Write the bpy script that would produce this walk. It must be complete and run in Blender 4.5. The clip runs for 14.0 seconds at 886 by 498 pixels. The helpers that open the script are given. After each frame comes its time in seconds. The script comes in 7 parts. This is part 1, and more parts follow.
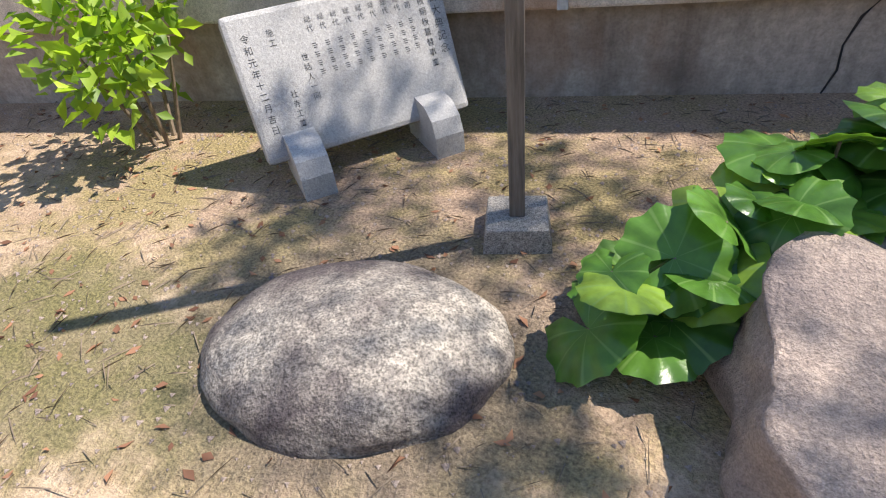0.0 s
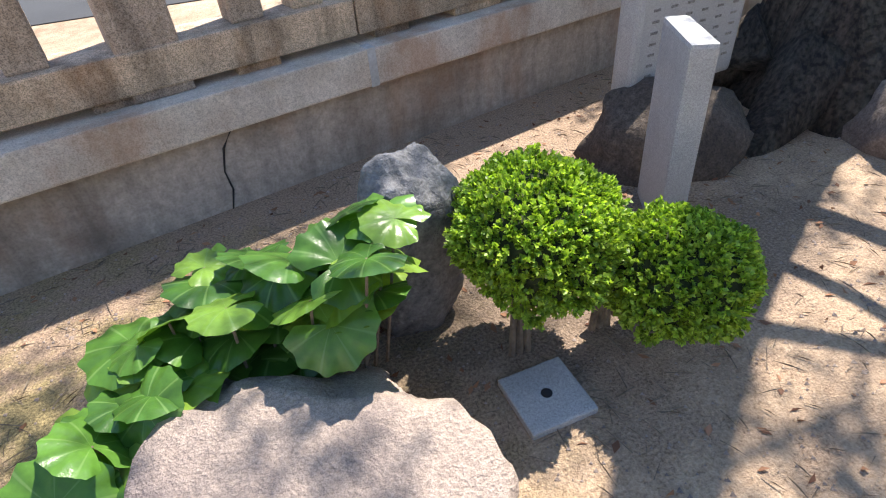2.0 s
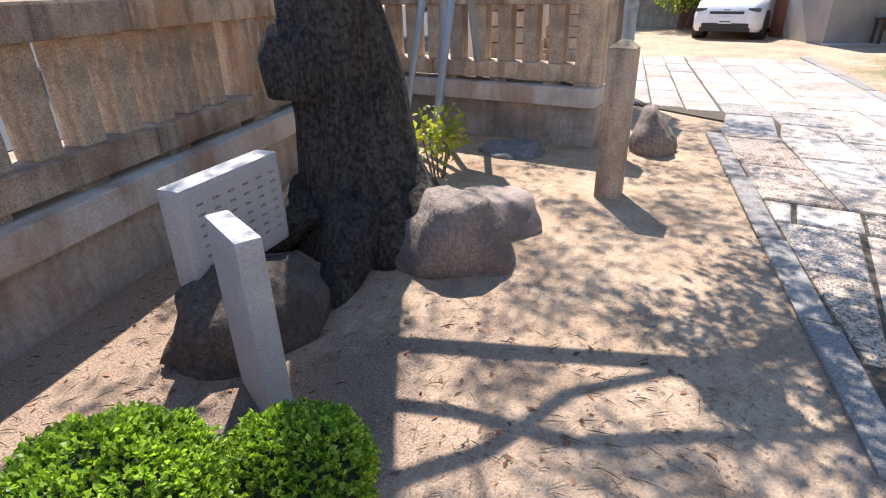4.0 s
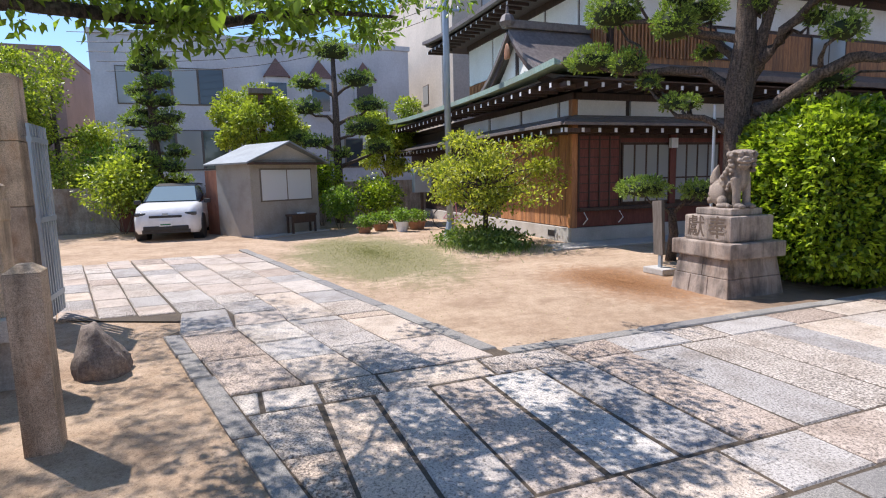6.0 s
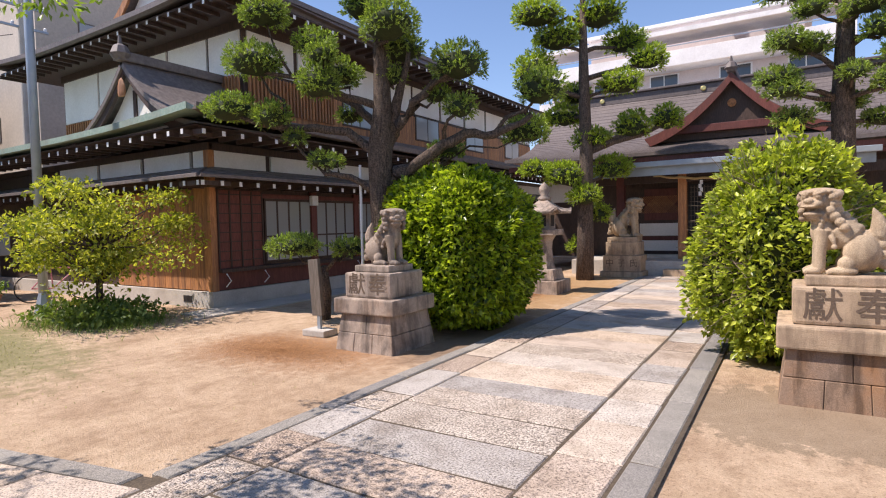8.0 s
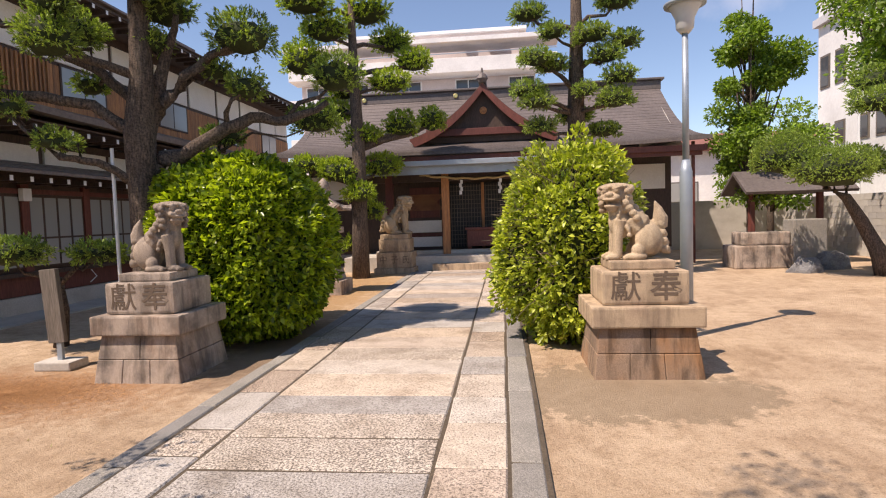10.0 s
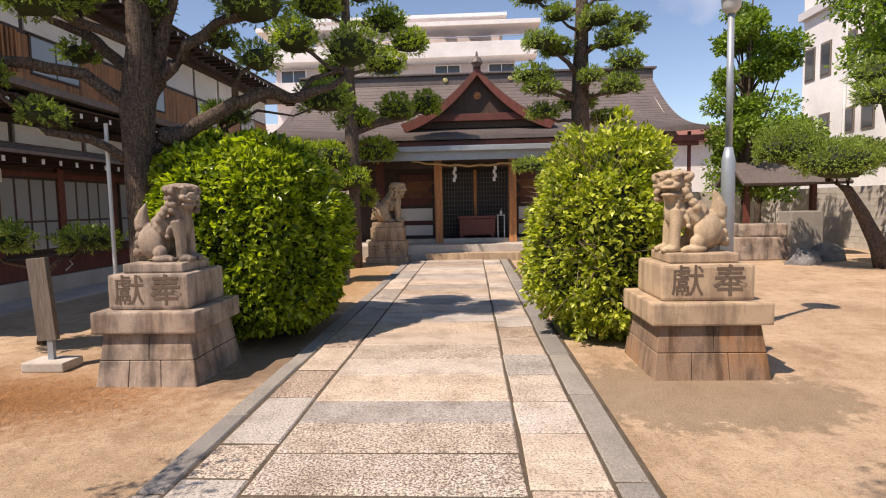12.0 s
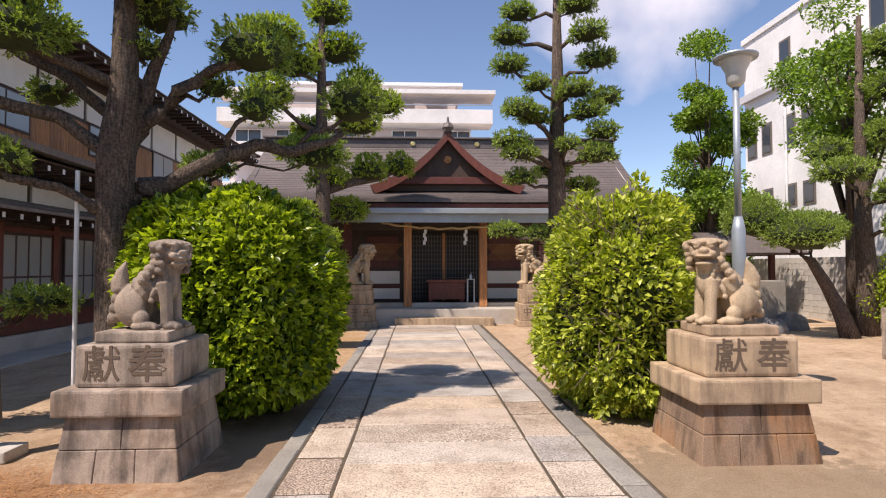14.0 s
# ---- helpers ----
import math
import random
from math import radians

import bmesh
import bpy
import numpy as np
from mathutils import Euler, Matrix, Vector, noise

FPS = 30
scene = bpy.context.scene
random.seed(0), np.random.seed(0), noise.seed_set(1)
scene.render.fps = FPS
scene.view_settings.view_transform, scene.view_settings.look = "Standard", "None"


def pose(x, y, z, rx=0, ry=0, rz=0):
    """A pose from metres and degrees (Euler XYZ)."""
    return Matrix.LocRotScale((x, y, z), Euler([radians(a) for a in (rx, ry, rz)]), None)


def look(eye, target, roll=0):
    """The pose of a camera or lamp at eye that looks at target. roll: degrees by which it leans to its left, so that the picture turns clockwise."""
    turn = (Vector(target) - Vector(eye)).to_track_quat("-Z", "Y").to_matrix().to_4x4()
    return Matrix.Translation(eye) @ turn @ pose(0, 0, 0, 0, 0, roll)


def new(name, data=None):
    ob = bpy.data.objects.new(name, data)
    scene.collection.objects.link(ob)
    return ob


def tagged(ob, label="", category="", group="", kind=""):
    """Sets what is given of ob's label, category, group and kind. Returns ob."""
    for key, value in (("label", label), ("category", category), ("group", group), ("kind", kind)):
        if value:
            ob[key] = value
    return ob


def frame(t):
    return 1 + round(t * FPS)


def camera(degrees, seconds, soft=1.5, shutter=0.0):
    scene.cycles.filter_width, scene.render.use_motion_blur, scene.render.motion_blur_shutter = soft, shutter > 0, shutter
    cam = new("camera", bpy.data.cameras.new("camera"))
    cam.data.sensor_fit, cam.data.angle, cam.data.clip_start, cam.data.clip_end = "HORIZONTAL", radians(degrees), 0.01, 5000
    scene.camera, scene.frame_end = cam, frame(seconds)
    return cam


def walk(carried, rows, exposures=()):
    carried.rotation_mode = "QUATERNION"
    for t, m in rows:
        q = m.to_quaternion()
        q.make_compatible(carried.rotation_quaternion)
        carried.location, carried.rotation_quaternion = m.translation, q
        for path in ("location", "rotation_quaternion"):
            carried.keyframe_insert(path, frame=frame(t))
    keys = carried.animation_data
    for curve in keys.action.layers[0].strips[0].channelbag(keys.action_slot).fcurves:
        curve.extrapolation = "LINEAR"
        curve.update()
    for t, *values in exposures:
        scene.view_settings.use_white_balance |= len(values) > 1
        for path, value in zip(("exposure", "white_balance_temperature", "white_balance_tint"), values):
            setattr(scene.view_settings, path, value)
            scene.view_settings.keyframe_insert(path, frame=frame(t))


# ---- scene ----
cam = camera(77.1, 14.0, 1.1)
PATH = [
    (0, (0.2, -0.382, 1.112), (0.985, -1.722, -0.148), -7.0),
    (0.5, (0.062, -0.444, 1.285), (0.619, -1.852, -0.021), -8.2),
    (1, (-0.148, -0.492, 1.359), (0.113, -1.965, 0.031), -8.3),
    (1.5, (-0.329, -0.517, 1.394), (-0.414, -2.035, 0.095), -6.6),
    (2, (-0.494, -0.517, 1.445), (-0.923, -2.032, 0.212), -5.2),
    (2.5, (-0.626, -0.51, 1.45), (-1.377, -1.98, 0.32), -4.2),
    (2.7, (-0.661, -0.522, 1.463), (-1.539, -1.947, 0.368), -3.5),
    (4.8, (-0.781, -0.574, 1.57), (-2.641, -0.975, 0.954), -2.0),
    (5, (-0.807, -0.563, 1.568), (-2.716, -0.782, 1.011), -1.9),
    (5.5, (-0.938, -0.499, 1.582), (-2.88, -0.237, 1.179), -1.5),
    (6, (-1.074, -0.396, 1.612), (-2.927, 0.312, 1.352), -1.4),
    (6.5, (-1.206, -0.362, 1.625), (-2.895, 0.698, 1.469), -1.4),
    (7, (-1.465, -0.38, 1.623), (-2.958, 0.947, 1.523), -1.2),
    (7.5, (-1.7, -0.321, 1.611), (-2.984, 1.21, 1.525), -1.2),
    (8, (-1.943, -0.166, 1.635), (-3.001, 1.529, 1.545), -1.3),
    (8.5, (-2.183, -0.091, 1.616), (-3.004, 1.73, 1.52), -1.5),
    (9, (-2.478, -0.057, 1.611), (-3.064, 1.853, 1.518), -1.6),
    (9.2, (-2.555, -0.031, 1.605), (-3.049, 1.905, 1.514), -1.7),
    (11.3, (-3.343, 0.293, 1.568), (-3.404, 2.287, 1.418), -1.6),
    (11.5, (-3.414, 0.33, 1.56), (-3.489, 2.323, 1.405), -1.4),
    (12, (-3.615, 0.502, 1.598), (-3.721, 2.493, 1.44), -1.2),
    (12.5, (-3.773, 0.607, 1.593), (-3.864, 2.6, 1.455), -0.9),
    (13, (-3.988, 0.662, 1.615), (-4.016, 2.66, 1.51), -0.7),
    (13.5, (-4.129, 0.717, 1.621), (-4.094, 2.715, 1.553), -1.1),
    (14, (-4.326, 0.961, 1.621), (-4.235, 2.958, 1.686), -0.1),
]
walk(cam, [(t, look(eye, target, roll)) for t, eye, target, roll in PATH],
     exposures=((0, 0.85, 6500, 13), (1.0, 0.92, 6500, 12), (1.5, 1.1, 6500, 12), (2.7, 1.28, 6450, 13), (4.8, 0.7, 6150, 17), (6.0, 0.42, 6100, 16), (7.5, 0.4, 6450, 19), (9, 0.35, 7200, 21), (13, 0.24, 7600, 20), (14, 0.26, 7100, 20)))

# ---- world and sun ----
SUN_AZ = math.atan2(-0.45, -0.58)
SUN_EL = radians(57)
world = bpy.data.worlds.new("sky")
scene.world = world
world.use_nodes = True
wn = world.node_tree
sky = wn.nodes.new("ShaderNodeTexSky")
sky.sky_type = "NISHITA"
sky.sun_disc = False
sky.air_density, sky.dust_density, sky.ozone_density = 1.0, 0.05, 4.5
sky.sun_elevation = SUN_EL
sky.sun_rotation = math.pi / 2 - SUN_AZ
wn.nodes["Background"].inputs["Strength"].default_value = 0.14
# one white cloud standing beyond the shrine
sky_at = wn.nodes.new("ShaderNodeTexCoord")
cloud_dot = wn.nodes.new("ShaderNodeVectorMath")
cloud_dot.operation, cloud_dot.inputs[1].default_value = "DOT_PRODUCT", (0.35, 0.83, 0.43)
cloud_noise = wn.nodes.new("ShaderNodeTexNoise")
cloud_noise.inputs["Scale"].default_value, cloud_noise.inputs["Detail"].default_value = 5.0, 7.0
cloud_sum = wn.nodes.new("ShaderNodeMath")
cloud_sum.operation, cloud_sum.inputs[1].default_value = "MULTIPLY_ADD", 0.045
cloud_ramp = wn.nodes.new("ShaderNodeMapRange")
cloud_ramp.inputs["From Min"].default_value, cloud_ramp.inputs["From Max"].default_value = 1.006, 1.026
cloud_mix = wn.nodes.new("ShaderNodeMix")
cloud_mix.data_type = "RGBA"
cloud_mix.inputs[7].default_value = (6.6, 6.7, 7.4, 1)
wn.links.new(sky_at.outputs["Generated"], cloud_dot.inputs[0])
wn.links.new(sky_at.outputs["Generated"], cloud_noise.inputs["Vector"])
wn.links.new(cloud_noise.outputs[0], cloud_sum.inputs[0])
wn.links.new(cloud_dot.outputs["Value"], cloud_sum.inputs[2])
wn.links.new(cloud_sum.outputs[0], cloud_ramp.inputs[0])
wn.links.new(cloud_ramp.outputs[0], cloud_mix.inputs[0])
wn.links.new(sky.outputs[0], cloud_mix.inputs[6])
wn.links.new(cloud_mix.outputs[2], wn.nodes["Background"].inputs["Color"])
sun_data = bpy.data.lights.new("sun", "SUN")
sun_data.energy, sun_data.angle, sun_data.color = 5.0, radians(0.53), (1.0, 0.94, 0.84)
sun = new("sun", sun_data)
sun_dir = Vector((math.cos(SUN_AZ) * math.cos(SUN_EL), math.sin(SUN_AZ) * math.cos(SUN_EL), math.sin(SUN_EL)))
sun.matrix_world = Matrix.Translation((-10, -10, 30)) @ (-sun_dir).to_track_quat("-Z", "Y").to_matrix().to_4x4()

# ---- materials ----
def nodes_of(name):
    m = bpy.data.materials.new(name)
    m.use_nodes = True
    return m, m.node_tree.nodes, m.node_tree.links, m.node_tree.nodes["Principled BSDF"]


def ramp(n, stops):
    r = n.new("ShaderNodeValToRGB")
    while len(r.color_ramp.elements) < len(stops):
        r.color_ramp.elements.new(0.5)
    for e, (p, c) in zip(r.color_ramp.elements, stops):
        e.position, e.color = p, (*c, 1)
    return r


def mix(n, l, fac, a, b, mode="MIX"):
    x = n.new("ShaderNodeMix")
    x.data_type, x.blend_type = "RGBA", mode
    for sock, v in ((x.inputs[0], fac), (x.inputs[6], a), (x.inputs[7], b)):
        if isinstance(v, (int, float)):
            sock.default_value = v
        elif isinstance(v, tuple):
            sock.default_value = (*v, 1)
        else:
            l.new(v, sock)
    return x.outputs[2]


def noise_tex(n, l, vec, scale, detail=6, rough=0.6, stretch=None):
    t = n.new("ShaderNodeTexNoise")
    t.inputs["Scale"].default_value, t.inputs["Detail"].default_value, t.inputs["Roughness"].default_value = scale, detail, rough
    if stretch:
        mp = n.new("ShaderNodeMapping")
        mp.inputs["Scale"].default_value = stretch
        l.new(vec, mp.inputs["Vector"])
        vec = mp.outputs[0]
    l.new(vec, t.inputs["Vector"])
    return t.outputs[0]


def surface(name, dark, light, fine=60.0, coarse=3.0, rough=0.85, bump=0.3, stain=None, stain_amount=0.5, vary=0.0, stretch=None, metal=0.0, speck=0.0, depth=0.01, rust=0.0, streak=0.0, onset=0.45):
    """A weathered surface: fine grain between two colours, coarse stains, relief."""
    m, n, l, b = nodes_of(name)
    tc = n.new("ShaderNodeTexCoord")
    v = tc.outputs["Object"]
    f = noise_tex(n, l, v, fine, 5, 0.65, stretch)
    c = noise_tex(n, l, v, coarse, 5, 0.6, stretch)
    r = ramp(n, [(0.3, dark), (0.7, light)])
    l.new(f, r.inputs[0])
    col = r.outputs[0]
    if stain:
        k = ramp(n, [(onset, (0, 0, 0)), (onset + 0.2, (1, 1, 1))])
        l.new(c, k.inputs[0])
        mm = n.new("ShaderNodeMath")
        mm.operation = "MULTIPLY"
        mm.inputs[1].default_value = stain_amount
        l.new(k.outputs[0], mm.inputs[0])
        col = mix(n, l, mm.outputs[0], col, stain)
    else:
        k = ramp(n, [(0.3, (0.78, 0.78, 0.78)), (0.7, (1.1, 1.1, 1.1))])
        l.new(c, k.inputs[0])
        col = mix(n, l, 1.0, col, k.outputs[0], "MULTIPLY")
    if speck:
        s = noise_tex(n, l, v, fine * 3.2, 2, 0.5)
        k2 = ramp(n, [(0.36, (1 - speck,) * 3), (0.5, (1, 1, 1)), (0.64, (1 + speck * 0.5,) * 3)])
        l.new(s, k2.inputs[0])
        col = mix(n, l, 1.0, col, k2.outputs[0], "MULTIPLY")
    if rust:
        k4 = ramp(n, [(0.51, (0, 0, 0)), (0.64, (rust,) * 3)])
        l.new(noise_tex(n, l, v, 1.5, 5, 0.6, (1.6, 1.6, 0.8)), k4.inputs[0])
        col = mix(n, l, k4.outputs[0], col, (0.36, 0.17, 0.065))
    if streak:
        k5 = ramp(n, [(0.47, (1, 1, 1)), (0.62, (1 - streak,) * 3)])
        l.new(noise_tex(n, l, v, 1.3, 5, 0.65, (6, 6, 0.9)), k5.inputs[0])
        col = mix(n, l, 1.0, col, k5.outputs[0], "MULTIPLY")
    if vary:
        oi = n.new("ShaderNodeObjectInfo")
        k3 = ramp(n, [(0.0, (1 - vary, 1 - vary, 1 - vary * 0.8)), (0.5, (1, 0.97, 0.93)), (1.0, (1 + vary, 1 + vary * 0.86, 1 + vary * 0.6))])
        l.new(oi.outputs["Random"], k3.inputs[0])
        col = mix(n, l, 1.0, col, k3.outputs[0], "MULTIPLY")
    l.new(col, b.inputs["Base Color"])
    b.inputs["Roughness"].default_value, b.inputs["Metallic"].default_value = rough, metal
    bp = n.new("ShaderNodeBump")
    bp.inputs["Strength"].default_value, bp.inputs["Distance"].default_value = bump, depth
    hm = n.new("ShaderNodeMath")
    hm.inputs[1].default_value = 0.5
    hm.operation = "MULTIPLY_ADD"
    l.new(c, hm.inputs[0])
    l.new(f, hm.inputs[2])
    l.new(hm.outputs[0], bp.inputs["Height"])
    l.new(bp.outputs[0], b.inputs["Normal"])
    return m


def leaf_material(name, dark, light, rough=0.45, through_light=0.35):
    m, n, l, b = nodes_of(name)
    g = n.new("ShaderNodeNewGeometry")
    r = ramp(n, [(0.0, dark), (0.75, light), (1.0, tuple(min(1, c * 1.35) for c in light))])
    l.new(g.outputs["Random Per Island"], r.inputs[0])
    l.new(r.outputs[0], b.inputs["Base Color"])
    b.inputs["Roughness"].default_value = rough
    t = n.new("ShaderNodeBsdfTranslucent")
    br = mix(n, l, 1.0, r.outputs[0], (1.5, 1.6, 0.6), "MULTIPLY")
    l.new(br, t.inputs[0])
    ms = n.new("ShaderNodeMixShader")
    ms.inputs[0].default_value = through_light
    l.new(b.outputs[0], ms.inputs[1])
    l.new(t.outputs[0], ms.inputs[2])
    l.new(ms.outputs[0], n["Material Output"].inputs[0])
    return m


def plain(name, col, rough=0.5, metal=0.0, emit=0.0):
    m, n, l, b = nodes_of(name)
    tc = n.new("ShaderNodeTexCoord")
    f = noise_tex(n, l, tc.outputs["Object"], 4.0, 6)
    r = ramp(n, [(0.3, tuple(c * 0.88 for c in col)), (0.7, tuple(min(1, c * 1.06) for c in col))])
    l.new(f, r.inputs[0])
    l.new(r.outputs[0], b.inputs["Base Color"])
    b.inputs["Roughness"].default_value, b.inputs["Metallic"].default_value = rough, metal
    if emit:
        b.inputs["Emission Color"].default_value, b.inputs["Emission Strength"].default_value = (*col, 1), emit
    return m


def wood(name, dark, light, scale=(14, 14, 1.2), rough=0.7, weather=None):
    return surface(name, dark, light, 5.0, 0.6, rough, 0.35, weather, 0.7, 0.15, scale, depth=0.006)


def glass(name, tint=(0.5, 0.55, 0.58), rough=0.05):
    m, n, l, b = nodes_of(name)
    b.inputs["Base Color"].default_value = (*tint, 1)
    b.inputs["Roughness"].default_value = rough
    b.inputs["Specular IOR Level"].default_value = 0.8
    return m


def ground_material():
    m, n, l, b = nodes_of("sandy_ground")
    tc = n.new("ShaderNodeTexCoord")
    v = tc.outputs["Object"]
    sep = n.new("ShaderNodeSeparateXYZ")
    l.new(v, sep.inputs[0])

    def math_node(op, a, c, clamp=False):
        x = n.new("ShaderNodeMath")
        x.operation, x.use_clamp = op, clamp
        for s, q in zip(x.inputs, (a, c)):
            if isinstance(q, (int, float)):
                s.default_value = q
            else:
                l.new(q, s)
        return x.outputs[0]

    fine = noise_tex(n, l, v, 95, 4, 0.7)
    mid = noise_tex(n, l, v, 7, 6, 0.65)
    big = noise_tex(n, l, v, 0.9, 5, 0.6)
    r = ramp(n, [(0.30, (0.31, 0.21, 0.135)), (0.48, (0.53, 0.39, 0.265)), (0.68, (0.68, 0.53, 0.39))])
    l.new(math_node("ADD", math_node("MULTIPLY", fine, 0.55), math_node("MULTIPLY", mid, 0.45)), r.inputs[0])
    col = r.outputs[0]
    tone = ramp(n, [(0.35, (0.80, 0.745, 0.70)), (0.62, (1.05, 1.04, 1.03))])
    l.new(big, tone.inputs[0])
    col = mix(n, l, 1.0, col, tone.outputs[0], "MULTIPLY")
    grit = noise_tex(n, l, v, 38, 3, 0.75)
    gk = ramp(n, [(0.34, (0.62, 0.58, 0.54)), (0.44, (0.98, 0.98, 0.98)), (0.6, (1.04, 1.04, 1.04)), (0.68, (1.28, 1.26, 1.22))])
    l.new(grit, gk.inputs[0])
    col = mix(n, l, 1.0, col, gk.outputs[0], "MULTIPLY")
    scuff = ramp(n, [(0.36, (0.8, 0.77, 0.74)), (0.5, (1, 1, 1))])
    l.new(noise_tex(n, l, v, 2.4, 8, 0.72, (1.0, 0.55, 1.0)), scuff.inputs[0])
    col = mix(n, l, 1.0, col, scuff.outputs[0], "MULTIPLY")

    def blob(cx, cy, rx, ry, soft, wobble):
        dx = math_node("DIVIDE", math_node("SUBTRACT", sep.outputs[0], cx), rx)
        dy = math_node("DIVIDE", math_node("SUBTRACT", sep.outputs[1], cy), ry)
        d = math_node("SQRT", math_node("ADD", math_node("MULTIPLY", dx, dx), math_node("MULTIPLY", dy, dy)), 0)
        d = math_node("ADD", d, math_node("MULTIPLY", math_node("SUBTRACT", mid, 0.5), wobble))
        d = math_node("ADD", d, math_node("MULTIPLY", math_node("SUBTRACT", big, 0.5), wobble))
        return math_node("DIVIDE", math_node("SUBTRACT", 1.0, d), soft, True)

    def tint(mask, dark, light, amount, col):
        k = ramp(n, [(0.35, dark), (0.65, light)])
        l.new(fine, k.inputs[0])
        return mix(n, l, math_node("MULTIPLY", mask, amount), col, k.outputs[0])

    # garden soil beside the fence, moss on it, worn grass by the hut, fallen needles, a damp patch before the right
    # pedestal, darker brown patches around boulder, bush and hedge
    col = tint(blob(0.3, -3.2, 5.2, 2.6, 0.35, 0.7), (0.15, 0.1, 0.072), (0.58, 0.415, 0.29), 0.8, col)
    moss_n = ramp(n, [(0.42, (0, 0, 0)), (0.54, (1, 1, 1))])
    l.new(noise_tex(n, l, v, 2.6, 6, 0.7), moss_n.inputs[0])
    moss = math_node("MULTIPLY", blob(1.2, -1.6, 2.4, 1.7, 0.5, 0.7), moss_n.outputs[0])
    col = tint(moss, (0.09, 0.085, 0.025), (0.44, 0.36, 0.12), 0.65, col)
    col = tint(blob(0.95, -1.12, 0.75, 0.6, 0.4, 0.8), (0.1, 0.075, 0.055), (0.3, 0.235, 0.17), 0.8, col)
    col = tint(blob(1.75, -0.8, 0.75, 0.5, 0.4, 1.1), (0.05, 0.06, 0.015), (0.2, 0.19, 0.07), 0.65, col)
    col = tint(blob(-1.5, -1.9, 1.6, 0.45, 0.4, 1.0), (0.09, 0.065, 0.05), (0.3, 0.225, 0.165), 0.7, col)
    col = tint(blob(-12.6, 2.4, 4.2, 1.9, 0.35, 0.9), (0.13, 0.14, 0.045), (0.34, 0.30, 0.15), 0.85, col)
    col = tint(blob(-7.6, 5.0, 2.1, 1.1, 0.5, 0.9), (0.26, 0.13, 0.065), (0.46, 0.26, 0.13), 0.75, col)
    col = tint(blob(-6.6, 12.5, 1.5, 5.0, 0.4, 0.7), (0.30, 0.17, 0.07), (0.52, 0.33, 0.15), 0.8, col)
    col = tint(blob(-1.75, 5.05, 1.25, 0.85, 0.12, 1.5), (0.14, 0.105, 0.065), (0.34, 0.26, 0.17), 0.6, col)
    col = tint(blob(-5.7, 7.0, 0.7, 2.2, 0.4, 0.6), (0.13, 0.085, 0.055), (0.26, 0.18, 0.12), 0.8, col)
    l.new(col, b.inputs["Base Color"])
    b.inputs["Roughness"].default_value = 0.95
    bp = n.new("ShaderNodeBump")
    bp.inputs["Strength"].default_value, bp.inputs["Distance"].default_value = 0.8, 0.02
    l.new(math_node("ADD", math_node("ADD", fine, grit), math_node("MULTIPLY", mid, 0.8)), bp.inputs["Height"])
    l.new(bp.outputs[0], b.inputs["Normal"])
    return m


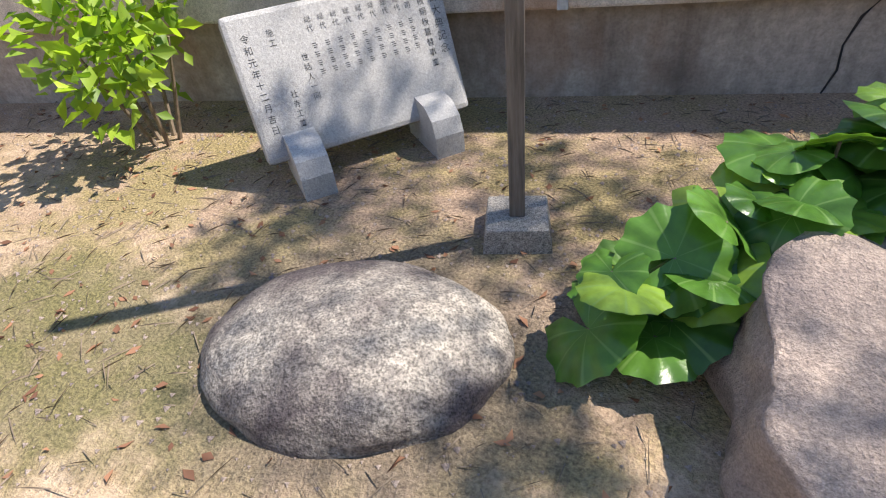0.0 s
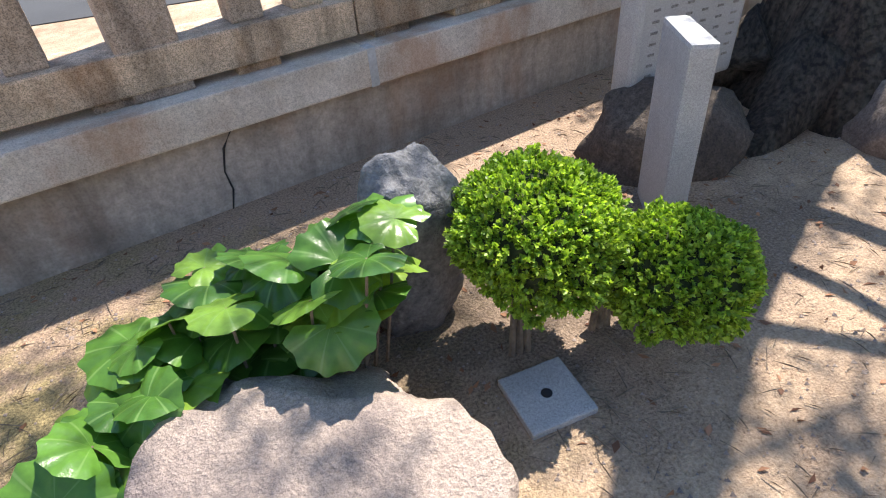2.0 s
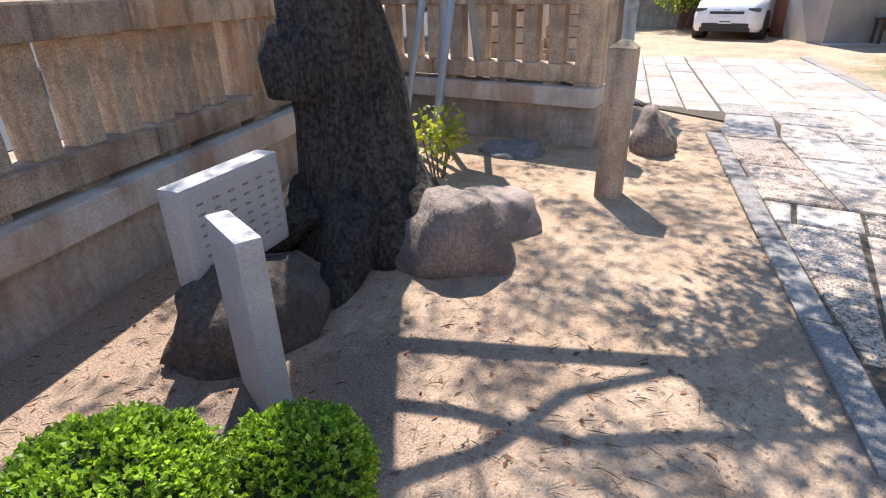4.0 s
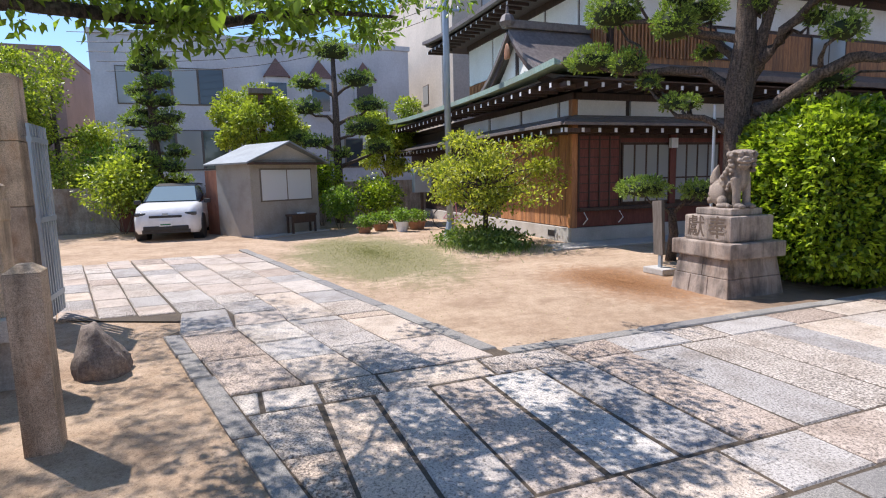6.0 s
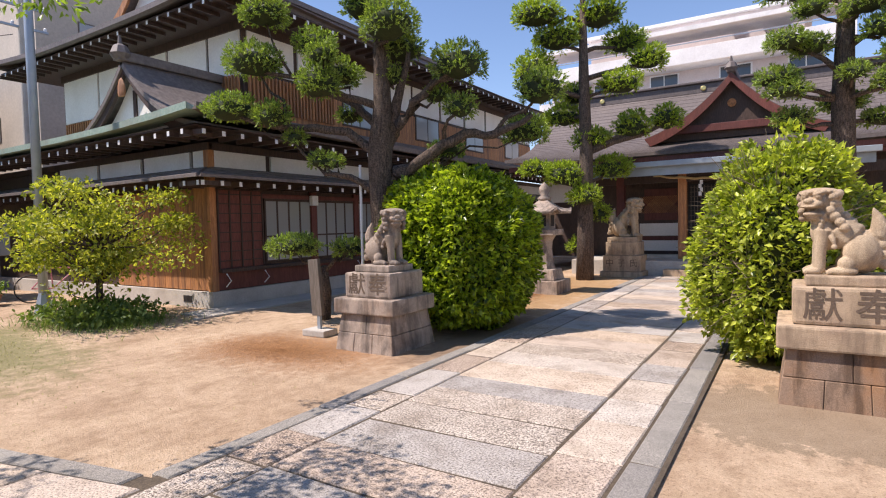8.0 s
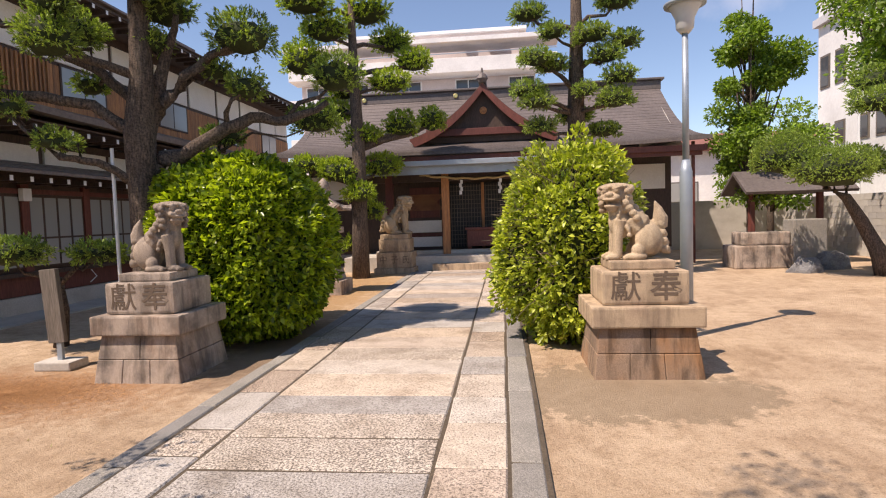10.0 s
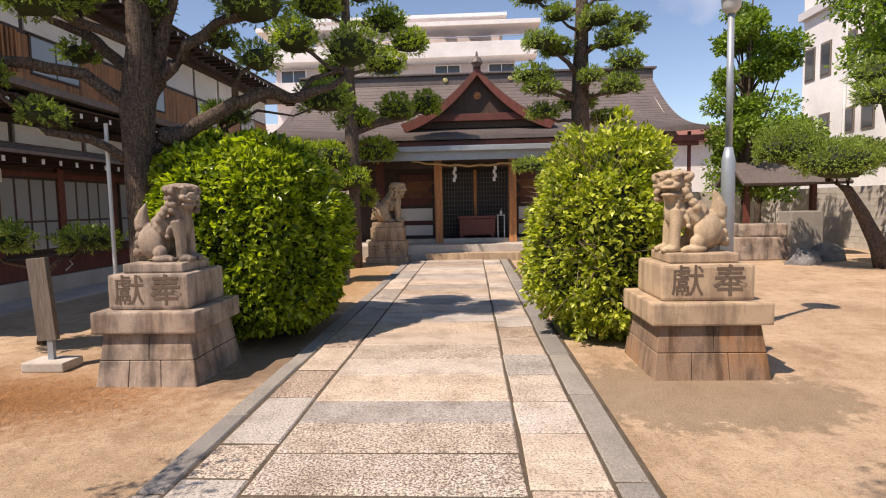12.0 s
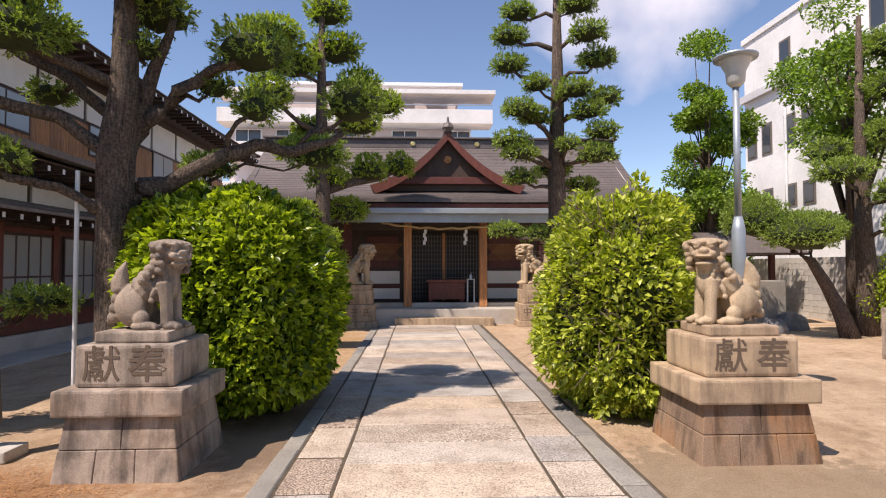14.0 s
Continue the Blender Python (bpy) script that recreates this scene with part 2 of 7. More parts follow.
def paving_material():
    """Granite slabs, each of its own tone, pitted and stained."""
    m, n, l, b = nodes_of("paving_granite")
    tc = n.new("ShaderNodeTexCoord")
    geo = n.new("ShaderNodeNewGeometry")
    v = geo.outputs["Position"]
    oi = n.new("ShaderNodeObjectInfo")
    r = ramp(n, [(0.0, (0.42, 0.395, 0.375)), (0.2, (0.54, 0.505, 0.47)), (0.4, (0.57, 0.46, 0.375)), (0.6, (0.63, 0.575, 0.515)), (0.8, (0.66, 0.53, 0.41)), (1.0, (0.62, 0.58, 0.53))])
    l.new(oi.outputs["Random"], r.inputs[0])
    pick = n.new("ShaderNodeMath")
    pick.operation, pick.inputs[1].default_value = "MULTIPLY", 7.31
    l.new(oi.outputs["Random"], pick.inputs[0])
    frac = n.new("ShaderNodeMath")
    frac.operation = "FRACT"
    l.new(pick.outputs[0], frac.inputs[0])
    coarse_cut = ramp(n, [(0.3, (0.12, 0.12, 0.12)), (0.75, (0.5, 0.5, 0.5)), (0.8, (1, 1, 1))])
    l.new(frac.outputs[0], coarse_cut.inputs[0])
    pit = noise_tex(n, l, v, 62, 3, 0.75)
    fine = noise_tex(n, l, v, 230, 3, 0.6)
    big = noise_tex(n, l, v, 2.3, 6, 0.65)
    k = ramp(n, [(0.36, (0.34, 0.32, 0.3)), (0.45, (0.9, 0.9, 0.9)), (0.62, (1.12, 1.11, 1.09))])
    kc = ramp(n, [(0.42, (0.22, 0.2, 0.19)), (0.52, (0.85, 0.84, 0.83)), (0.62, (1.2, 1.19, 1.17))])
    l.new(pit, kc.inputs[0])
    l.new(pit, k.inputs[0])
    k2 = ramp(n, [(0.35, (0.72, 0.72, 0.72)), (0.6, (1.12, 1.12, 1.12))])
    l.new(fine, k2.inputs[0])
    k3 = ramp(n, [(0.32, (0.68, 0.64, 0.6)), (0.55, (1.02, 1.01, 1.0))])
    l.new(big, k3.inputs[0])
    col = mix(n, l, 1.0, r.outputs[0], mix(n, l, coarse_cut.outputs[0], k.outputs[0], kc.outputs[0]), "MULTIPLY")
    col = mix(n, l, 1.0, col, k2.outputs[0], "MULTIPLY")
    col = mix(n, l, 1.0, col, k3.outputs[0], "MULTIPLY")
    l.new(col, b.inputs["Base Color"])
    b.inputs["Roughness"].default_value = 0.82
    bp = n.new("ShaderNodeBump")
    bp.inputs["Strength"].default_value, bp.inputs["Distance"].default_value = 0.9, 0.01
    hh = n.new("ShaderNodeMath")
    hh.operation = "ADD"
    l.new(pit, hh.inputs[0])
    l.new(big, hh.inputs[1])
    l.new(hh.outputs[0], bp.inputs["Height"])
    l.new(bp.outputs[0], b.inputs["Normal"])
    return m


SAND = ground_material()
GRANITE = surface("grey_granite", (0.36, 0.35, 0.34), (0.56, 0.55, 0.53), 130, 4, 0.75, 0.25, (0.26, 0.25, 0.24), 0.35, 0, None, 0, 0.35)
PAVING = paving_material()
KERB = surface("kerb_stone", (0.17, 0.16, 0.15), (0.4, 0.38, 0.35), 75, 2.5, 0.85, 0.6, (0.2, 0.195, 0.18), 0.5, 0.15, None, 0, 0.6)
FENCE_STONE = surface("fence_stone", (0.48, 0.36, 0.25), (0.70, 0.56, 0.42), 60, 2.0, 0.9, 0.5, (0.14, 0.1, 0.07), 0.65, 0.22, None, 0, 0.45, 0.01, 0.55, 0.4)
LEDGE_STONE = surface("ledge_stone", (0.56, 0.515, 0.455), (0.76, 0.71, 0.64), 60, 2.4, 0.9, 0.6, (0.36, 0.27, 0.19), 0.5, 0.12, None, 0, 0.22, 0.01, 0.5, 0.12)
RENDERED = surface("grey_cement", (0.33, 0.29, 0.245), (0.54, 0.475, 0.41), 24, 1.6, 0.92, 0.5, (0.17, 0.13, 0.1), 0.7, 0, None, 0, 0.12, 0.01, 0.25, 0.22)
PEDESTAL = surface("pedestal_stone", (0.35, 0.275, 0.22), (0.53, 0.435, 0.36), 110, 3.5, 0.9, 0.55, (0.14, 0.115, 0.1), 0.75, 0, None, 0, 0.35, 0.01, 0.2, 0.45)
PEDESTAL_WARM = surface("warm_pedestal_stone", (0.43, 0.31, 0.2), (0.60, 0.46, 0.32), 110, 3.0, 0.9, 0.5, (0.29, 0.2, 0.145), 0.55, 0, None, 0, 0.3, 0.01, 0.0, 0.35)
BASE_DARK = surface("dark_base_stone", (0.22, 0.15, 0.105), (0.38, 0.27, 0.195), 110, 2.2, 0.9, 0.55, (0.42, 0.22, 0.1), 0.4, 0.1, None, 0, 0.35, 0.01, 0.6, 0.55)
STATUE_WARM = surface("sandstone", (0.46, 0.34, 0.22), (0.62, 0.49, 0.34), 90, 5.0, 0.9, 0.7, (0.30, 0.21, 0.14), 0.55, 0, None, 0, 0.3, 0.012, 0, 0.25)
STATUE_GREY = surface("weathered_sandstone", (0.31, 0.24, 0.185), (0.46, 0.37, 0.295), 90, 5.0, 0.9, 0.7, (0.16, 0.135, 0.12), 0.65, 0, None, 0, 0.3, 0.012, 0, 0.35)
ENGRAVED = surface("engraved_recess", (0.11, 0.075, 0.055), (0.19, 0.14, 0.1), 80, 4, 0.95, 0.3)
INK = plain("black_paint", (0.02, 0.02, 0.022), 0.6)
BOULDER = surface("speckled_boulder", (0.17, 0.15, 0.13), (0.56, 0.5, 0.42), 48, 2.2, 0.85, 1.0, (0.075, 0.058, 0.062), 0.95, 0, None, 0, 0.5, 0.015, onset=0.4)
PALE_ROCK = surface("pale_rock", (0.34, 0.265, 0.22), (0.56, 0.445, 0.37), 75, 2.4, 0.9, 0.9, (0.17, 0.14, 0.14), 0.85, 0, None, 0, 0.22, 0.02)
DARK_ROCK = surface("dark_rock", (0.075, 0.075, 0.08), (0.24, 0.235, 0.235), 26, 4.0, 0.75, 0.9, (0.33, 0.33, 0.33), 0.35, 0, None, 0, 0.2, 0.02)
BROWN_ROCK = surface("brown_rock", (0.17, 0.13, 0.105), (0.36, 0.29, 0.24), 35, 2.5, 0.85, 0.8, (0.11, 0.08, 0.07), 0.6, 0, None, 0, 0.25, 0.02)
BARK = surface("bark", (0.01, 0.008, 0.007), (0.115, 0.09, 0.072), 11, 2.0, 0.95, 1.0, (0.16, 0.16, 0.13), 0.35, 0, (3.4, 3.4, 0.8), 0, 0.6, 0.09)
PINE_BARK = surface("pine_bark", (0.03, 0.022, 0.018), (0.23, 0.165, 0.125), 13, 2.5, 0.95, 1.0, (0.09, 0.075, 0.065), 0.45, 0, (3.4, 3.4, 0.6), 0, 0.45, 0.05)
TWIG = surface("twig", (0.13, 0.095, 0.065), (0.3, 0.235, 0.17), 30, 4, 0.9, 0.4)
CEDAR = wood("cedar_boards", (0.27, 0.105, 0.04), (0.62, 0.30, 0.125), (16, 16, 1.0), 0.65, (0.13, 0.065, 0.04))
DARK_WOOD = wood("dark_timber", (0.035, 0.022, 0.018), (0.10, 0.062, 0.048), (10, 10, 1.5), 0.6)
RED_WOOD = wood("red_stained_timber", (0.10, 0.028, 0.022), (0.21, 0.065, 0.05), (10, 10, 1.5), 0.55)
GREY_WOOD = wood("weathered_timber", (0.10, 0.085, 0.07), (0.22, 0.19, 0.165), (18, 18, 1.2), 0.85)
PLASTER = surface("white_plaster", (0.8, 0.78, 0.74), (0.9, 0.88, 0.845), 20, 1.0, 0.9, 0.1, (0.6, 0.56, 0.5), 0.3)
ROOF_TILE = surface("roof_sheet", (0.125, 0.105, 0.1), (0.22, 0.19, 0.18), 12, 1.2, 0.6, 0.3, None, 0, 0.1)
ROOF_BROWN = surface("brown_roof_sheet", (0.095, 0.08, 0.08), (0.165, 0.142, 0.14), 14, 1.0, 0.6, 0.3, None, 0, 0.1)
VERDIGRIS = surface("copper_verdigris", (0.19, 0.30, 0.25), (0.36, 0.45, 0.38), 16, 2.0, 0.6, 0.3, (0.2, 0.17, 0.14), 0.5)
CONCRETE = surface("concrete", (0.42, 0.39, 0.35), (0.58, 0.55, 0.5), 35, 1.5, 0.9, 0.3, (0.32, 0.28, 0.24), 0.5)
METAL_BLUE = plain("galvanised_steel", (0.36, 0.41, 0.46), 0.45, 0.4)
WHITE_PAINT = plain("white_paint", (0.78, 0.79, 0.8), 0.45)
DARK_GLASS = glass("dark_glass", (0.05, 0.06, 0.07))
PALE_GLASS = glass("curtained_glass", (0.33, 0.345, 0.34), 0.12)
GREY_FACADE = surface("grey_facade", (0.55, 0.555, 0.58), (0.66, 0.665, 0.69), 10, 0.4, 0.85, 0.1)
PINK_FACADE = surface("pale_pink_facade", (0.66, 0.57, 0.56), (0.76, 0.67, 0.66), 8, 0.3, 0.85, 0.1)
BEIGE_FACADE = surface("beige_facade", (0.44, 0.39, 0.33), (0.55, 0.49, 0.42), 8, 0.3, 0.85, 0.1)
BROWN_FACADE = surface("brown_tile_facade", (0.3, 0.19, 0.15), (0.4, 0.27, 0.22), 40, 0.5, 0.8, 0.1)
WHITE_FACADE = surface("white_facade", (0.74, 0.74, 0.74), (0.84, 0.84, 0.84), 8, 0.4, 0.85, 0.1)
HEDGE_LEAF = leaf_material("hedge_leaf", (0.04, 0.08, 0.01), (0.38, 0.47, 0.04), 0.3, 0.4)
BRIGHT_LEAF = leaf_material("bright_leaf", (0.12, 0.17, 0.02), (0.40, 0.45, 0.06), 0.38)
HEDGE_PALE = leaf_material("pale_hedge_leaf", (0.12, 0.17, 0.02), (0.47, 0.52, 0.075), 0.38)
BOX_LEAF = leaf_material("box_leaf", (0.1, 0.18, 0.02), (0.38, 0.52, 0.07))
PINE_LEAF = leaf_material("pine_needles", (0.07, 0.12, 0.03), (0.31, 0.41, 0.085), 0.5, 0.3)
NEW_PINE_LEAF = leaf_material("fresh_needles", (0.11, 0.18, 0.025), (0.38, 0.47, 0.065), 0.5, 0.4)
MAPLE_LEAF = leaf_material("maple_leaf", (0.13, 0.18, 0.02), (0.42, 0.42, 0.07), 0.5, 0.45)
BROAD_LEAF = leaf_material("broad_leaf", (0.06, 0.115, 0.02), (0.22, 0.33, 0.05), 0.45, 0.4)
GRASS_LEAF = leaf_material("grass_leaf", (0.06, 0.11, 0.025), (0.18, 0.25, 0.06), 0.6, 0.3)
DEAD_LEAF = leaf_material("dead_leaf", (0.11, 0.045, 0.025), (0.32, 0.16, 0.09), 0.8, 0.15)
# near-black fill for foliage cores: the shade between leaves is put into the colour
INNER_SHADE = surface("foliage_shade", (0.018, 0.028, 0.008), (0.04, 0.055, 0.015), 30, 6, 0.95, 0.3)

# ---- mesh helpers ----
def bm_new():
    return bmesh.new()


def to_mesh(bm, name, smooth=False):
    me = bpy.data.meshes.new(name)
    bm.to_mesh(me)
    bm.free()
    if smooth:
        me.shade_smooth()
    return me


def thing(name, label, category, loc=(0, 0, 0), rz=0.0, group="", kind=""):
    ob = new(name)
    ob.empty_display_size = 0.1
    ob.matrix_basis = pose(*loc, 0, 0, rz)
    return tagged(ob, label, category, group, kind)


def part(name, bm, material, parent=None, label="", smooth=False):
    ob = new(name, to_mesh(bm, name, smooth))
    ob.data.materials.append(material)
    if parent is not None:
        ob.parent = parent
    if label:
        ob["label"] = label
    return ob


def box(bm, x0, x1, y0, y1, z0, z1, bevel=0.0, top=None):
    """A box; top: inset of the upper face on all sides."""
    t = top or 0
    vs = [bm.verts.new(p) for p in ((x0, y0, z0), (x1, y0, z0), (x1, y1, z0), (x0, y1, z0), (x0 + t, y0 + t, z1), (x1 - t, y0 + t, z1), (x1 - t, y1 - t, z1), (x0 + t, y1 - t, z1))]
    fs = [bm.faces.new([vs[i] for i in q]) for q in ((3, 2, 1, 0), (4, 5, 6, 7), (0, 1, 5, 4), (1, 2, 6, 5), (2, 3, 7, 6), (3, 0, 4, 7))]
    if bevel:
        es = list({e for f in fs for e in f.edges})
        bmesh.ops.bevel(bm, geom=es, offset=bevel, segments=2, affect="EDGES", profile=0.6)
    return bm


def bx(*a, **k):
    return box(bm_new(), *a, **k)


def tube(bm, pts, radii, seg=10, lump=0.0, cap=True):
    """A tapered tube along points."""
    pts = [Vector(p) for p in pts]
    rings = []
    for i, p in enumerate(pts):
        d = (pts[min(i + 1, len(pts) - 1)] - pts[max(i - 1, 0)]).normalized()
        a = d.orthogonal().normalized() if abs(d.z) < 0.9 else Vector((1, 0, 0))
        a = (a - d * a.dot(d)).normalized()
        b = d.cross(a)
        ring = []
        for k in range(seg):
            w = 2 * math.pi * k / seg
            q = a * math.cos(w) + b * math.sin(w)
            r = radii[i] * (1 + lump * noise.noise(p * 2.3 + q * 1.7))
            ring.append(bm.verts.new(p + q * r))
        rings.append(ring)
    for r0, r1 in zip(rings, rings[1:]):
        for k in range(seg):
            bm.faces.new((r0[k], r0[(k + 1) % seg], r1[(k + 1) % seg], r1[k]))
    if cap:
        bm.faces.new(rings[0][::-1])
        bm.faces.new(rings[-1])
    return bm


def cyl(bm, p, z1, r0, r1=None, seg=16):
    return tube(bm, [p, (p[0], p[1], z1)], [r0, r0 if r1 is None else r1], seg)


def lathe(bm, profile, seg=24, centre=(0, 0)):
    rings = []
    for r, z in profile:
        rings.append([bm.verts.new((centre[0] + r * math.cos(2 * math.pi * k / seg), centre[1] + r * math.sin(2 * math.pi * k / seg), z)) for k in range(seg)])
    for a, b in zip(rings, rings[1:]):
        for k in range(seg):
            bm.faces.new((a[k], a[(k + 1) % seg], b[(k + 1) % seg], b[k]))
    bm.faces.new(rings[0][::-1])
    bm.faces.new(rings[-1])
    return bm


def rock(bm, size, seed=0, sub=4, rough=0.18, flat=0.0, facets=0.0, freq=1.6, power=1.0, cut=-0.25):
    """An uneven stone of half sizes, resting on z = 0; flat cuts its top, facets makes it angular."""
    got = bmesh.ops.create_icosphere(bm, subdivisions=sub, radius=1.0)
    off = Vector((seed * 7.3, seed * 3.1, seed * 1.7))
    rng = random.Random(seed)
    planes = [(Vector((rng.uniform(-1, 1), rng.uniform(-1, 1), rng.uniform(-0.4, 1))).normalized(), rng.uniform(0.62, 0.9)) for _ in range(int(facets))]
    for v in got["verts"]:
        p = v.co.copy()
        if power != 1.0:
            p = Vector([math.copysign(abs(c) ** power, c) for c in p])
        for nrm, d in planes:
            e = p.dot(nrm) - d
            if e > 0:
                p -= nrm * e * 0.9
        p *= 1 + rough * noise.noise(p * freq + off) + rough * 0.4 * noise.noise(p * freq * 2.7 + off) + rough * 0.15 * noise.noise(p * freq * 7 + off)
        if flat:
            p.z = min(p.z, flat + 0.12 * (p.z - flat))
        v.co = Vector((p.x * size[0], p.y * size[1], max(p.z, cut) * size[2]))
    low = min(v.co.z for v in got["verts"])
    for v in got["verts"]:
        v.co.z -= low + 0.02
    return bm


def from_arrays(name, verts, faces, material, parent=None, label="", smooth=False):
    me = bpy.data.meshes.new(name)
    me.from_pydata([], [], [])
    verts = np.asarray(verts, dtype=np.float32)
    faces = np.asarray(faces, dtype=np.int32)
    k = faces.shape[1]
    me.vertices.add(len(verts))
    me.vertices.foreach_set("co", verts.ravel())
    me.loops.add(faces.size)
    me.loops.foreach_set("vertex_index", faces.ravel())
    me.polygons.add(len(faces))
    me.polygons.foreach_set("loop_start", np.arange(0, faces.size, k, dtype=np.int32))
    me.update(calc_edges=True)
    me.validate()
    if smooth:
        me.shade_smooth()
    ob = new(name, me)
    me.materials.append(material)
    if parent is not None:
        ob.parent = parent
    if label:
        ob["label"] = label
    return ob


def leaf_cloud(pos, nrm, length, width, rng, droop=0.5, spread=0.8):
    """Small folded leaves at points, leaning out along normals: four corners and a raised middle each."""
    k = len(pos)
    d = nrm + rng.normal(0, spread, (k, 3))
    d /= np.linalg.norm(d, axis=1, keepdims=True) + 1e-9
    up = rng.normal(0, 1, (k, 3)) + np.array([0, 0, 1.2])
    side = np.cross(d, up)
    side /= np.linalg.norm(side, axis=1, keepdims=True) + 1e-9
    nn = np.cross(side, d)
    s = rng.uniform(0.65, 1.25, (k, 1))
    L, W = length * s, width * s
    a = pos
    tip = pos + d * L - nn * L * 0.15 * droop
    m1 = pos + d * L * 0.5 + side * W * 0.5 + nn * W * 0.22
    m2 = pos + d * L * 0.5 - side * W * 0.5 + nn * W * 0.22
    verts = np.stack([a, m1, tip, m2], 1).reshape(-1, 3)
    i = np.arange(k)[:, None] * 4
    faces = np.concatenate([i + np.array([[0, 1, 2]]), i + np.array([[0, 2, 3]])], 0)
    return verts, faces


def merge(chunks):
    vs, fs, o = [], [], 0
    for v, f in chunks:
        vs.append(v)
        fs.append(f + o)
        o += len(v)
    return np.concatenate(vs), np.concatenate(fs)


def sphere_points(k, rng, zmin=-1.0):
    z = rng.uniform(zmin, 1, k)
    a = rng.uniform(0, 2 * math.pi, k)
    r = np.sqrt(1 - z * z)
    return np.stack([r * np.cos(a), r * np.sin(a), z], 1)


def lumpy(n, seed, amount, freq):
    o = Vector((seed * 5.1, seed, -seed))
    return np.array([1 + amount * noise.noise(Vector(p) * freq + o) + 0.6 * amount * noise.noise(Vector(p) * freq * 3.3 + o) for p in n])


def puff(centre, radii, k, length, width, rng, seed=0, zmin=-0.5, lump=0.22, power=1.0, droop=0.5, spread=0.7, depth=0.25):
    """Leaves over an uneven ellipsoid."""
    n = sphere_points(k, rng, zmin)
    r = lumpy(n, seed, lump, 1.8) * (1 - depth * rng.uniform(0, 1, k) ** 2)
    if power != 1.0:
        n2 = np.sign(n) * np.abs(n) ** power
        q = n2 * r[:, None]
    else:
        q = n * r[:, None]
    pos = np.asarray(centre) + q * np.asarray(radii)
    nn = n / np.asarray(radii)
    nn /= np.linalg.norm(nn, axis=1, keepdims=True)
    return leaf_cloud(pos, nn, length, width, rng, droop, spread)


def core(bm, centre, radii, sub=2, scale=0.86, seed=0, lump=0.15, power=1.0):
    got = bmesh.ops.create_icosphere(bm, subdivisions=sub, radius=1.0)
    for v in got["verts"]:
        p = v.co.copy()
        f = 1 + lump * noise.noise(p * 1.8 + Vector((seed * 5.1, seed, -seed)))
        if power != 1.0:
            p = Vector([math.copysign(abs(c) ** power, c) for c in p])
        v.co = Vector(centre) + Vector([p[i] * f * scale * radii[i] for i in range(3)])
    return bm


def words(text, size, depth, material, parent, m, label="", bold=0.0):
    """Lettering as a mesh, in the plane of m, its face along the local z."""
    cu = bpy.data.curves.new("lettering", "FONT")
    cu.body, cu.size, cu.extrude, cu.offset = text, size, depth, bold
    cu.align_x, cu.align_y = "CENTER", "CENTER"
    tmp = bpy.data.objects.new("lettering", cu)
    scene.collection.objects.link(tmp)
    me = bpy.data.meshes.new_from_object(tmp.evaluated_get(bpy.context.evaluated_depsgraph_get()))
    bpy.data.objects.remove(tmp)
    me.transform(m)
    me.materials.clear()
    me.materials.append(material)
    ob = new("lettering", me)
    ob.parent = parent
    if label:
        ob["label"] = label
    return ob

# ---- ground ----
g = bm_new()
vs = [g.verts.new((x, y, 0)) for x, y in ((-1500, -1500), (1500, -1500), (1500, 1500), (-1500, 1500))]
g.faces.new(vs)
tagged(part("ground", g, SAND), "pale sandy trodden ground with soil and worn grass", "ground", kind="structure")

WALL_SLOPE, WALL_AT = 0.28, (-0.2, -3.03)
WALL_RZ = math.degrees(math.atan(WALL_SLOPE))


MORTAR = surface("mortar", (0.42, 0.43, 0.43), (0.6, 0.61, 0.61), 40, 5, 0.9, 0.4)


def fence_run(name, x0, y0, rz, length, posts, label, end_post=False):
    """A stone fence on a low wall: u runs along the local x, the face looks along the local y."""
    t = thing(name, label, "fence", (x0, y0, 0), rz, "stone fence", "structure")
    part("low_wall", bx(0, length, -0.35, 0, -0.3, 0.40, 0.004), RENDERED, t, "stained grey cement wall")
    led = 0.0
    rng = random.Random(len(name))
    while led < length - 0.05:
        n = min(led + 1.9, length)
        part("ledge_stone", bx(led + 0.004, n - 0.004, -0.4, 0.07, 0.402, 0.585, 0.012), LEDGE_STONE, t)
        if led > 0:
            part("mortar_seal", bx(led - 0.022, led + 0.022, 0.0, 0.074, 0.40, 0.59, 0.002), MORTAR, t, "pale grey mortar seal")
        part("bottom_rail", bx(led + 0.004, n - 0.004, -0.3, -0.03, 0.625, 0.79, 0.012), FENCE_STONE, t)
        part("top_rail", bx(led + 0.004, n - 0.004, -0.31, -0.02, 1.34, 1.52, 0.02), FENCE_STONE, t)
        for k in range(3):
            x = led + 0.5 + k * 0.6
            if x < n:
                part("spacer", bx(x - 0.1, x + 0.1, -0.27, -0.06, 0.583, 0.627), FENCE_STONE, t)
        led = n
    base = bx(-0.075, 0.075, -0.245, -0.09, 0.788, 1.342, 0.012)
    me = to_mesh(base, "baluster")
    me.materials.append(FENCE_STONE)
    u = 0.2
    while u < length - 0.12:
        if all(abs(u - q) > 0.2 for q in posts):
            b = new("baluster", me)
            b.parent = t
            b.matrix_basis = pose(u, 0, 0, 0, 0, 0)
        u += 0.285
    for q in posts:
        p = bx(q - 0.125, q + 0.125, -0.29, -0.04, 0.585, 1.62, 0.012)
        part("post", p, FENCE_STONE, t)
        part("post_cap", bx(q - 0.125, q + 0.125, -0.29, -0.04, 1.62, 1.68, 0, top=0.07), FENCE_STONE, t)
    return t


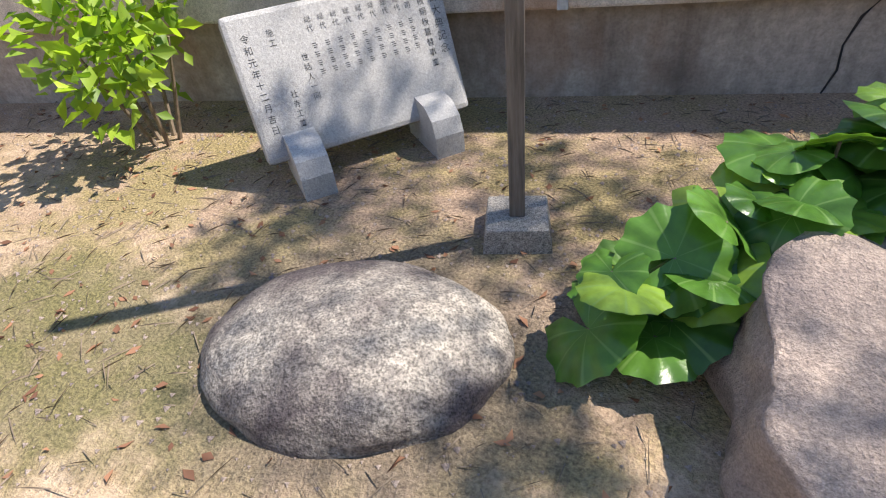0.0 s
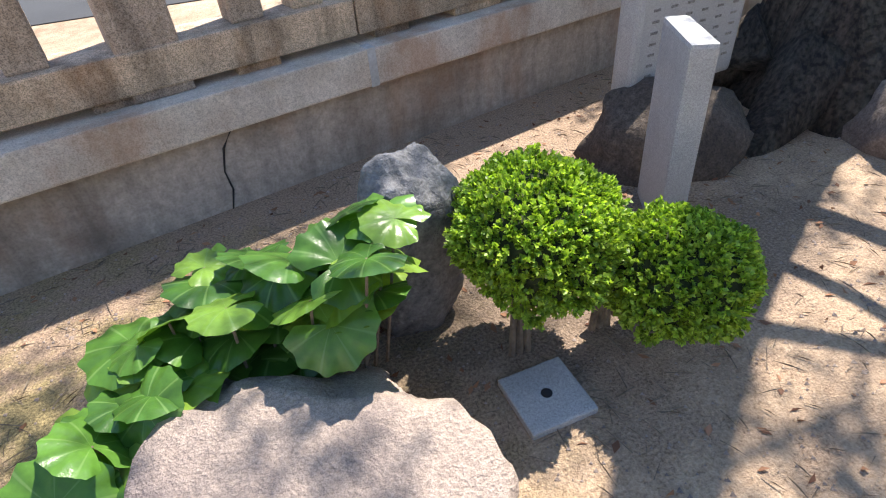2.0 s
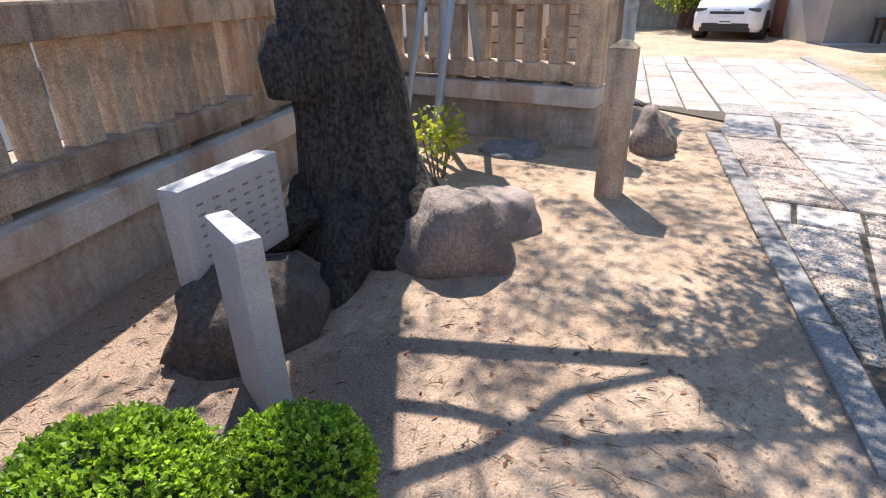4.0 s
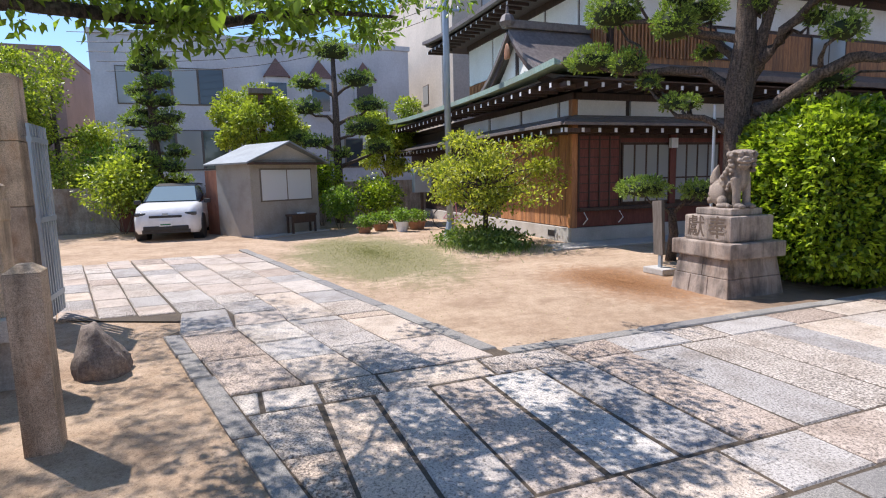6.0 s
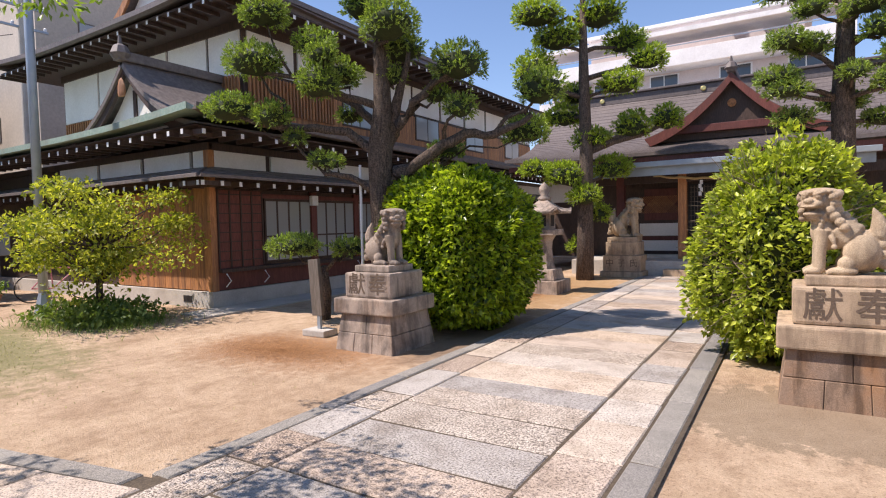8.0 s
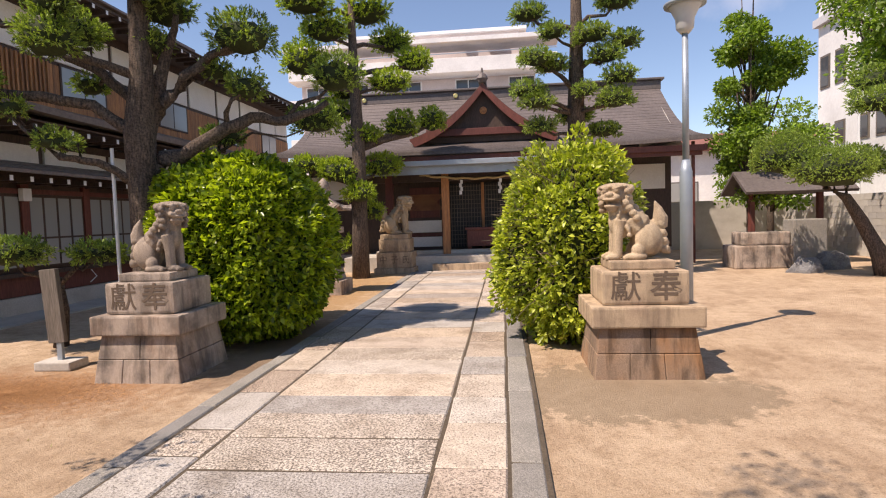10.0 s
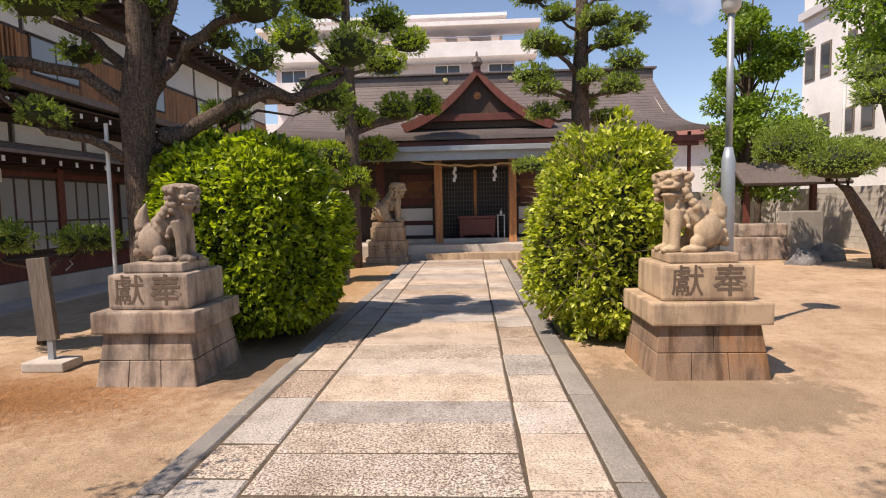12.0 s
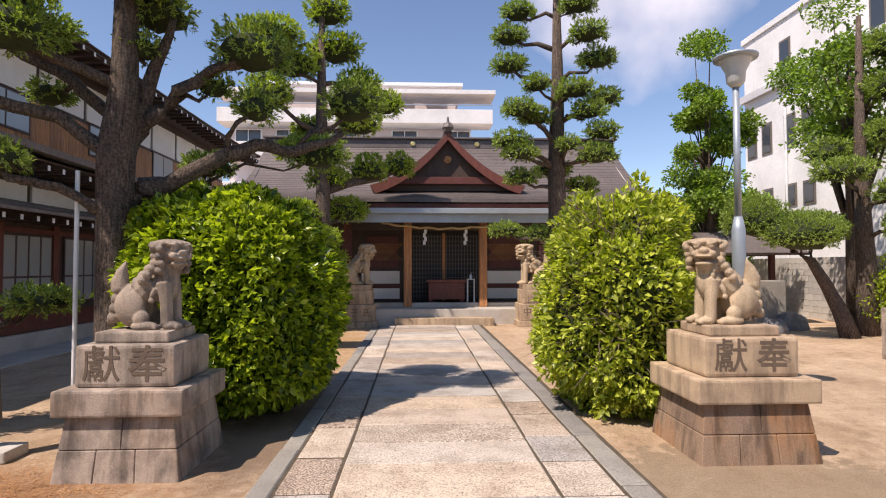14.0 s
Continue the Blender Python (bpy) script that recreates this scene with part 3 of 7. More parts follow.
corner_x = -6.45
cy = WALL_AT[1] + WALL_SLOPE * (corner_x - WALL_AT[0])
fence_run("stone_fence", corner_x, cy, WALL_RZ, 14.0, [0.14, 2.6, 5.0, 6.62, 8.6, 10.6, 12.6], "weathered brown stone fence on a stained cement wall")
fence_run("stone_fence", -6.30, -2.06, -90, -2.06 - cy, [0.14], "weathered brown stone fence ending in a square post")

# ---- stone paths ----
def slab_mesh(name, quad, z0, z1, cham, material):
    """One paving stone over a quadrilateral, with chamfered upper edges."""
    bm = bm_new()
    c = Vector((sum(p[0] for p in quad) / len(quad), sum(p[1] for p in quad) / len(quad), 0))
    q = [Vector((p[0], p[1], 0)) - c for p in quad]
    lo = [bm.verts.new((p.x, p.y, z0)) for p in q]
    mi = [bm.verts.new((p.x, p.y, z1 - cham)) for p in q]
    hi = [bm.verts.new((p.x - math.copysign(min(cham, abs(p.x) * 0.2), p.x), p.y - math.copysign(min(cham, abs(p.y) * 0.2), p.y), z1)) for p in q]
    n = len(q)
    for k in range(n):
        j = (k + 1) % n
        bm.faces.new((lo[k], lo[j], mi[j], mi[k]))
        bm.faces.new((mi[k], mi[j], hi[j], hi[k]))
    bm.faces.new(hi)
    me = to_mesh(bm, name)
    me.materials.append(material)
    return me, c


prng = random.Random(5)


def lay(parent, name, quad, material, gap=0.005, top=0.033, gap_y=0.009):
    c = Vector((sum(p[0] for p in quad) / 4, sum(p[1] for p in quad) / 4))
    q = []
    for p in quad:
        v = Vector((p[0], p[1])) - c
        j = 0.006
        q.append((c.x + v.x - math.copysign(gap, v.x) + prng.uniform(-j, j), c.y + v.y - math.copysign(gap_y, v.y) + prng.uniform(-j, j)))
    me, at = slab_mesh(name, q, -0.05, top + prng.uniform(-0.006, 0.006), 0.012, material)
    ob = new(name, me)
    ob.parent = parent
    ob.matrix_basis = Matrix.Translation(at) @ pose(0, 0, 0, prng.uniform(-0.25, 0.25), prng.uniform(-0.25, 0.25), 0)
    return ob


def strip(parent, name, x0, x1, ys, material, skew=0.0):
    for a, b in zip(ys, ys[1:]):
        lay(parent, name, ((x0, a), (x1, a + skew), (x1, b + skew), (x0, b)), material)


path_main = thing("approach_path", "worn granite slab path with stone kerbs", "path", kind="structure")
bed = bm_new()
bed.faces.new([bed.verts.new(p) for p in ((-5.5, -0.65, 0.024), (-2.62, 0.03, 0.024), (-2.55, 16.3, 0.024), (-5.3, 16.3, 0.024))])
JOINT = surface("joint_soil", (0.05, 0.038, 0.026), (0.14, 0.105, 0.072), 60, 4, 0.95, 0.5)
part("joint_bed", bed, JOINT, path_main, "dark soil joints")
ys = [0.11, 0.5, 0.93, 1.38, 1.87, 2.33, 2.82, 3.38, 3.91, 4.4, 4.84, 5.52, 6.07]
while ys[-1] < 16.1:
    ys.append(min(ys[-1] + prng.uniform(0.45, 0.66), 16.24))
strip(path_main, "paving_slab", -4.92, -3.33, ys, PAVING)
ys = [-0.27, 0.14, 0.62, 1.52, 2.3, 2.86, 3.56, 4.05, 4.95, 5.7]
while ys[-1] < 16.0:
    ys.append(min(ys[-1] + prng.uniform(0.5, 0.95), 16.24))
strip(path_main, "paving_slab", -5.34, -4.93, ys, PAVING)
ys = [0.12, 0.75, 1.45, 2.1, 2.75, 3.45, 4.22, 4.83, 5.53, 6.2]
while ys[-1] < 16.0:
    ys.append(min(ys[-1] + prng.uniform(0.55, 0.8), 16.24))
strip(path_main, "paving_slab", -3.32, -2.86, ys, PAVING)
ys = [0.02]
while ys[-1] < 16.0:
    ys.append(min(ys[-1] + prng.uniform(1.0, 1.6), 16.24))
strip(path_main, "kerb_stone", -2.85, -2.63, ys, KERB)
ys = [1.86]
while ys[-1] < 16.0:
    ys.append(min(ys[-1] + prng.uniform(1.0, 1.6), 16.24))
strip(path_main, "kerb_stone", -5.53, -5.35, ys, KERB)

path_side = thing("side_path", "worn granite slab path towards the street gate", "path", kind="structure")
SK = 0.238


def south(x):
    return -0.02 + SK * (x + 2.8)


def north(x):
    return 1.84 + 0.209 * (x + 5.5)


xs = [-2.64, -3.62, -4.6, -5.87, -6.6, -7.36]
for a, b in zip(xs, xs[1:]):
    lay(path_side, "kerb_stone", ((b, south(b) - 0.02), (a, south(a) - 0.02), (a, south(a) + 0.13), (b, south(b) + 0.13)), KERB, 0.008, 0.035, 0.006)
for a, b in ((-5.34, -4.93), (-4.92, -4.2), (-4.19, -3.33)):
    hi = -0.28 if b < -4.92 else 0.1
    lay(path_side, "paving_slab", ((a, south(a) + 0.14), (b, south(b) + 0.14), (b, hi), (a, hi)), PAVING, 0.008, 0.035, 0.004)
bed = bm_new()
bed.faces.new([bed.verts.new(p) for p in ((-7.4, south(-7.4), 0.019), (-5.45, south(-5.45), 0.019), (-5.45, north(-5.5), 0.019), (-14.1, north(-14.1), 0.019), (-13.7, -3.4, 0.019), (-8.7, -2.3, 0.019), (-7.9, -0.75, 0.019))])
part("joint_bed", bed, JOINT, path_side, "dark soil joints")


def row_line(x, f):
    lo = south(x) + 0.14 if x > -7.5 else -0.80 + 0.237 * (x + 7.4)
    return lo + (north(x) - 0.17 - lo) * f


for r in range(4):
    f0, f1 = r / 4, (r + 1) / 4
    x = -5.36
    while x > -14.0:
        w = prng.uniform(0.6, 1.05)
        n = max(x - w, -14.05)
        if x > -7.45 > n:
            n = -7.45
        lay(path_side, "paving_slab", ((n, row_line(n, f0)), (x, row_line(x, f0)), (x, row_line(x, f1)), (n, row_line(n, f1))), PAVING, 0.007, 0.035, 0.007)
        x = n
x = -5.55
while x > -14.0:
    n = x - prng.uniform(0.9, 1.4)
    lay(path_side, "kerb_stone", ((n, north(n) - 0.165), (x, north(x) - 0.165), (x, north(x)), (n, north(n))), KERB, 0.008, 0.035, 0.006)
    x = n
for r in range(4):
    x = -8.5 - 0.1 * r
    while x > -13.6:
        n = x - prng.uniform(0.5, 0.8)
        lay(path_side, "paving_slab", tuple((q, -0.82 + 0.237 * (q + 7.4) - 0.42 * k) for q, k in ((n, r + 1), (x, r + 1), (x, r), (n, r))), PAVING)
        x = n

# ---- pedestals and guardian lions ----
def lion_mesh(flip, open_mouth, yaw):
    """A seated stone lion, facing +x when not flipped, its head turned by yaw; one fused mesh."""
    bm = bm_new()
    turn = Matrix.Translation((0.2, -0.015, 0.66)) @ Matrix.Rotation(radians(yaw), 4, "Z")

    def ball(c, r, rot=(0, 0, 0), sub=3, at=Matrix()):
        m = Matrix.LocRotScale(Vector(c), Euler([radians(a) for a in rot]), Vector(r))
        bmesh.ops.create_icosphere(bm, subdivisions=sub, radius=1.0, matrix=at @ m)

    def limb(pts, rad):
        tube(bm, pts, rad, 12)

    def head(c, r, rot=(0, 0, 0), sub=3):
        ball(c, r, rot, sub, turn)

    # trunk: rump, back, chest and neck
    ball((-0.12, 0, 0.2), (0.15, 0.135, 0.19))
    limb([(-0.14, 0, 0.22), (-0.03, 0, 0.33), (0.07, 0, 0.41), (0.15, 0, 0.5), (0.18, 0, 0.62)], [0.13, 0.14, 0.135, 0.125, 0.11])
    ball((0.15, 0, 0.37), (0.115, 0.125, 0.16), (0, 8, 0))
    for s in (-1, 1):
        ball((-0.1, s * 0.1, 0.2), (0.13, 0.07, 0.155), (0, -18, 0))
        ball((0.0, s * 0.125, 0.1), (0.07, 0.05, 0.07))
        ball((0.03, s * 0.13, 0.035), (0.115, 0.052, 0.042))
        limb([(0.17, s * 0.085, 0.4), (0.195, s * 0.09, 0.22), (0.2, s * 0.09, 0.05)], [0.068, 0.052, 0.05])
        ball((0.235, s * 0.09, 0.034), (0.075, 0.056, 0.042))
        for k in (-1, 0, 1):
            ball((0.3, s * 0.09 + k * 0.034, 0.026), (0.024, 0.018, 0.026), sub=2)
            ball((0.13, s * 0.13 + k * 0.03, 0.024), (0.024, 0.016, 0.024), sub=2)
        ball((0.1, s * 0.135, 0.31), (0.022, 0.022, 0.05), (0, 20, 0), 2)
        ball((0.09, s * 0.14, 0.25), (0.026, 0.022, 0.026), sub=2)
        # scrolled locks from the cheek down to the shoulder
        for k in range(4):
            ball((0.12 - 0.035 * k, s * (0.125 + 0.004 * k), 0.57 - 0.05 * k), (0.044, 0.034, 0.04), sub=2)
            ball((0.17 + 0.01 * k, s * 0.115, 0.53 - 0.045 * k), (0.02, 0.03, 0.034), (0, 25, 0), 2)
    for k in range(5):
        ball((0.06 - 0.05 * k, 0, 0.57 - 0.055 * k), (0.05, 0.075 - 0.006 * k, 0.045), (0, 40, 0), 2)
    # head: flat crown, heavy brow, broad muzzle
    head((0, 0, 0), (0.125, 0.14, 0.1))
    head((-0.01, 0, 0.082), (0.13, 0.15, 0.036))
    for k in range(9):
        a = radians(-80 + 20 * k)
        head((0.118 * math.cos(a), 0.142 * math.sin(a), 0.075), (0.024, 0.024, 0.02), sub=2)
    head((0.1, 0, -0.028), (0.07, 0.095, 0.042))
    head((0.16, 0, 0.0), (0.026, 0.048, 0.026), sub=2)
    head((0.125, 0, -0.052), (0.06, 0.088, 0.014))
    head((0.09, 0, -0.096 - 0.022 * open_mouth), (0.075, 0.08, 0.028))
    head((0.1, 0, -0.125 - 0.022 * open_mouth), (0.04, 0.05, 0.03), sub=2)
    for s in (-1, 1):
        head((0.115, s * 0.06, 0.034), (0.024, 0.03, 0.022), sub=2)
        head((0.112, s * 0.062, 0.06), (0.032, 0.05, 0.014), (s * 14, 0, 0), 2)
        head((0.135, s * 0.075, -0.03), (0.034, 0.03, 0.03), sub=2)
        head((-0.01, s * 0.165, 0.06), (0.055, 0.026, 0.038), (s * 30, 20, 0), 2)
        for r in range(4):
            for k in range(3):
                a = radians(72 + 30 * k + 8 * (r % 2))
                head((0.135 * math.cos(a), s * (0.148 - 0.006 * r) * math.sin(a), 0.03 - 0.062 * r), (0.038, 0.034, 0.034), sub=2)
    # flame-shaped tail of stacked curls
    for k in range(4):
        for s in (-1, 1):
            ball((-0.275 + 0.012 * k, s * 0.035, 0.1 + 0.082 * k), (0.055 - 0.004 * k, 0.045, 0.05), (0, 25, 0), 2)
        ball((-0.315 + 0.016 * k, 0, 0.075 + 0.085 * k), (0.034, 0.04, 0.034), sub=2)
    limb([(-0.23, 0, 0.34), (-0.24, 0, 0.42), (-0.225, 0, 0.5), (-0.19, 0, 0.59)], [0.075, 0.068, 0.046, 0.005])
    limb([(-0.27, 0, 0.32), (-0.285, 0, 0.42), (-0.265, 0, 0.5)], [0.045, 0.036, 0.005])
    if flip:
        bmesh.ops.scale(bm, vec=(-1, 1, 1), verts=bm.verts)
        bmesh.ops.reverse_faces(bm, faces=bm.faces)
    return bm


def lion(name, loc, flip, open_mouth, yaw, size, material, label):
    ob = new(name, to_mesh(lion_mesh(flip, open_mouth, yaw), name, True))
    ob.data.materials.append(material)
    ob.matrix_basis = pose(*loc) @ Matrix.Scale(size, 4)
    r = ob.modifiers.new("fuse", "REMESH")
    r.mode, r.voxel_size, r.use_smooth_shade = "VOXEL", 0.008, True
    s = ob.modifiers.new("soften", "SMOOTH")
    s.factor, s.iterations = 0.5, 2
    return tagged(ob, label, "statue", "guardian lions")


def pedestal(x0, x1, y0, depth, material, upper, label, text=True):
    cx = (x0 + x1) / 2
    t = thing("lion_pedestal", label, "pedestal", (cx, y0 + depth / 2, 0), 0, "lion pedestals")
    hw, hd = (x1 - x0) / 2, depth / 2
    # two courses of sloping base blocks
    def course(z0, z1, in0, in1, splits, nm):
        xs = [-hw + in0] + [s * hw for s in splits] + [hw - in0]
        for a, b in zip(xs, xs[1:]):
            bm = bm_new()
            k0, k1 = (hw - in0), (hw - in1)
            q0 = [(a + 0.002, -hd + in0), (b - 0.002, -hd + in0), (b - 0.002, hd - in0), (a + 0.002, hd - in0)]
            f = k1 / k0
            vs0 = [bm.verts.new((x, y, z0)) for x, y in q0]
            vs1 = [bm.verts.new((x * f, y * (hd - in1) / (hd - in0), z1 - 0.003)) for x, y in q0]
            bm.faces.new(vs0[::-1])
            bm.faces.new(vs1)
            for i in range(4):
                bm.faces.new((vs0[i], vs0[(i + 1) % 4], vs1[(i + 1) % 4], vs1[i]))
            bmesh.ops.bevel(bm, geom=list(bm.edges), offset=0.006, segments=1, affect="EDGES")
            part(nm, bm, material, t)
    course(-0.03, 0.24, 0.0, 0.035, (-0.35, 0.3), "base_stone")
    course(0.242, 0.485, 0.037, 0.07, (0.05,), "base_stone")
    part("slab", bx(-hw - 0.01, hw + 0.01, -hd + 0.01, hd - 0.01, 0.487, 0.69, 0.02), upper, t)
    part("upper_block", bx(-hw * 0.79, hw * 0.79, -hd * 0.76, hd * 0.76, 0.692, 1.02, 0.03), upper, t)
    part("plinth", bx(-hw * 0.6, hw * 0.6, -hd * 0.55, hd * 0.55, 1.022, 1.11, 0.015), upper, t)
    if text:
        m = pose(0, -hd * 0.76 - 0.0005, 0.855, 90, 0, 0)
        words("獻", 0.3, 0.003, ENGRAVED, t, m @ pose(-hw * 0.36, 0, 0), "engraved character", 0.0008)
        words("奉", 0.3, 0.003, ENGRAVED, t, m @ pose(hw * 0.36, 0, 0), "engraved character", 0.0035)
    return t


pedestal(-7.08, -6.12, 5.29, 0.98, PEDESTAL, PEDESTAL, "grey-brown stepped stone pedestal with two engraved characters")
lion("guardian_lion", (-6.6, 5.78, 1.106), False, 0, -32, 0.97, STATUE_GREY, "weathered grey sandstone guardian lion with closed mouth")
pedestal(-2.03, -1.0, 5.42, 0.98, BASE_DARK, PEDESTAL_WARM, "warm tan stepped stone pedestal with two engraved characters", True)
lion("guardian_lion", (-1.52, 5.91, 1.106), True, 1, -58, 1.0, STATUE_WARM, "warm tan sandstone guardian lion with open mouth")


def far_pedestal(cx, y):
    t = thing("lion_pedestal", "tan stone pedestal with carved characters before the shrine steps", "pedestal", (cx, y, 0), 0, "lion pedestals")
    part("base_stone", bx(-0.6, 0.6, -0.5, 0.5, 0, 0.16, 0.015), PEDESTAL_WARM, t)
    part("lettered_block", bx(-0.53, 0.53, -0.43, 0.43, 0.162, 0.62, 0.02), PEDESTAL_WARM, t)
    part("fluted_block", bx(-0.46, 0.46, -0.37, 0.37, 0.622, 1.0, 0.02), PEDESTAL_WARM, t)
    for k in range(11):
        x = -0.38 + k * 0.076
        part("flute", bx(x - 0.018, x + 0.018, -0.385, -0.369, 0.66, 0.9, 0.006), PEDESTAL_WARM, t)
    part("plinth", bx(-0.42, 0.42, -0.33, 0.33, 1.002, 1.14, 0.015), PEDESTAL_WARM, t)
    m = pose(0, -0.431, 0.39, 90, 0, 0)
    for k, ch in enumerate("中子氏"):
        words(ch, 0.24, 0.003, ENGRAVED, t, m @ pose(-0.33 + 0.33 * k, 0, 0), "engraved character")
    return t


far_pedestal(-6.02, 16.4)
lion("guardian_lion", (-6.02, 16.4, 1.136), False, 0, -25, 1.46, STATUE_WARM, "tan sandstone guardian lion before the shrine steps")
far_pedestal(-1.02, 16.4)
lion("guardian_lion", (-1.06, 16.4, 1.136), True, 1, -45, 1.46, STATUE_WARM, "tan sandstone guardian lion before the shrine steps")

# ---- shrubs and hedges ----
def clipped_hedge(name, centre, radii, k, material, leaf, label, seed, power=0.8, twigs=0, lump=0.16):
    rng = np.random.default_rng(seed)
    t = thing(name, label, "hedge", (centre[0], centre[1], 0))
    c = (0, 0, radii[2] * 0.9)
    v, f = puff(c, radii, k, leaf, leaf * 0.55, rng, seed, -0.95, lump, power, 0.4, 0.75, 0.22)
    from_arrays("foliage", v, f, material, t)["kind"] = "stuff"
    # solid core, coloured as dark as the shade inside the hedge
    part("shade_core", core(bm_new(), c, radii, 3, 0.84, seed, lump, power), INNER_SHADE, t, "dark solid core with the foliage's inner shade put into its colour", True)
    for i in range(5):
        a = i * 1.3
        part("stem", tube(bm_new(), [(0.25 * math.cos(a), 0.25 * math.sin(a), -0.03), (0.4 * math.cos(a), 0.4 * math.sin(a), 0.5)], [0.03, 0.02], 7), TWIG, t)
    if twigs:
        bm = bm_new()
        for i in range(twigs):
            n = sphere_points(1, rng, -0.5)[0]
            p = np.array(c) + np.sign(n) * np.abs(n) ** power * np.array(radii) * 0.9
            q = p + n * 0.16 + rng.normal(0, 0.09, 3)
            tube(bm, [p - n * 0.15, p, q], [0.006, 0.005, 0.002], 4)
        part("twig_growth", bm, TWIG, t, "bare grey twigs")["kind"] = "stuff"
    return t


clipped_hedge("clipped_hedge", (-6.43, 7.55), (1.17, 1.2, 1.33), 40000, HEDGE_LEAF, 0.1, "large clipped glossy green evergreen hedge", 3, 0.88, 0, 0.2)
clipped_hedge("loose_hedge", (-2.02, 7.3), (0.84, 0.92, 1.25), 24000, HEDGE_PALE, 0.085, "loose yellow-green evergreen shrub with bare twigs", 4, 0.9, 1000, 0.34)


def tufted(centre, radii, k, length, width, rng, seed, lump=0.3):
    """Needles in small upright tufts over an uneven flattened ball."""
    m = max(k // 9, 20)
    n = sphere_points(m, rng, -0.62)
    r = lumpy(n, seed, lump, 1.8) * (1 - 0.3 * rng.uniform(0, 1, m) ** 2)
    base = np.asarray(centre) + n * r[:, None] * np.asarray(radii)
    d = n / np.asarray(radii)
    d /= np.linalg.norm(d, axis=1, keepdims=True)
    d = d + np.array([0, 0, 0.35]) + rng.normal(0, 0.35, (m, 3))
    d /= np.linalg.norm(d, axis=1, keepdims=True)
    base, d = np.repeat(base, 9, 0), np.repeat(d, 9, 0)
    base = base + d * rng.uniform(-0.3, 0.9, (len(base), 1)) * length
    return leaf_cloud(base, d, length * 0.85, width, rng, 0.2, 0.42)


def cloud_tree(name, x, y, trunk, radii, pads, leaf_mat, bark, label, seed, leaf=0.12, dens=1700, width=0.02, category="tree", mains=()):
    """A clipped pine: trunk, limbs to each pad, and flattened pads of needles. pads: (dx, dy, z, rx, rz); mains: crooked main limbs as (points, radii)."""
    rng = np.random.default_rng(seed)
    t = thing(name, label, category, (x, y, 0))
    part("trunk", tube(bm_new(), trunk, radii, 14, 0.22), bark, t, smooth=True)
    tp = [(Vector(a).lerp(Vector(b), f), ra + (rb - ra) * f) for a, b, ra, rb in zip(trunk, trunk[1:], radii, radii[1:]) for f in (0, 0.25, 0.5, 0.75)]
    for pts, rad in mains:
        fine, fr = [], []
        for a, b, ra, rb in zip(pts, pts[1:], rad, rad[1:]):
            for f in (0, 0.33, 0.67):
                fine.append(Vector(a).lerp(Vector(b), f) + Vector(rng.normal(0, 0.02, 3)))
                fr.append(ra + (rb - ra) * f)
        fine.append(Vector(pts[-1]))
        fr.append(rad[-1])
        part("limb", tube(bm_new(), fine, [0.85 * q for q in fr], 12, 0.35), bark, t, smooth=True)
        tp += list(zip(fine, fr))[2:]
    for i, (dx, dy, z, rx, rz) in enumerate(pads):
        e = Vector((dx, dy, z - rz * 0.2))
        want = e - Vector((dx, dy, 1.4 * math.hypot(dx, dy))) * 0.25
        s, sr = min(tp, key=lambda q: (q[0] - want).length)
        if (e - s).length > 0.2:
            m1 = s.lerp(e, 0.35) + Vector((rng.uniform(-0.1, 0.1), rng.uniform(-0.1, 0.1), rng.uniform(-0.05, 0.15)))
            m2 = s.lerp(e, 0.7) + Vector((rng.uniform(-0.12, 0.12), rng.uniform(-0.12, 0.12), rng.uniform(-0.12, 0.02)))
            r0 = min(sr * 0.6, 0.025 + 0.035 * (e - s).length)
            part("limb", tube(bm_new(), [s, m1, m2, e], [r0, r0 * 0.8, r0 * 0.6, r0 * 0.4], 8, 0.25), bark, t, smooth=True)
        k = int(dens * (rx * rx + rx * rz) * 2.2) + 120
        v, f = tufted((dx, dy, z), (rx * 0.88, rx * rng.uniform(0.76, 0.92), rz * 0.86), k, leaf, width, rng, seed + i)
        crown = from_arrays("needle_pad", v, f, leaf_mat, t)
        crown["kind"] = "stuff"
        # pad filled with a core whose dark colour stands for shade among needles
        part("pad_core", core(bm_new(), (dx, dy, z - rz * 0.05), (rx, rx * 0.95, rz * 0.8), 2, 0.74, seed + i, 0.3), INNER_SHADE, t, "dark pad core with inner shade put into its colour", True)
    return t

# ---- timber hall ----
def sheet(bm, grid, thick=0.0):
    """A surface over a grid of points (rows of equal length)."""
    vs = [[bm.verts.new(p) for p in row] for row in grid]
    for a, b in zip(vs, vs[1:]):
        for k in range(len(a) - 1):
            bm.faces.new((a[k], a[k + 1], b[k + 1], b[k]))
    if thick:
        bmesh.ops.recalc_face_normals(bm, faces=bm.faces)
        bmesh.ops.solidify(bm, geom=list(bm.faces), thickness=thick)
    return bm


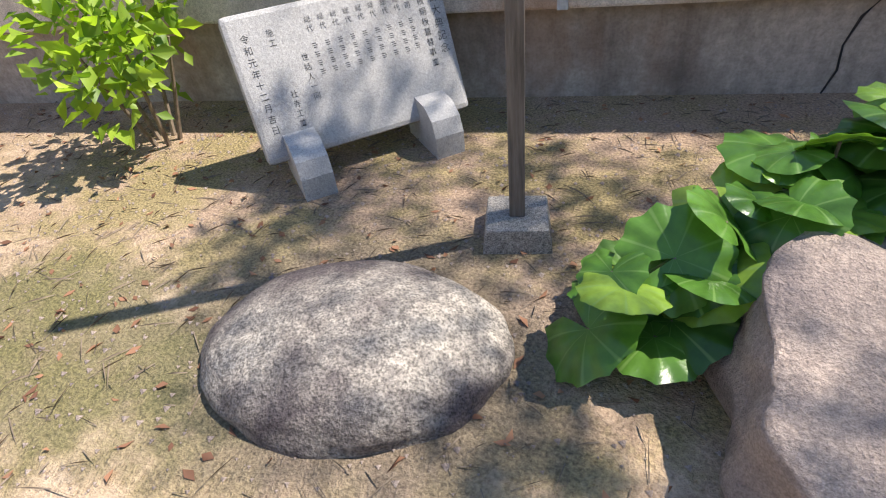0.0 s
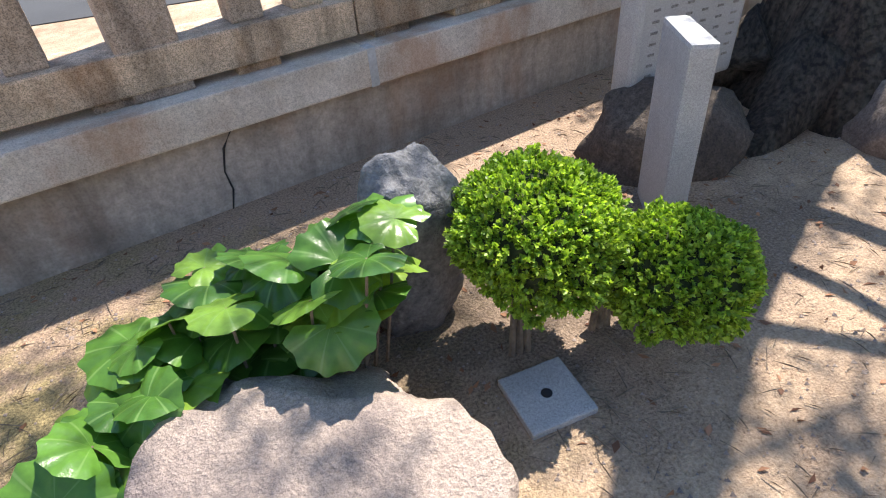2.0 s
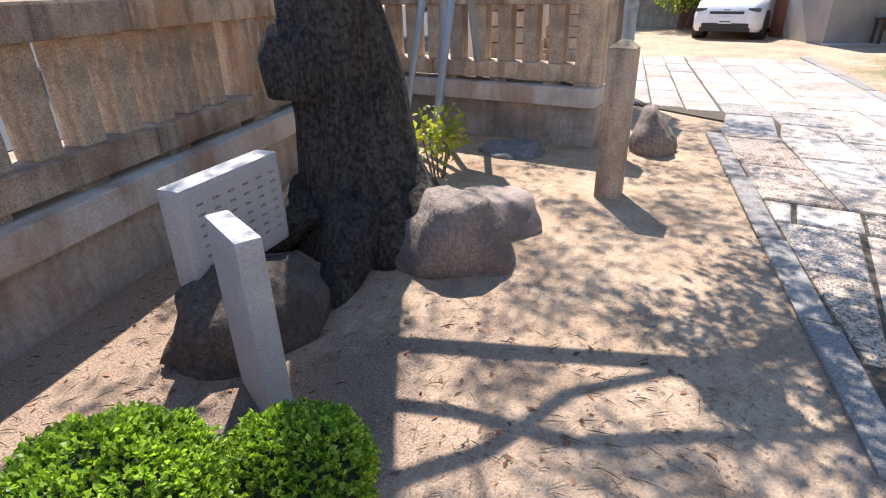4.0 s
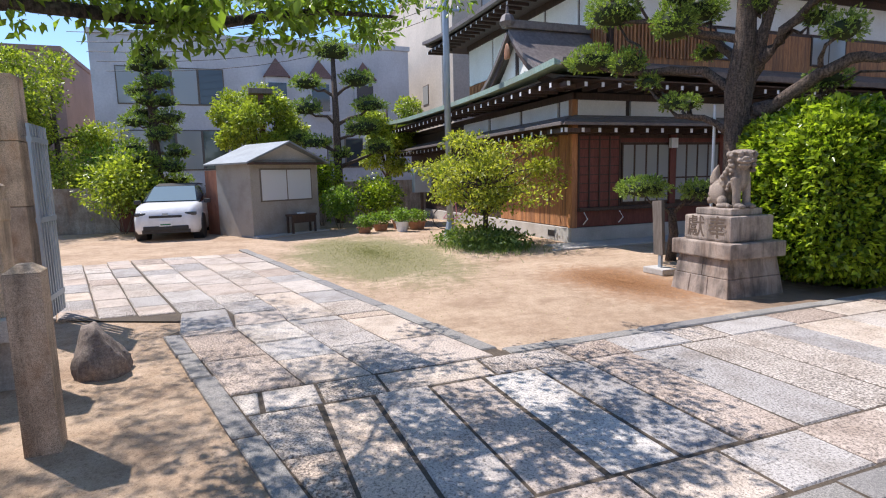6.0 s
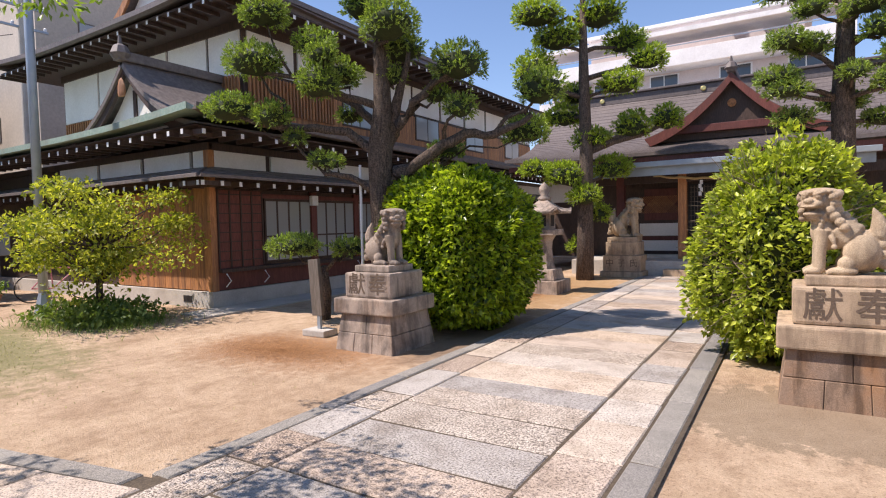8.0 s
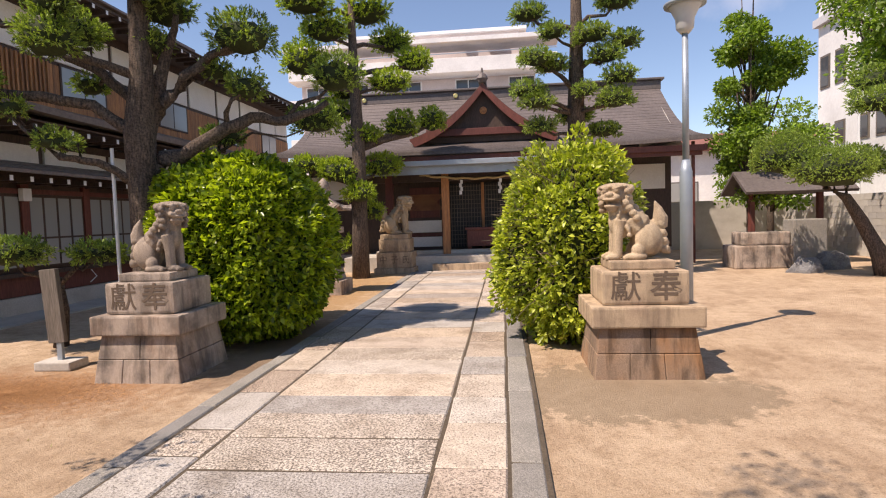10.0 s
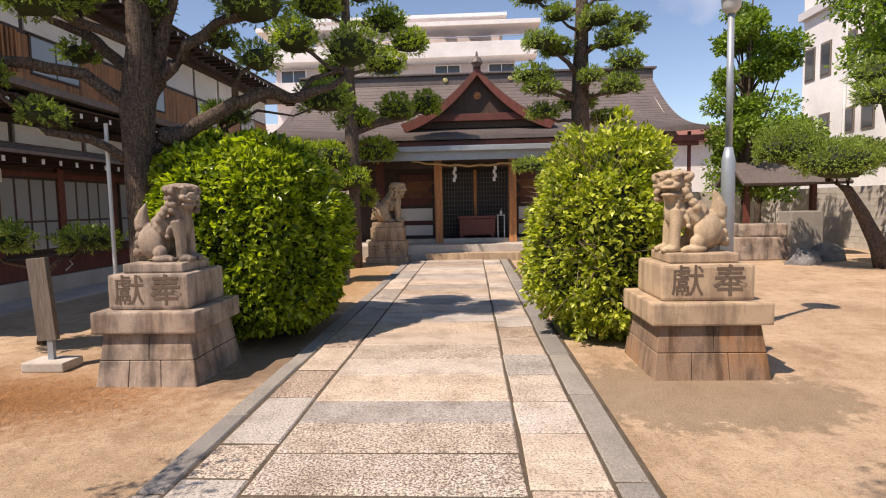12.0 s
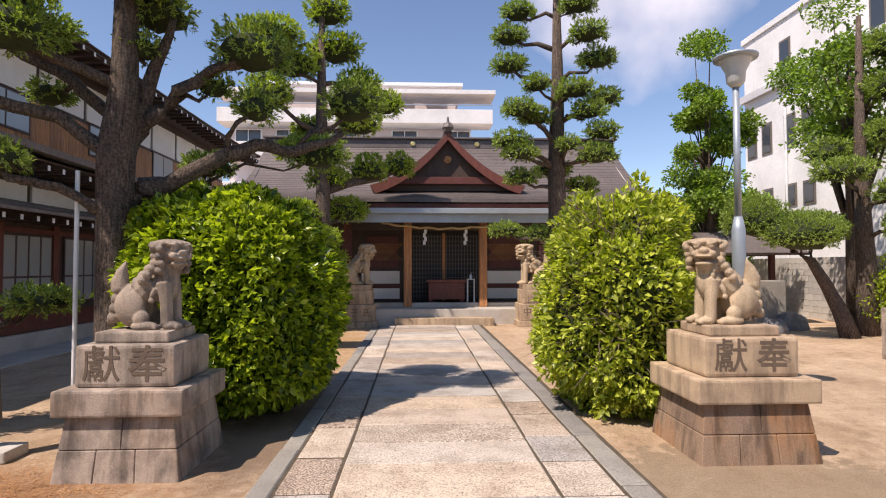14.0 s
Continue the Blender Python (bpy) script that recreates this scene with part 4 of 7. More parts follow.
def slope(p0, p1, q0, q1, sag=0.12, lift=0.0, rows=14, cols=12):
    """A curved roof slope from the eave p0-p1 up to q0-q1: it sags between and the eave corners lift; courses are stepped."""
    p0, p1, q0, q1 = map(Vector, (p0, p1, q0, q1))
    grid = []
    for i in range(rows + 1):
        f = i / rows
        for step in (0, 1):
            row = []
            for j in range(cols + 1):
                u = j / cols
                a, b = p0.lerp(p1, u), q0.lerp(q1, u)
                z = a.lerp(b, f)
                z.z -= sag * math.sin(math.pi * f) * (b.z - a.z) * 0.5
                z.z += lift * (abs(2 * u - 1) ** 3) * (1 - f) ** 2
                z.z += 0.014 * step
                row.append(z)
            grid.append(row)
    return grid


def roof_part(name, parent, material, *a, thick=0.09, label="", **k):
    return part(name, sheet(bm_new(), slope(*a, **k), thick), material, parent, label)


def rafters(parent, x0, y0, x1, y1, z, step=0.3, tip=True, lift=0.0):
    """White-tipped rafter ends along an eave."""
    a, b = Vector((x0, y0, z)), Vector((x1, y1, z))
    n = int((b - a).length / step)
    d = (b - a).normalized()
    inn = Vector((-d.y, d.x, 0))
    bm = box(bm_new(), -0.035, 0.035, 0, 0.7, -0.045, 0.045)
    me = to_mesh(bm, "rafter")
    me.materials.append(DARK_WOOD)
    bt = box(bm_new(), -0.036, 0.036, -0.006, 0.0, -0.046, 0.046)
    mt = to_mesh(bt, "rafter_tip")
    mt.materials.append(WHITE_PAINT)
    rot = Matrix(((d.x, inn.x, 0), (d.y, inn.y, 0), (0, 0, 1))).to_4x4()
    for i in range(n + 1):
        u = i / max(n, 1)
        p = a.lerp(b, u) + Vector((0, 0, lift * abs(2 * u - 1) ** 3))
        r = new("rafter", me)
        r.parent = parent
        r.matrix_basis = Matrix.Translation(p) @ rot
        if tip:
            q = new("rafter_tip", mt)
            q.parent = r


hall = thing("timber_hall", "two-storey dark timber hall with white plaster bands and curved roofs", "building", (-12, 7, 0))
HX, HY = 12.0, 21.0
part("foundation", bx(-HX, 0.06, -0.06, HY, -0.2, 0.34, 0.01), CONCRETE, hall)
part("vent_hole", bx(-0.95, -0.65, -0.068, -0.055, 0.1, 0.24), INK, hall, "dark ventilation grille")
part("wall_core", bx(-HX, -0.04, 0.04, HY, 0.34, 3.3), DARK_WOOD, hall)
# boarded south wall
w = 0.0
while w < 3.4:
    part("board", bx(-w - 0.235, -w - 0.003, -0.01, 0.045, 0.36, 2.5, 0.004), CEDAR, hall)
    w += 0.24
part("corner_post", bx(-0.13, 0.02, -0.03, 0.12, 0.3, 3.3, 0.006), CEDAR, hall)
# east front: panelled bay, sash windows, sill and apron
part("apron", bx(-0.045, 0.01, 0.125, 20.5, 0.36, 0.72), RED_WOOD, hall, "dark red boarded apron")
part("sill", bx(-0.05, 0.12, 0.13, 20.5, 0.722, 0.80, 0.008), DARK_WOOD, hall)
part("bay_panel", bx(-0.045, 0.005, 0.13, 1.32, 0.802, 2.45), RED_WOOD, hall)
for k in range(5):
    part("batten", bx(0.006, 0.03, 0.14 + k * 0.285, 0.175 + k * 0.285, 0.81, 2.44, 0.003), DARK_WOOD, hall)
for k in range(8):
    part("batten", bx(0.006, 0.026, 0.178, 1.30, 0.95 + k * 0.2, 0.97 + k * 0.2, 0.003), DARK_WOOD, hall)
for y0 in (1.38, 2.98, 4.58, 6.4, 8.2, 10.0, 11.8, 13.6, 15.4, 17.2):
    win = part("window", bx(-0.04, 0.0, y0, y0 + 1.42, 0.86, 2.3), DARK_WOOD, hall)
    for k in range(4):
        part("pane", bx(0.0, 0.008, y0 + 0.04 + k * 0.35, y0 + 0.33 + k * 0.35, 1.46, 2.24), PALE_GLASS, win)
        part("pane", bx(0.0, 0.008, y0 + 0.04 + k * 0.35, y0 + 0.33 + k * 0.35, 0.9, 1.42), PALE_GLASS, win)
    part("window_post", bx(-0.045, 0.04, y0 + 1.42, y0 + 1.6, 0.8, 2.5, 0.004), RED_WOOD, hall)
part("lintel", bx(-0.05, 0.03, 1.3, 20.5, 2.302, 2.4, 0.004), RED_WOOD, hall)
part("light_box", bx(0.035, 0.14, 2.74, 2.94, 2.16, 2.4, 0.01), WHITE_PAINT, hall, "white lamp box")
for y in (0.25, 1.25, 4.4, 7.5):
    part("bracket", tube(bm_new(), [(0.1, y, 0.7), (0.2, y + 0.03, 0.55), (0.05, y + 0.02, 0.42)], [0.014, 0.014, 0.014], 6), WHITE_PAINT, hall, "white curved metal bracket")
# pent roof, white band, big lower roof
PE = 0.75
roof_part("pent_roof", hall, ROOF_TILE, (PE, -PE, 2.62), (PE, 20.5, 2.62), (0, 0, 2.86), (0, 20.5, 2.86), sag=0, rows=3, thick=0.06)
roof_part("pent_roof", hall, ROOF_TILE, (-HX, -PE, 2.62), (PE, -PE, 2.62), (-HX, 0, 2.86), (0, 0, 2.86), sag=0, rows=3, thick=0.06)
rafters(hall, PE - 0.04, -PE + 0.1, PE - 0.04, 20.3, 2.52, 0.42)
rafters(hall, -HX, -PE + 0.04, PE - 0.1, -PE + 0.04, 2.52, 0.42)
for a, b in ((0.1, 1.45), (1.6, 3.3), (3.45, 5.2), (5.35, 7.2), (7.35, 9.2), (9.35, 11.2), (11.35, 13.2), (13.35, 15.2), (15.35, 20)):
    part("plaster_band", bx(-0.04, 0.012, a, b, 2.9, 3.25), PLASTER, hall)
for a, b in ((-0.5, -0.15), (-2.3, -0.62), (-4.2, -2.45), (-6.2, -4.35)):
    part("plaster_band", bx(a, b, -0.012, 0.04, 2.9, 3.25), PLASTER, hall)
part("wall_plate", bx(-0.05, 0.05, 0.0, 20.5, 3.252, 3.4), DARK_WOOD, hall)
part("wall_plate", bx(-HX, 0.05, -0.05, 0.05, 3.252, 3.4), DARK_WOOD, hall)
LE, UX, UY = 1.0, -0.95, 1.7
roof_part("lower_roof", hall, ROOF_TILE, (LE, -LE, 3.62), (LE, 20.5, 3.62), (UX, UY, 4.25), (UX, 20.5, 4.25), sag=0.25, lift=0.16, rows=9, thick=0.12)
roof_part("lower_roof", hall, VERDIGRIS, (-HX, -LE, 3.62), (LE, -LE, 3.62), (-HX, UY, 4.25), (UX, UY, 4.25), sag=0.25, lift=0.16, rows=9, thick=0.12, label="green copper roof edge")
part("eave_soffit", bx(-0.0, LE - 0.03, -LE + 0.05, 20.5, 3.53, 3.56), DARK_WOOD, hall)
part("eave_soffit", bx(-HX, LE - 0.03, -LE + 0.05, 0.0, 3.525, 3.555), DARK_WOOD, hall)
rafters(hall, LE + 0.02, -LE + 0.2, LE + 0.02, 20.3, 3.42, 0.42)
rafters(hall, -HX, -LE - 0.02, LE - 0.3, -LE - 0.02, 3.42, 0.42)
# cusped gable over the south roof
def gable(parent, cx, y0, y1, half, z0, z1, roof, barge, tym, orn=1.0, flat=0.35):
    prof = []
    for i in range(13):
        u = i / 12
        x = half * (1 - u)
        z = z0 + (z1 - z0) * (flat * u + (1 - flat) * u ** 2.2)
        prof.append((x, z))
    for s in (-1, 1):
        g = [[(cx + s * x, y, z + 0.02) for y in (y0, (y0 + y1) / 2, y1)] for x, z in prof]
        part("gable_slope", sheet(bm_new(), g, 0.09), roof, parent)
        bm = bm_new()
        sheet(bm, [[(cx + s * x, y0 + 0.05, z - 0.0), (cx + s * x * 0.93, y0 + 0.05, z - 0.24)] for x, z in prof], 0.07)
        part("barge_board", bm, barge, parent)
    bm = bm_new()
    pts = [(cx - x * 0.86, y0 + 0.28, z - 0.12) for x, z in prof] + [(cx + x * 0.86, y0 + 0.28, z - 0.12) for x, z in prof[::-1][1:]]
    bm.faces.new([bm.verts.new(p) for p in pts])
    part("tympanum", bm, tym, parent)
    part("ridge_beam", bx(cx - 0.12, cx + 0.12, y0 - 0.1, y1, z1 + 0.0, z1 + 0.2, 0.03), roof, parent)
    part("ridge_ornament", lathe(bm_new(), [(0.02, z1 - 0.02), (0.22 * orn, z1 + 0.05), (0.3 * orn, z1 + 0.2 * orn), (0.2 * orn, z1 + 0.42 * orn), (0.07 * orn, z1 + 0.5 * orn), (0.04 * orn, z1 + 0.75 * orn)], 8, (cx, y0)), roof, parent)


gable(hall, -1.7, -0.75, 1.7, 2.5, 3.6, 5.15, ROOF_TILE, DARK_WOOD, PLASTER, 0.7, 0.3)
part("gable_strut", bx(-1.76, -1.64, -0.5, -0.44, 3.75, 4.6), DARK_WOOD, hall)
part("gable_pendant", rock(bm_new(), (0.13, 0.05, 0.3), 3, 2), CEDAR, hall, "carved pendant").matrix_basis = pose(-1.7, -0.76, 4.45)
# upper storey
part("upper_core", bx(-9.6, UX - 0.03, UY + 0.03, 18.9, 3.9, 6.9), DARK_WOOD, hall)
for a, b in ((1.85, 3.3), (3.45, 4.9), (5.05, 6.8), (6.95, 8.6), (8.75, 10.4), (10.55, 12.2), (12.35, 14), (14.15, 15.8), (15.95, 17.4), (17.5, 18.8)):
    part("plaster_panel", bx(UX - 0.03, UX + 0.01, a, b, 5.45, 6.35), PLASTER, hall)
for a, b in ((-2.2, -1.05), (-3.9, -2.3), (-5.6, -4.0), (-7.4, -5.7), (-9.5, -7.5)):
    part("plaster_panel", bx(a, b, UY - 0.01, UY + 0.03, 5.05 if a < -2.25 else 5.3, 6.35), PLASTER, hall)
y = 1.85
while y < 18.7:
    part("board", bx(UX - 0.03, UX + 0.02, y, y + 0.232, 4.28, 5.35, 0.004), CEDAR, hall)
    y += 0.236
for y0 in (5.1, 8.8, 12.3, 15.9):
    win = part("window", bx(UX - 0.02, UX + 0.045, y0, y0 + 1.5, 4.55, 5.4, 0.004), DARK_WOOD, hall)
    for k in range(2):
        part("pane", bx(UX + 0.046, UX + 0.052, y0 + 0.05 + k * 0.72, y0 + 0.72 + k * 0.72, 4.6, 5.35), PALE_GLASS, win)
for k in range(26):
    part("railing_bar", bx(UX + 0.06, UX + 0.1, 1.8 + k * 0.115, 1.85 + k * 0.115, 4.5, 5.35), CEDAR, hall)
for k in range(22):
    part("railing_bar", bx(-1.05 - k * 0.115, -1.0 - k * 0.115, UY - 0.1, UY - 0.06, 4.5, 5.3), CEDAR, hall)
for k in range(22):
    part("railing_bar", bx(-6.6 - k * 0.13, -6.55 - k * 0.13, UY - 0.1, UY - 0.06, 4.3, 5.0), CEDAR, hall)
part("upper_plate", bx(-9.6, UX + 0.05, UY - 0.05, 18.9, 6.352, 6.55), DARK_WOOD, hall)
UE = 1.3
ux0, ux1, uy0, uy1 = -9.6 - UE, UX + UE, UY - UE, 18.9 + UE
mx = (ux0 + ux1) / 2
roof_part("upper_roof", hall, ROOF_TILE, (ux1, uy0, 6.62), (ux1, uy1, 6.62), (mx + 1.9, uy0 + 2.6, 7.9), (mx + 1.9, uy1 - 2.6, 7.9), sag=0.2, lift=0.2, rows=10, thick=0.14)
roof_part("upper_roof", hall, ROOF_TILE, (ux0, uy1, 6.62), (ux0, uy0, 6.62), (mx - 1.9, uy1 - 2.6, 7.9), (mx - 1.9, uy0 + 2.6, 7.9), sag=0.2, lift=0.2, rows=10, thick=0.14)
roof_part("upper_roof", hall, ROOF_TILE, (ux0, uy0, 6.62), (ux1, uy0, 6.62), (mx - 1.9, uy0 + 2.6, 7.9), (mx + 1.9, uy0 + 2.6, 7.9), sag=0.2, lift=0.2, rows=10, thick=0.14)
roof_part("upper_roof", hall, ROOF_TILE, (ux1, uy1, 6.62), (ux0, uy1, 6.62), (mx + 1.9, uy1 - 2.6, 7.9), (mx - 1.9, uy1 - 2.6, 7.9), sag=0.2, lift=0.2, rows=10, thick=0.14)
gable(hall, mx, uy0 + 1.6, uy1 - 1.6, 2.7, 7.5, 9.7, ROOF_TILE, CEDAR, PLASTER)
part("upper_soffit", bx(ux0 + 0.1, ux1 - 0.08, uy0 + 0.1, uy1 - 0.1, 6.552, 6.6), DARK_WOOD, hall)
rafters(hall, ux1 - 0.06, uy0 + 0.1, ux1 - 0.06, uy1 - 0.1, 6.5, 0.42)
rafters(hall, ux0 + 0.1, uy0 + 0.06, ux1 - 0.1, uy0 + 0.06, 6.5, 0.42)
part("kerb", bx(0.9, 1.0, -1.1, 20, -0.02, 0.03), CONCRETE, hall)
part("apron_paving", bx(0.062, 0.9, -0.8, 20, -0.02, 0.025), CONCRETE, hall, "grey concrete strip")

# ---- shrine ----
AX = -3.5
shrine = thing("shrine", "dark timber shrine with curved brown roof and central gable", "shrine", (AX, 17.5, 0))
part("step", bx(-1.45, 1.28, -1.26, -0.9, -0.05, 0.22, 0.01), PEDESTAL_WARM, shrine, "tan stone step")
part("platform", bx(-4.2, 4.2, -0.9, 6.5, -0.05, 0.44, 0.015), CONCRETE, shrine, "pale stone platform")
part("floor_edge", bx(-3.4, 3.4, 0.02, 0.3, 0.442, 0.56, 0.01), CONCRETE, shrine)
for x in (-1.12, 1.12, -2.9, 2.9):
    part("column", bx(x - 0.115, x + 0.115, -0.1, 0.13, 0.442, 3.05, 0.012), CEDAR if abs(x) < 2 else RED_WOOD, shrine)
part("beam", bx(-3.6, 3.6, -0.08, 0.1, 2.72, 3.0, 0.01), DARK_WOOD, shrine)
part("wall_core", bx(-4.0, 4.0, 1.2, 6.3, 0.44, 3.6), DARK_WOOD, shrine)
for s in (-1, 1):
    part("plaster_panel", bx(s * 2.0 - 0.6, s * 2.0 + 0.6, 1.16, 1.2, 0.62, 0.95), PLASTER, shrine)
    part("plaster_panel", bx(s * 2.0 - 0.6, s * 2.0 + 0.6, 1.16, 1.2, 1.1, 1.5), PLASTER, shrine)
    part("sill", bx(s * 2.0 - 0.65, s * 2.0 + 0.65, 1.13, 1.2, 0.97, 1.08), RED_WOOD, shrine)
    part("lattice_window", bx(s * 1.95 - 0.5, s * 1.95 + 0.5, 1.15, 1.2, 1.6, 2.6), RED_WOOD, shrine)
    for k in range(-7, 8):
        b = part("lattice_bar", bx(-0.008, 0.008, -0.006, 0.006, -0.38, 0.38), CEDAR, shrine)
        b.matrix_basis = pose(s * 1.95 + k * 0.055, 1.14, 2.1, 0, 45, 0)
        b = part("lattice_bar", bx(-0.008, 0.008, -0.006, 0.006, -0.38, 0.38), CEDAR, shrine)
        b.matrix_basis = pose(s * 1.95 + k * 0.055, 1.132, 2.1, 0, -45, 0)
part("door_leaf", bx(-1.1, -0.02, 1.12, 1.18, 0.56, 2.7), INK, shrine, "dark latticed door")
part("door_leaf", bx(0.02, 1.1, 1.12, 1.18, 0.56, 2.7), INK, shrine, "dark latticed door")
for k in range(-11, 12):
    if k:
        part("door_bar", bx(k * 0.095 - 0.008, k * 0.095 + 0.008, 1.105, 1.12, 0.6, 2.65), GREY_WOOD, shrine)
for k in range(14):
    part("door_bar", bx(-1.08, 1.08, 1.108, 1.122, 0.7 + k * 0.145, 0.714 + k * 0.145), GREY_WOOD, shrine)
part("door_stile", bx(-0.05, 0.05, 1.08, 1.12, 0.56, 2.7, 0.004), CEDAR, shrine)
# canopy with gutter
can = part("canopy", bx(-4.35, 3.35, -1.0, 0.8, 3.16, 3.2), METAL_BLUE, shrine, "grey-blue metal canopy")
part("gutter", bx(-4.4, 3.4, -1.09, -0.98, 3.12, 3.27, 0.015), METAL_BLUE, shrine)
part("canopy_valance", bx(-4.3, 3.3, -0.9, -0.86, 2.88, 3.14), METAL_BLUE, shrine)
# roofs
roof_part("front_roof", shrine, ROOF_BROWN, (-6.6, -0.45, 3.5), (6.7, -0.45, 3.5), (-6.3, 3.9, 6.0), (6.4, 3.9, 6.0), sag=0.38, lift=0.12, rows=26, cols=16, thick=0.1)
roof_part("back_roof", shrine, ROOF_BROWN, (6.7, 8.3, 3.5), (-6.6, 8.3, 3.5), (6.4, 3.9, 6.0), (-6.3, 3.9, 6.0), sag=0.38, lift=0.12, rows=10, cols=8, thick=0.1)
part("fascia", bx(-6.5, 6.6, -0.42, -0.34, 3.3, 3.47), RED_WOOD, shrine)
part("fascia", bx(-6.4, 6.5, -0.3, -0.2, 3.18, 3.32), RED_WOOD, shrine)
part("ridge", bx(-6.3, 6.45, 3.7, 4.1, 5.95, 6.3, 0.04), ROOF_BROWN, shrine)
part("ridge_cap", bx(-6.4, 6.55, 3.62, 4.18, 6.3, 6.38, 0.02), ROOF_BROWN, shrine)
for x in (-1.0, 1.35, -4.5, 4.5):
    part("ridge_crest", lathe(bm_new(), [(0.09, 0), (0.09, 0.02), (0.06, 0.03)], 12), plain("gilt_%d" % int(x * 10), (0.8, 0.62, 0.25), 0.3, 0.8), shrine, "gilt crest").matrix_basis = pose(x, 3.69, 6.13, 90)
part("side_wall", bx(-6.0, 6.1, 1.4, 6.3, 0.4, 3.5), DARK_WOOD, shrine)
for s in (-1, 1):
    part("plaster_panel", bx(s * 5.0 - 0.9, s * 5.0 + 0.9, 1.36, 1.4, 2.3, 3.1), PLASTER, shrine)
    part("side_gable", sheet(bm_new(), [[(s * 6.2, 3.9, 5.95), (s * 6.2, 3.9, 5.95)], [(s * 6.2, 0.4, 3.5), (s * 6.2, 7.4, 3.5)]]), PLASTER, shrine)
gable(shrine, 0.11, 0.5, 3.9, 2.4, 4.12, 5.8, ROOF_BROWN, RED_WOOD, DARK_WOOD, 0.62, 0.42)
part("gable_base", bx(-1.75, 1.97, 0.62, 0.74, 4.2, 4.42, 0.01), RED_WOOD, shrine, "dark red gable tie beam")
part("gable_crest", lathe(bm_new(), [(0.12, 0), (0.12, 0.03), (0.05, 0.05)], 12), CEDAR, shrine, "carved crest").matrix_basis = pose(0.11, 0.74, 4.98, 90)
# sacred rope with paper streamers
pts = [(-1.9 + 3.8 * i / 20, -0.16, 2.92 - 0.16 * math.sin(math.pi * i / 20) + 0.02 * math.sin(i * 1.9)) for i in range(21)]
rope = tagged(new("sacred_rope", to_mesh(tube(bm_new(), pts, [0.035] * 21, 8), "sacred_rope", True)), "twisted straw rope hung across the shrine front", "rope")
rope.data.materials.append(plain("straw", (0.5, 0.38, 0.2), 0.9))
rope.matrix_basis = pose(AX, 17.5, 0)
for x in (-0.62, 0.58):
    bm = bm_new()
    for k in range(4):
        box(bm, x - 0.05 + 0.035 * (k % 2), x + 0.03 + 0.035 * (k % 2), -0.165, -0.16, 2.28 + k * 0.11, 2.4 + k * 0.11)
    p = tagged(new("paper_streamer", to_mesh(bm, "paper_streamer")), "white folded paper streamer hanging from the rope", "streamer", "paper streamers")
    p.data.materials.append(WHITE_PAINT)
    p.matrix_basis = pose(AX, 17.5, 0)
box_t = thing("offering_box", "dark red wooden offering box before the doors", "offering box", (AX + 0.05, 18.0, 0.44))
part("body", bx(-0.55, 0.55, -0.2, 0.25, 0.2, 0.72, 0.012), RED_WOOD, box_t)
part("top_rail", bx(-0.6, 0.6, -0.25, 0.3, 0.722, 0.8, 0.01), RED_WOOD, box_t)
for x in (-0.48, 0.48):
    for y in (-0.15, 0.2):
        part("leg", bx(x - 0.05, x + 0.05, y - 0.05, y + 0.05, 0, 0.2), RED_WOOD, box_t)
stand = thing("bottle_stand", "white metal stand with a pump bottle", "stand", (AX + 0.78, 17.75, 0.44))
for x in (-0.1, 0.1):
    for y in (-0.1, 0.1):
        part("leg", tube(bm_new(), [(x, y, 0), (x, y, 0.8)], [0.012, 0.012], 6), WHITE_PAINT, stand)
part("top", bx(-0.12, 0.12, -0.12, 0.12, 0.8, 0.82), WHITE_PAINT, stand)
bot = thing("pump_bottle", "clear pump bottle on the white stand", "bottle", (AX + 0.78, 17.75, 1.26))
part("body", lathe(bm_new(), [(0.04, 0), (0.042, 0.1), (0.02, 0.13)], 12), WHITE_PAINT, bot)
part("pump", tube(bm_new(), [(0, 0, 0.13), (0, 0, 0.18), (0.04, 0, 0.18)], [0.01, 0.01, 0.008], 6), WHITE_PAINT, bot)

# ---- hut ----
hut = thing("hut", "small grey cement hut with shallow gabled metal roof", "hut", (-17.63, 0.21, 0), 30)
part("wall", bx(-1.8, 0, 0, 2.35, -0.1, 2.2, 0.01), surface("hut_cement", (0.3, 0.275, 0.24), (0.41, 0.38, 0.34), 30, 1.5, 0.92, 0.25, (0.22, 0.18, 0.14), 0.5), hut)
bm = bm_new()
bm.faces.new([bm.verts.new(p) for p in ((0, 0, 2.2), (0, 2.35, 2.2), (0, 1.175, 2.66))])
bm.faces.new([bm.verts.new(p) for p in ((-1.8, 0, 2.2), (-1.8, 1.175, 2.66), (-1.8, 2.35, 2.2))])
part("gable_wall", bm, CONCRETE, hut)
for s in (0, 1):
    y0, y1 = (-0.28, 1.175) if s == 0 else (2.63, 1.175)
    part("roof_sheet", sheet(bm_new(), [[(-2.0, y0, 2.12), (0.3, y0, 2.12)], [(-2.0, y1, 2.74), (0.3, y1, 2.74)]], 0.05), surface("hut_roof_%d" % s, (0.2, 0.23, 0.25), (0.3, 0.33, 0.35), 20, 2, 0.5, 0.2), hut)
part("window_hood", bx(-0.02, 0.3, -0.05, 2.4, 2.06, 2.12), DARK_WOOD, hut)
CURTAIN = glass("white_curtained_glass", (0.62, 0.65, 0.67), 0.15)
win = part("window", bx(-0.02, 0.02, 0.3, 2.1, 1.0, 1.95, 0.004), GREY_WOOD, hut)
